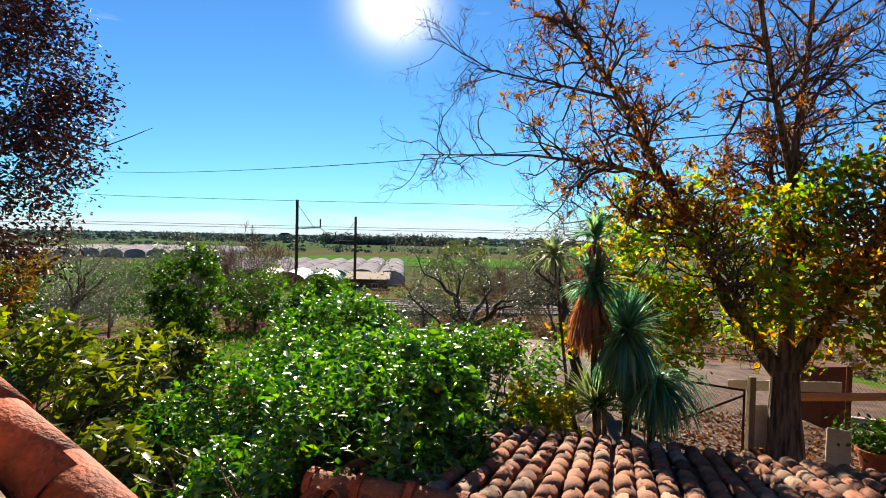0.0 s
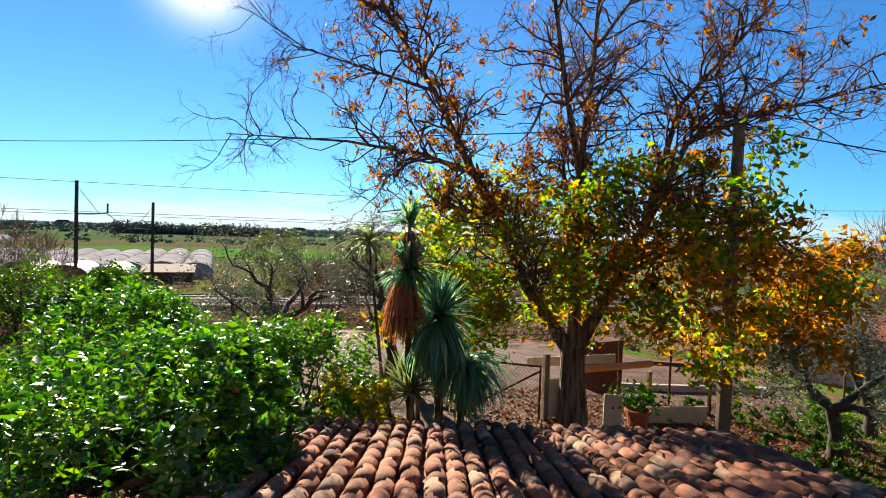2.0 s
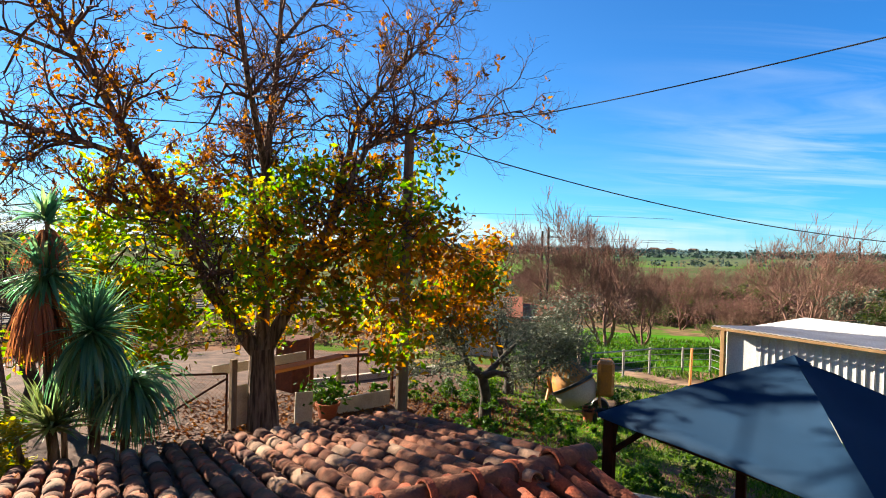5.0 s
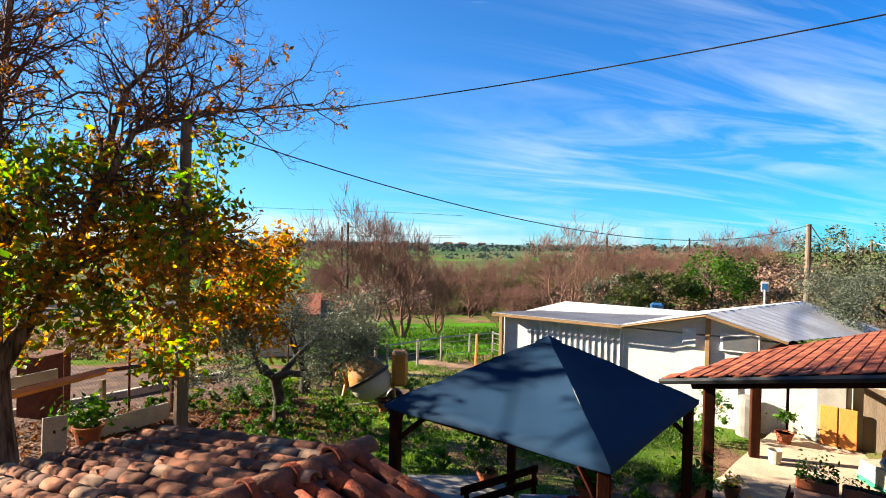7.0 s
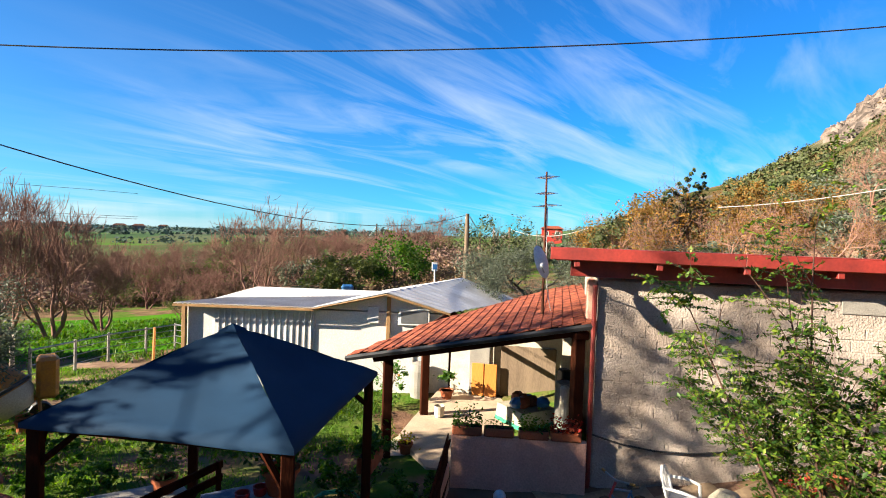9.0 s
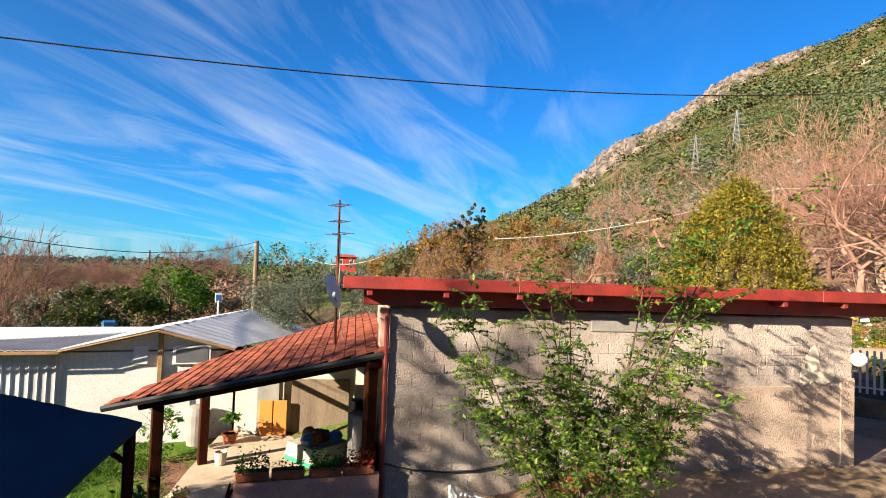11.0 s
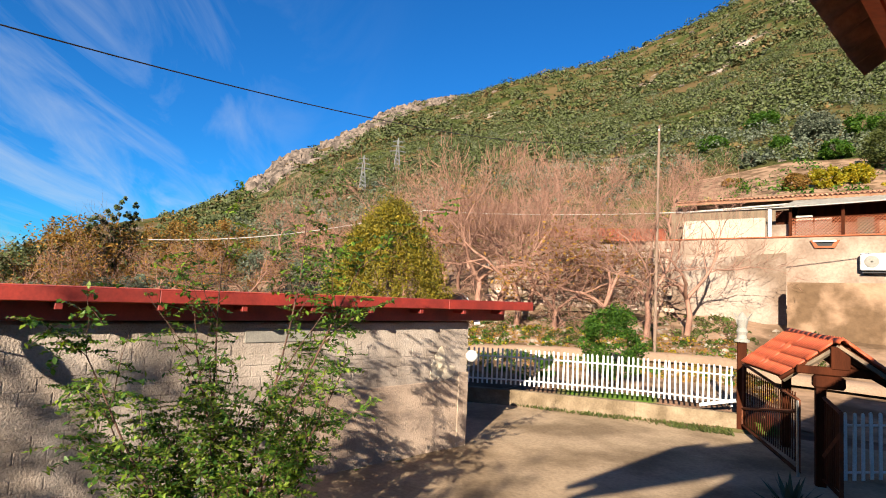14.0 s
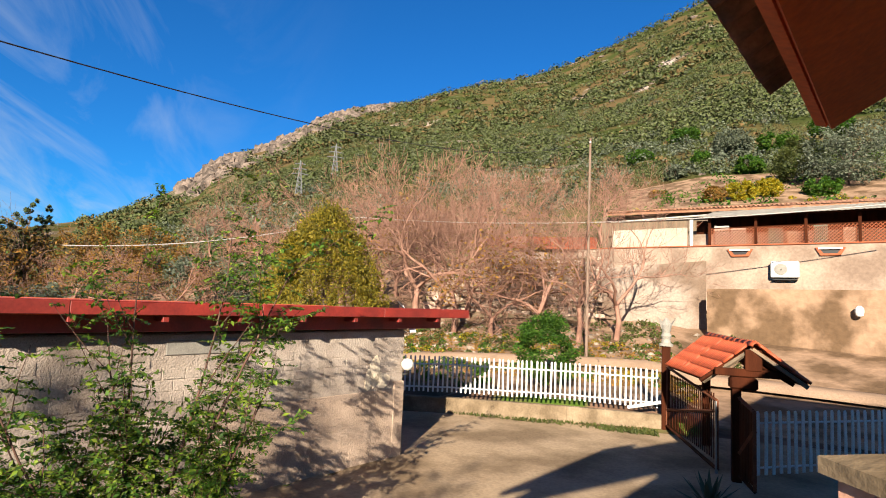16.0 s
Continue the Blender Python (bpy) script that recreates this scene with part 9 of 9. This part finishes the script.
make_yard_fence()
sp = (21.6, 6.3)
solid("orange_stake", MB().tube([(0, 0, 0), (0.12, 0.0, 1.5)], 0.05, 6), M_WOOD_ORANGE, "orange wooden stake by the wire fence", "stake", m=pose(*sp, gz(*sp)))
solid("water_tank", MB().box((0, 0, 0.9), (0.9, 0.9, 1.6), b=0.15), M_BLUE, "blue plastic water tank beyond the shed", "tank", m=pose(41.5, -0.9, gz(41.5, -0.9) - 0.3))
sg = thing("road_sign", "small white and blue sign on a leaning post", "sign", pose(25.2, -4.5, 1.0, 0, 8, 0))
part("post", MB().tube([(0, 0, 0), (0, 0, 1.2)], 0.04, 6), M_WHITE, sg)
part("plate", MB().box((0, 0, 1.3), (0.05, 0.26, 0.4), b=0.01), M_WHITE, sg)
part("symbol", MB().box((-0.03, 0, 1.3), (0.012, 0.2, 0.24)), M_BLUE, sg)

# ---- under and around the gazebo ----


def make_bench(x, y, z, yaw):
    g = thing("bench", "dark wooden garden bench beneath the gazebo", "bench", pose(x, y, z, 0, 0, yaw))
    for k in range(3):
        part("seat_slat", MB().box((0, -0.16 + k * 0.15, 0.44), (1.5, 0.12, 0.035), b=0.008), M_WOOD_DARK, g)
    for k in range(2):
        part("back_slat", MB().box((0, 0.26, 0.62 + k * 0.2), (1.5, 0.035, 0.12), b=0.008), M_WOOD_DARK, g)
    for sx in (-0.66, 0.66):
        part("leg", MB().box((sx, -0.16, 0.22), (0.06, 0.06, 0.44), b=0.006), M_WOOD_DARK, g)
        part("leg", MB().box((sx, 0.24, 0.44), (0.06, 0.06, 0.9), b=0.006), M_WOOD_DARK, g)


make_bench(8.2, 1.75, gz(8.2, 1.75), -35)


def make_table(x, y, z, w, d, h, cloth, label, drop=0.25, hem=None):
    g = thing("garden_table", label, "table", pose(x, y, z, 0, 0, 20))
    part("tabletop", MB().box((0, 0, h - 0.02), (w, d, 0.035), b=0.008), M_WOOD_GREY, g)
    for sx in (-1, 1):
        for sy in (-1, 1):
            part("leg", MB().box((sx * (w / 2 - 0.08), sy * (d / 2 - 0.08), (h - 0.04) / 2), (0.05, 0.05, h - 0.04)), M_WOOD_GREY, g)
    t = thing("tablecloth", "patterned cloth draped over the table", "tablecloth", pose(x, y, z, 0, 0, 20))
    mb = MB()
    n = 24
    for ring, (k, dz) in enumerate(((0.0, 0.004), (1.0, 0.004), (1.03, -drop))):
        for j in range(n):
            a = j * 2 * math.pi / n
            s = 1 / max(abs(math.cos(a)), abs(math.sin(a)))
            wob = 0.02 * math.sin(j * 2.3) if ring == 2 else 0
            mb.v.append(((w / 2 + 0.01 + wob) * k * math.cos(a) * s, (d / 2 + 0.01 + wob) * k * math.sin(a) * s, h + dz + wob))
    for r in range(2):
        for j in range(n):
            mb.f.append((r * n + j, r * n + (j + 1) % n, (r + 1) * n + (j + 1) % n, (r + 1) * n + j))
    part("cloth", mb, cloth, t)
    if hem:
        mh = MB()
        for j in range(n):
            a = Vector(mb.v[2 * n + j])
            b = Vector(mb.v[2 * n + (j + 1) % n])
            mh.add([a * 1.01, b * 1.01, (b * 1.015 - Vector((0, 0, 0.1))), (a * 1.015 - Vector((0, 0, 0.1)))], [(0, 1, 2, 3)])
        part("hem", mh, hem, t, "green hem")
    return g


M_CLOTH_BLUE = mat("blue_white_cloth", (0.42, 0.50, 0.62), 0.8, (0.22, 0.30, 0.46), 6, 60, 0.1, contrast=2)
M_CLOTH_CREAM = mat("cream_cloth", (0.60, 0.55, 0.42), 0.85, (0.45, 0.40, 0.3), 6, 60, 0.1)
M_GREEN_CLOTH = mat("green_cloth", (0.03, 0.40, 0.20), 0.7, (0.02, 0.3, 0.15), 5, 30, 0.1)
tz = gz(7.6, 1.0)
make_table(7.5, 0.95, tz, 1.3, 0.9, 0.74, M_CLOTH_BLUE, "garden table beneath the gazebo")
for k, (dx, dy, c) in enumerate(((0.2, 0.1, M_RED := mat("red_plastic", (0.55, 0.03, 0.02), 0.4, (0.45, 0.02, 0.02), 3, 20, 0.05)), (-0.15, 0.25, M_BLUE), (0.35, -0.1, M_RED))):
    solid("tub", MB().lathe([(0.06, 0), (0.09, 0.12), (0.1, 0.12), (0.08, 0.02)], 12), c, "small plastic tub on the garden table", "tub", m=pose(7.5 + dx, 0.95 + dy, tz + 0.748))
flower_pot(7.9, 0.6, tz + 0.748, 0.24, 0.34, L_GREEN, "dark plant in a large terracotta pot", 220, 0.12, 1.6, 1.2, seed=21)
solid("paving", MB().box((0, 0, 0), (2.6, 1.8, 0.08), b=0.02), M_CONC_GREY, "grey paving slab by the gazebo", "paving", "structure", m=pose(9.3, 2.75, gz(9.3, 2.75) + 0.02, 4, 3, 30))
flower_pot(10.3, 2.7, on_ground(10.3, 2.7) + 0.02, 0.2, 0.36, L_YELLOWGREEN, "leafy terracotta pot beside the paving", 160, 0.1, 1.4, 1.2, seed=22)
flower_pot(8.95, -0.65, 0.18, 0.34, 0.24, L_GREEN, "hanging trough of plants on the gazebo post", 240, 0.11, 1.4, 1.3, seed=23, trough=-20)
for k, (x, y) in enumerate(((9.9, -0.55), (9.3, -1.35), (10.6, -0.2), (11.1, -0.9), (9.1, -0.2))):
    leafy_bush("garden_plant", "dark green potted shrub by the steps", x, y, 0.42, 0.75, L_GREEN, 600, 0.09, 430 + k, 14)
hose = [(9.6 + 0.45 * math.cos(a * 0.6) * (1 - a * 0.012), -0.15 + 0.38 * math.sin(a * 0.6), gz(9.6, -0.15) + 0.03 + 0.012 * (a % 5)) for a in range(34)]
solid("garden_hose", MB().tube(hose, 0.014, 6), M_GREEN_CLOTH, "coiled green garden hose", "hose")

# ---- porch, parapet wall and what stands there ----
TZ = -0.88


def terrace_poly(pts, z0, z1):
    q = [porch_at(a, b) for a, b in pts]
    up, dn = [(p.x, p.y, z1) for p in q], [(p.x, p.y, z0) for p in q]
    k = len(pts)
    return MB().add(up + dn, [tuple(range(k)), tuple(range(2 * k - 1, k - 1, -1))] + [(i, (i + 1) % k, k + (i + 1) % k, k + i) for i in range(k)])


solid("terrace", terrace_poly([(0.55, 1.9), (1.6, 0.35), (P_LEN - 0.05, 0.35), (P_LEN - 0.05, 8.3), (0.7, 8.3), (0.55, 3.0)], -1.5, TZ), M_TERRACE, "pale sunlit concrete terrace under the porch", "terrace", "structure")
solid("step", terrace_poly([(0.05, 1.0), (0.75, 0.2), (1.7, 0.3), (0.5, 2.3)], -1.5, TZ - 0.14), M_CONCRETE, "pale concrete step down from the terrace", "step", "structure")
W0, W1 = Vector((10.12, -2.20, 0)), Vector((9.45, -4.50, 0))
wm = frame_of(W0, W1)
solid("parapet_wall", MB().box((1.2, 0.06, -0.38), (2.42, 0.14, 1.16), wm, b=0.015), M_PINK, "pink painted parapet wall with planters on top", "wall", "structure")
solid("parapet_wall", MB().box((1.2, 0.06, -0.42), (2.3, 0.12, 0.5), frame_of((7.75, -1.35, -0.1), W0), b=0.015), M_PINK, "low pink wall beside the steps", "wall", "structure")


def make_rail_fence():
    g = thing("board_fence", "brown slatted fence beside the steps", "fence")
    a, b = Vector((10.05, -2.12, 0)), Vector((7.65, -1.36, 0))
    m = frame_of(a, b)
    me = MB().box((0, 0, 0), (0.11, 0.02, 0.95), b=0.004).mesh("slat", M_WOOD_DARK)
    for k in range(19):
        ob = new("slat", me)
        ob.parent = g
        ob.matrix_basis = m @ pose(0.08 + k * 0.13, 0, -0.22 + 0.004 * (k % 3))
    for z in (-0.5, 0.12):
        bar("rail", g, m @ Vector((0, 0.03, z)), m @ Vector((2.5, 0.03, z)), 0.025, M_WOOD_DARK)


make_rail_fence()
for k, (f, mt, lb) in enumerate(((0.12, L_GREEN, "dark bushy plant in a trough on the parapet"), (0.36, L_GREEN, "trough of seedlings on the parapet"), (0.62, L_GRASS, "bright green trough of plants on the parapet"), (0.86, L_RED, "trough of red succulents on the parapet"))):
    p = W0.lerp(W1, f)
    flower_pot(p.x + 0.05, p.y, 0.20, 0.27, 0.16, mt, lb, 260 if k != 1 else 70, 0.075, 1.2, (1.7, 0.8, 1.3, 1.1)[k], seed=50 + k, group="parapet troughs", trough=-106)
tp = porch_at(P_LEN - 1.3, 2.6)
make_table(tp.x, tp.y, TZ, 0.95, 0.95, 0.76, M_CLOTH_CREAM, "small cloth-covered table on the terrace", 0.3, M_GREEN_CLOTH)
rg = random.Random(31)
for k in range(9):
    c = rg.choice((M_BLUE, M_RUST, M_BLACK, M_TERRA, M_CONC_GREY, M_GREEN_CLOTH))
    solid("sack", MB().lathe([(0.02, 0), (0.13, 0.03), (0.17, 0.12), (0.12, 0.22), (0.03, 0.26)], 9, pose(0, 0, 0, rg.uniform(-15, 15), rg.uniform(-15, 15))), c, "stuffed cloth sack heaped on the terrace table", "sack",
          m=pose(tp.x + rg.uniform(-0.34, 0.34), tp.y + rg.uniform(-0.34, 0.34), TZ + 0.765 + 0.01), group="heap on the table")
for k in range(12):
    q = porch_at(P_LEN - 0.45, 1.2 + 0.22 * k)
    h = rg.uniform(0.7, 1.9)
    c = rg.choice((M_BLUE, M_CONC_GREY, M_BLACK, M_WHITE_OLD, M_GREEN_CLOTH, M_WOOD_GREY, M_RUST))
    solid("stored_item", MB().box((0, 0, h / 2), (rg.uniform(0.15, 0.4), rg.uniform(0.12, 0.3), h), b=0.04), c, "stored household item against the porch wall", "stored item", m=pose(q.x, q.y, TZ, rg.uniform(-2, 2), rg.uniform(-2, 2), rg.uniform(0, 60)), group="clutter by the wall")
bk = [(16.25, -3.95, 1.0, 1.9, M_WHITE_OLD, "tall cream panel at the back of the terrace"), (15.98, -4.22, 0.36, 0.95, M_WOOD_ORANGE, "orange cupboard door at the back of the terrace"), (15.81, -4.57, 0.36, 0.95, M_WOOD_ORANGE, "orange cupboard door at the back of the terrace"), (15.98, -4.27, 0.6, 1.5, M_CONC_GREY, "grey panel behind the cupboard"), (15.95, -4.45, 0.5, 2.0, M_WHITE_OLD, "white cabinet side on the terrace"), (15.5, -5.6, 1.6, 1.5, M_WOOD_GREY, "grey slatted shutter panel"), (15.62, -5.5, 2.2, 1.9, M_WHITE_OLD, "pale panel against the terrace back wall")]
for k, (x, y, w, h, mt, lb) in enumerate(bk):
    solid("panel", MB().box((0, 0, h / 2), (w, 0.06, h), b=0.012), mt, lb, "panel", m=pose(x + k * 0.012, y, TZ, 0, 0, 64))
solid("back_wall", MB().box((0, 0, 0.85), (5.2, 0.2, 2.1), b=0.02), M_WHITE_OLD, "off-white rendered wall behind the terrace", "wall", "structure", m=pose(16.45, -6.4, TZ, 0, 0, 64))
flower_pot(15.75, -3.25, TZ, 0.2, 0.26, L_GREEN, "tall potted plant on the terrace", 120, 0.13, 1.2, 3.2, seed=71)
solid("bucket", MB().lathe([(0.1, 0), (0.13, 0.3), (0.14, 0.3), (0.12, 0.03)], 14), M_WHITE_OLD, "cream bucket beside the porch post", "bucket", m=pose(14.2, -2.75, TZ))
solid("water_butt", MB().lathe([(0.26, 0), (0.3, 0.3), (0.3, 0.8), (0.25, 1.0), (0.1, 1.05)], 18), M_CONC_GREY, "pale blue-grey water butt by the shed", "water butt", m=pose(16.7, -2.6, gz(16.7, -2.6)))
leafy_bush("lemon_tree", "small lemon tree with orange flowers by the shed", 15.7, -1.6, 0.5, 1.6, L_CITRUS, 700, 0.11, 90, 18, category="tree", trunk=0.03, fruit=6)
flower_pot(12.3, -1.65, TZ - 0.13, 0.16, 0.24, L_YELLOW, "pot of yellow flowers on the step", 120, 0.07, 1.4, 1.1, seed=72)

# ---- before the garage wall ----


def make_chair(x, y, yaw):
    g = thing("plastic_chair", "white plastic garden armchair by the garage", "chair", pose(x, y, on_ground(x, y), 0, 0, yaw))
    part("seat", MB().box((0, 0, 0.42), (0.46, 0.44, 0.03), b=0.012), M_WHITE, g)
    arch = [(-0.24, 0.2, 0.42), (-0.26, 0.27, 0.68), (-0.17, 0.32, 0.84), (0, 0.34, 0.89), (0.17, 0.32, 0.84), (0.26, 0.27, 0.68), (0.24, 0.2, 0.42)]
    back = part("backrest", MB().tube(arch, 0.026, 8), M_WHITE, g)
    for k in range(5):
        x_ = -0.14 + k * 0.07
        part("slat", MB().tube([(x_, 0.22, 0.42), (x_ * 1.15, 0.33, 0.84 - abs(x_) * 0.3)], 0.016, 6), M_WHITE, back)
    for s in (-1, 1):
        part("armrest", MB().tube([(s * 0.26, 0.25, 0.66), (s * 0.29, 0, 0.66), (s * 0.27, -0.2, 0.62)], 0.024, 8), M_WHITE, g)
        part("leg", MB().tube([(s * 0.27, -0.2, 0.62), (s * 0.29, -0.25, 0)], [0.024, 0.03], 8), M_WHITE, g)
        part("leg", MB().tube([(s * 0.23, 0.18, 0.42), (s * 0.28, 0.28, 0)], [0.024, 0.03], 8), M_WHITE, g)


make_chair(8.05, -5.5, -40)


def make_bicycle(x, y, yaw):
    z = on_ground(x, y)
    g = thing("bicycle", "child's bicycle with a red fork against the wall", "bicycle", pose(x, y, z, 0, -12, yaw))
    for wx in (-0.42, 0.42):
        w = part("wheel", MB().tube([(wx + 0.25 * math.cos(a * 0.3927), 0, 0.27 + 0.25 * math.sin(a * 0.3927)) for a in range(17)], 0.022, 6), M_BLACK, g, "black tyre")
        for a in range(8):
            part("spoke", MB().tube([(wx, 0, 0.27), (wx + 0.24 * math.cos(a * 0.785), 0, 0.27 + 0.24 * math.sin(a * 0.785))], 0.003, 3), M_STEEL, w)
    fr = [((-0.42, 0, 0.27), (-0.05, 0, 0.27)), ((-0.05, 0, 0.27), (-0.18, 0, 0.62)), ((-0.18, 0, 0.6), (0.26, 0, 0.64)), ((-0.05, 0, 0.27), (0.28, 0, 0.55)), ((-0.42, 0, 0.27), (-0.17, 0, 0.58))]
    for a, b in fr:
        part("frame_tube", MB().tube([a, b], 0.02, 6), M_BLUE, g)
    part("fork", MB().tube([(0.24, 0, 0.75), (0.42, 0, 0.27)], 0.022, 6), M_RED, g, "red fork")
    part("handlebar", MB().tube([(0.22, -0.25, 0.82), (0.24, 0, 0.78), (0.22, 0.25, 0.82)], 0.014, 6), M_STEEL, g)
    for s in (-1, 1):
        part("grip", MB().tube([(0.22, s * 0.25, 0.82), (0.2, s * 0.33, 0.83)], 0.022, 6), M_YELLOW, g)
    part("saddle", MB().box((-0.2, 0, 0.68), (0.24, 0.12, 0.06), b=0.025), M_BLACK, g)


make_bicycle(8.35, -4.55, 110)
solid("ball", MB().lathe([(0.11 * math.sin(math.pi * k / 10) + 0.0005, 0.11 - 0.11 * math.cos(math.pi * k / 10)) for k in range(11)], 18), M_WHITE, "white football at the foot of the pink wall", "ball", smooth=True, m=pose(9.35, -2.9, on_ground(9.35, -2.9)))
solid("sack", MB().lathe([(0.2, 0), (0.3, 0.12), (0.27, 0.35), (0.14, 0.5), (0.05, 0.52)], 12), M_CLOTH_CREAM, "pale sack leaning by the wall", "sack", m=pose(7.75, -6.0, on_ground(7.75, -6.0), 8, 4, 0))
for k in range(4):
    x, y = 7.6 + 0.06 * k, -6.6 - 0.5 * k
    flower_pot(x, y, on_ground(x, y), 0.16, 0.26, (L_GREEN, L_RED, L_GREEN, L_YELLOWGREEN)[k], "flower pot at the foot of the garage wall", 110, 0.08, 1.4, 1.3, seed=80 + k, group="pots by the garage")
cab = [on_wall(0.0, 0.05, 0.28), on_wall(0.5, 0.05, 0.16), on_wall(1.1, 0.05, 0.10), on_wall(1.7, 0.05, 0.12), on_wall(2.4, 0.05, 0.24), on_wall(3.2, 0.05, 0.5)]
solid("cable", MB().tube(cab, 0.018, 6), M_BLACK, "black cable slung along the garage wall", "cable")


def make_agave(x, y):
    g = thing("agave", "striped agave in the shade by the gate", "plant", pose(x, y, on_ground(x, y)))
    for k in range(16):
        a, e = k * 2.4, 0.4 + 0.06 * k
        d = Vector((math.cos(a) * math.cos(e), math.sin(a) * math.cos(e), math.sin(e)))
        s = Vector((-math.sin(a), math.cos(a), 0)) * 0.06
        p1, p2 = d * 0.35, d * 0.75
        part("leaf", MB().add([(s * 0.5)[:], (-s * 0.5)[:], (p1 - s)[:], (p1 + s)[:], p2[:], (p1 - Vector((0, 0, 0.03)))[:]], [(0, 1, 5), (1, 2, 5), (0, 5, 3), (5, 2, 4), (3, 5, 4)]), L_OLIVE, g)


make_agave(-1.1, -13.2)
solid("lantern", MB().lathe([(0.1, 0), (0.16, 0.05), (0.2, 0.2), (0.2, 0.4), (0.12, 0.5), (0.05, 0.55)], 14), M_WHITE, "white lamp globe on the bank wall", "lamp", m=pose(*(pz(162.5, 0.2, 35.6))))

# ---- rubble on the bank beyond the lane, fallen leaves and grass ----


def scatter_stones():
    rng = np.random.default_rng(91)
    mb = MB()
    for k in range(900):
        az = rng.uniform(-186, -140)
        r = rng.uniform(31.2, 40)
        p = polar(az, r, 0.02)
        s = 0.06 + 0.2 * rng.random() ** 2.5
        m = pose(p.x, p.y, p.z, *rng.uniform(0, 360, 3))
        vs = [tuple(Vector(q) * s * rng.uniform(0.7, 1.25)) for q in ((1, 0, 0), (-1, 0, 0), (0, 0.8, 0), (0, -0.8, 0), (0, 0, 0.6), (0, 0, -0.6))]
        mb.add(vs, [(0, 2, 4), (2, 1, 4), (1, 3, 4), (3, 0, 4), (2, 0, 5), (1, 2, 5), (3, 1, 5), (0, 3, 5)], m)
    me = bpy.data.meshes.new("rubble")
    me.from_pydata(mb.v, [], mb.f)
    me.materials.append(M_STONE)
    tagged(new("rubble", me), "pale rubble stones strewn on the bank", "rubble", kind="stuff")


scatter_stones()


def grass(name, label, boxes, n, seed, material, h=0.14):
    rng = np.random.default_rng(seed)
    out = []
    for x0, x1, y0, y1 in boxes:
        x, y = rng.uniform(x0, x1, n), rng.uniform(y0, y1, n)
        k = np.sin(x * 1.7 + 0.6 * y) * np.cos(y * 1.3 - x * 0.4) + rng.normal(size=n) * 0.35 > -0.1
        x, y = x[k], y[k]
        out.append(np.stack([x, y, ground(x, y) + h * 0.35], 1))
    tagged(new(name, leaves_mesh(name, np.concatenate(out), h, material, rng, 0.16, 0.0, -1.4, 0.05)), label, "grass", kind="stuff")


grass("grass", "bright green grass in the garden", [(9.5, 19.5, 1.0, 9.0), (12.5, 17.5, -1.6, 3.5), (15, 22, 2, 9)], 10000, 95, L_GRASS, 0.16)
grass("meadow_grass", "lush meadow grass beyond the fence", [(23, 42, 6, 22)], 16000, 96, L_GRASS, 0.34)
grass("verge_grass", "dry grass tufts along the low wall", [(-0.5, 6.2, -20.0, -19.2)], 2600, 97, L_YELLOWGREEN, 0.2)
grass("lower_grass", "grass between the orchard trees", [(-16, 1, 11, 34)], 16000, 98, L_GRASS, 0.3)
rgl = np.random.default_rng(99)
xs, ys = rgl.uniform(4.0, 14.0, 5200), rgl.uniform(8.0, 13.5, 5200)
tagged(new("fallen_leaves", leaves_mesh("fallen_leaves", np.stack([xs, ys, ground(xs, ys) + 0.02], 1), 0.13, L_DRY, rgl, 0.55, 1.6)), "brown fallen walnut leaves on dark soil", "leaves", kind="stuff")
M_SOIL2 = mat("trodden_garden_soil", (0.20, 0.115, 0.08), 0.95, (0.09, 0.052, 0.036), 1.6, 30, 0.9, contrast=1.4, detail=9)
sheet("garden_bed", "dark brown garden soil around the walnut", "soil", M_SOIL2, lambda x, y: True, 1.0, 17.0, 8.5, 26.0, 0.5, 0.012)

for k, (x, y, w, h) in enumerate(((13.3, 9.8, 0.7, 1.0), (14.4, 10.4, 0.6, 0.9), (16.6, 10.6, 0.9, 1.5), (17.9, 10.8, 0.9, 1.7), (10.9, 4.0, 0.4, 0.5), (12.2, 3.4, 0.35, 0.45))):
    leafy_bush("garden_shrub", "dark leafy shrub in the garden bed", x, y, w, h, L_GREEN, int(1500 * w + 300), 0.1, 460 + k, 26)
sheet("path", "bare trodden earth beside the wire fence", "path", M_BANK, lambda x, y: abs(y - (6.9 + (x - 21.5) * 0.12)) < 2.0 + 0.4 * math.sin(x * 1.7) and 16.4 < x < 24.6, 16.0, 25.0, 3.0, 11.0, 0.25, 0.03)
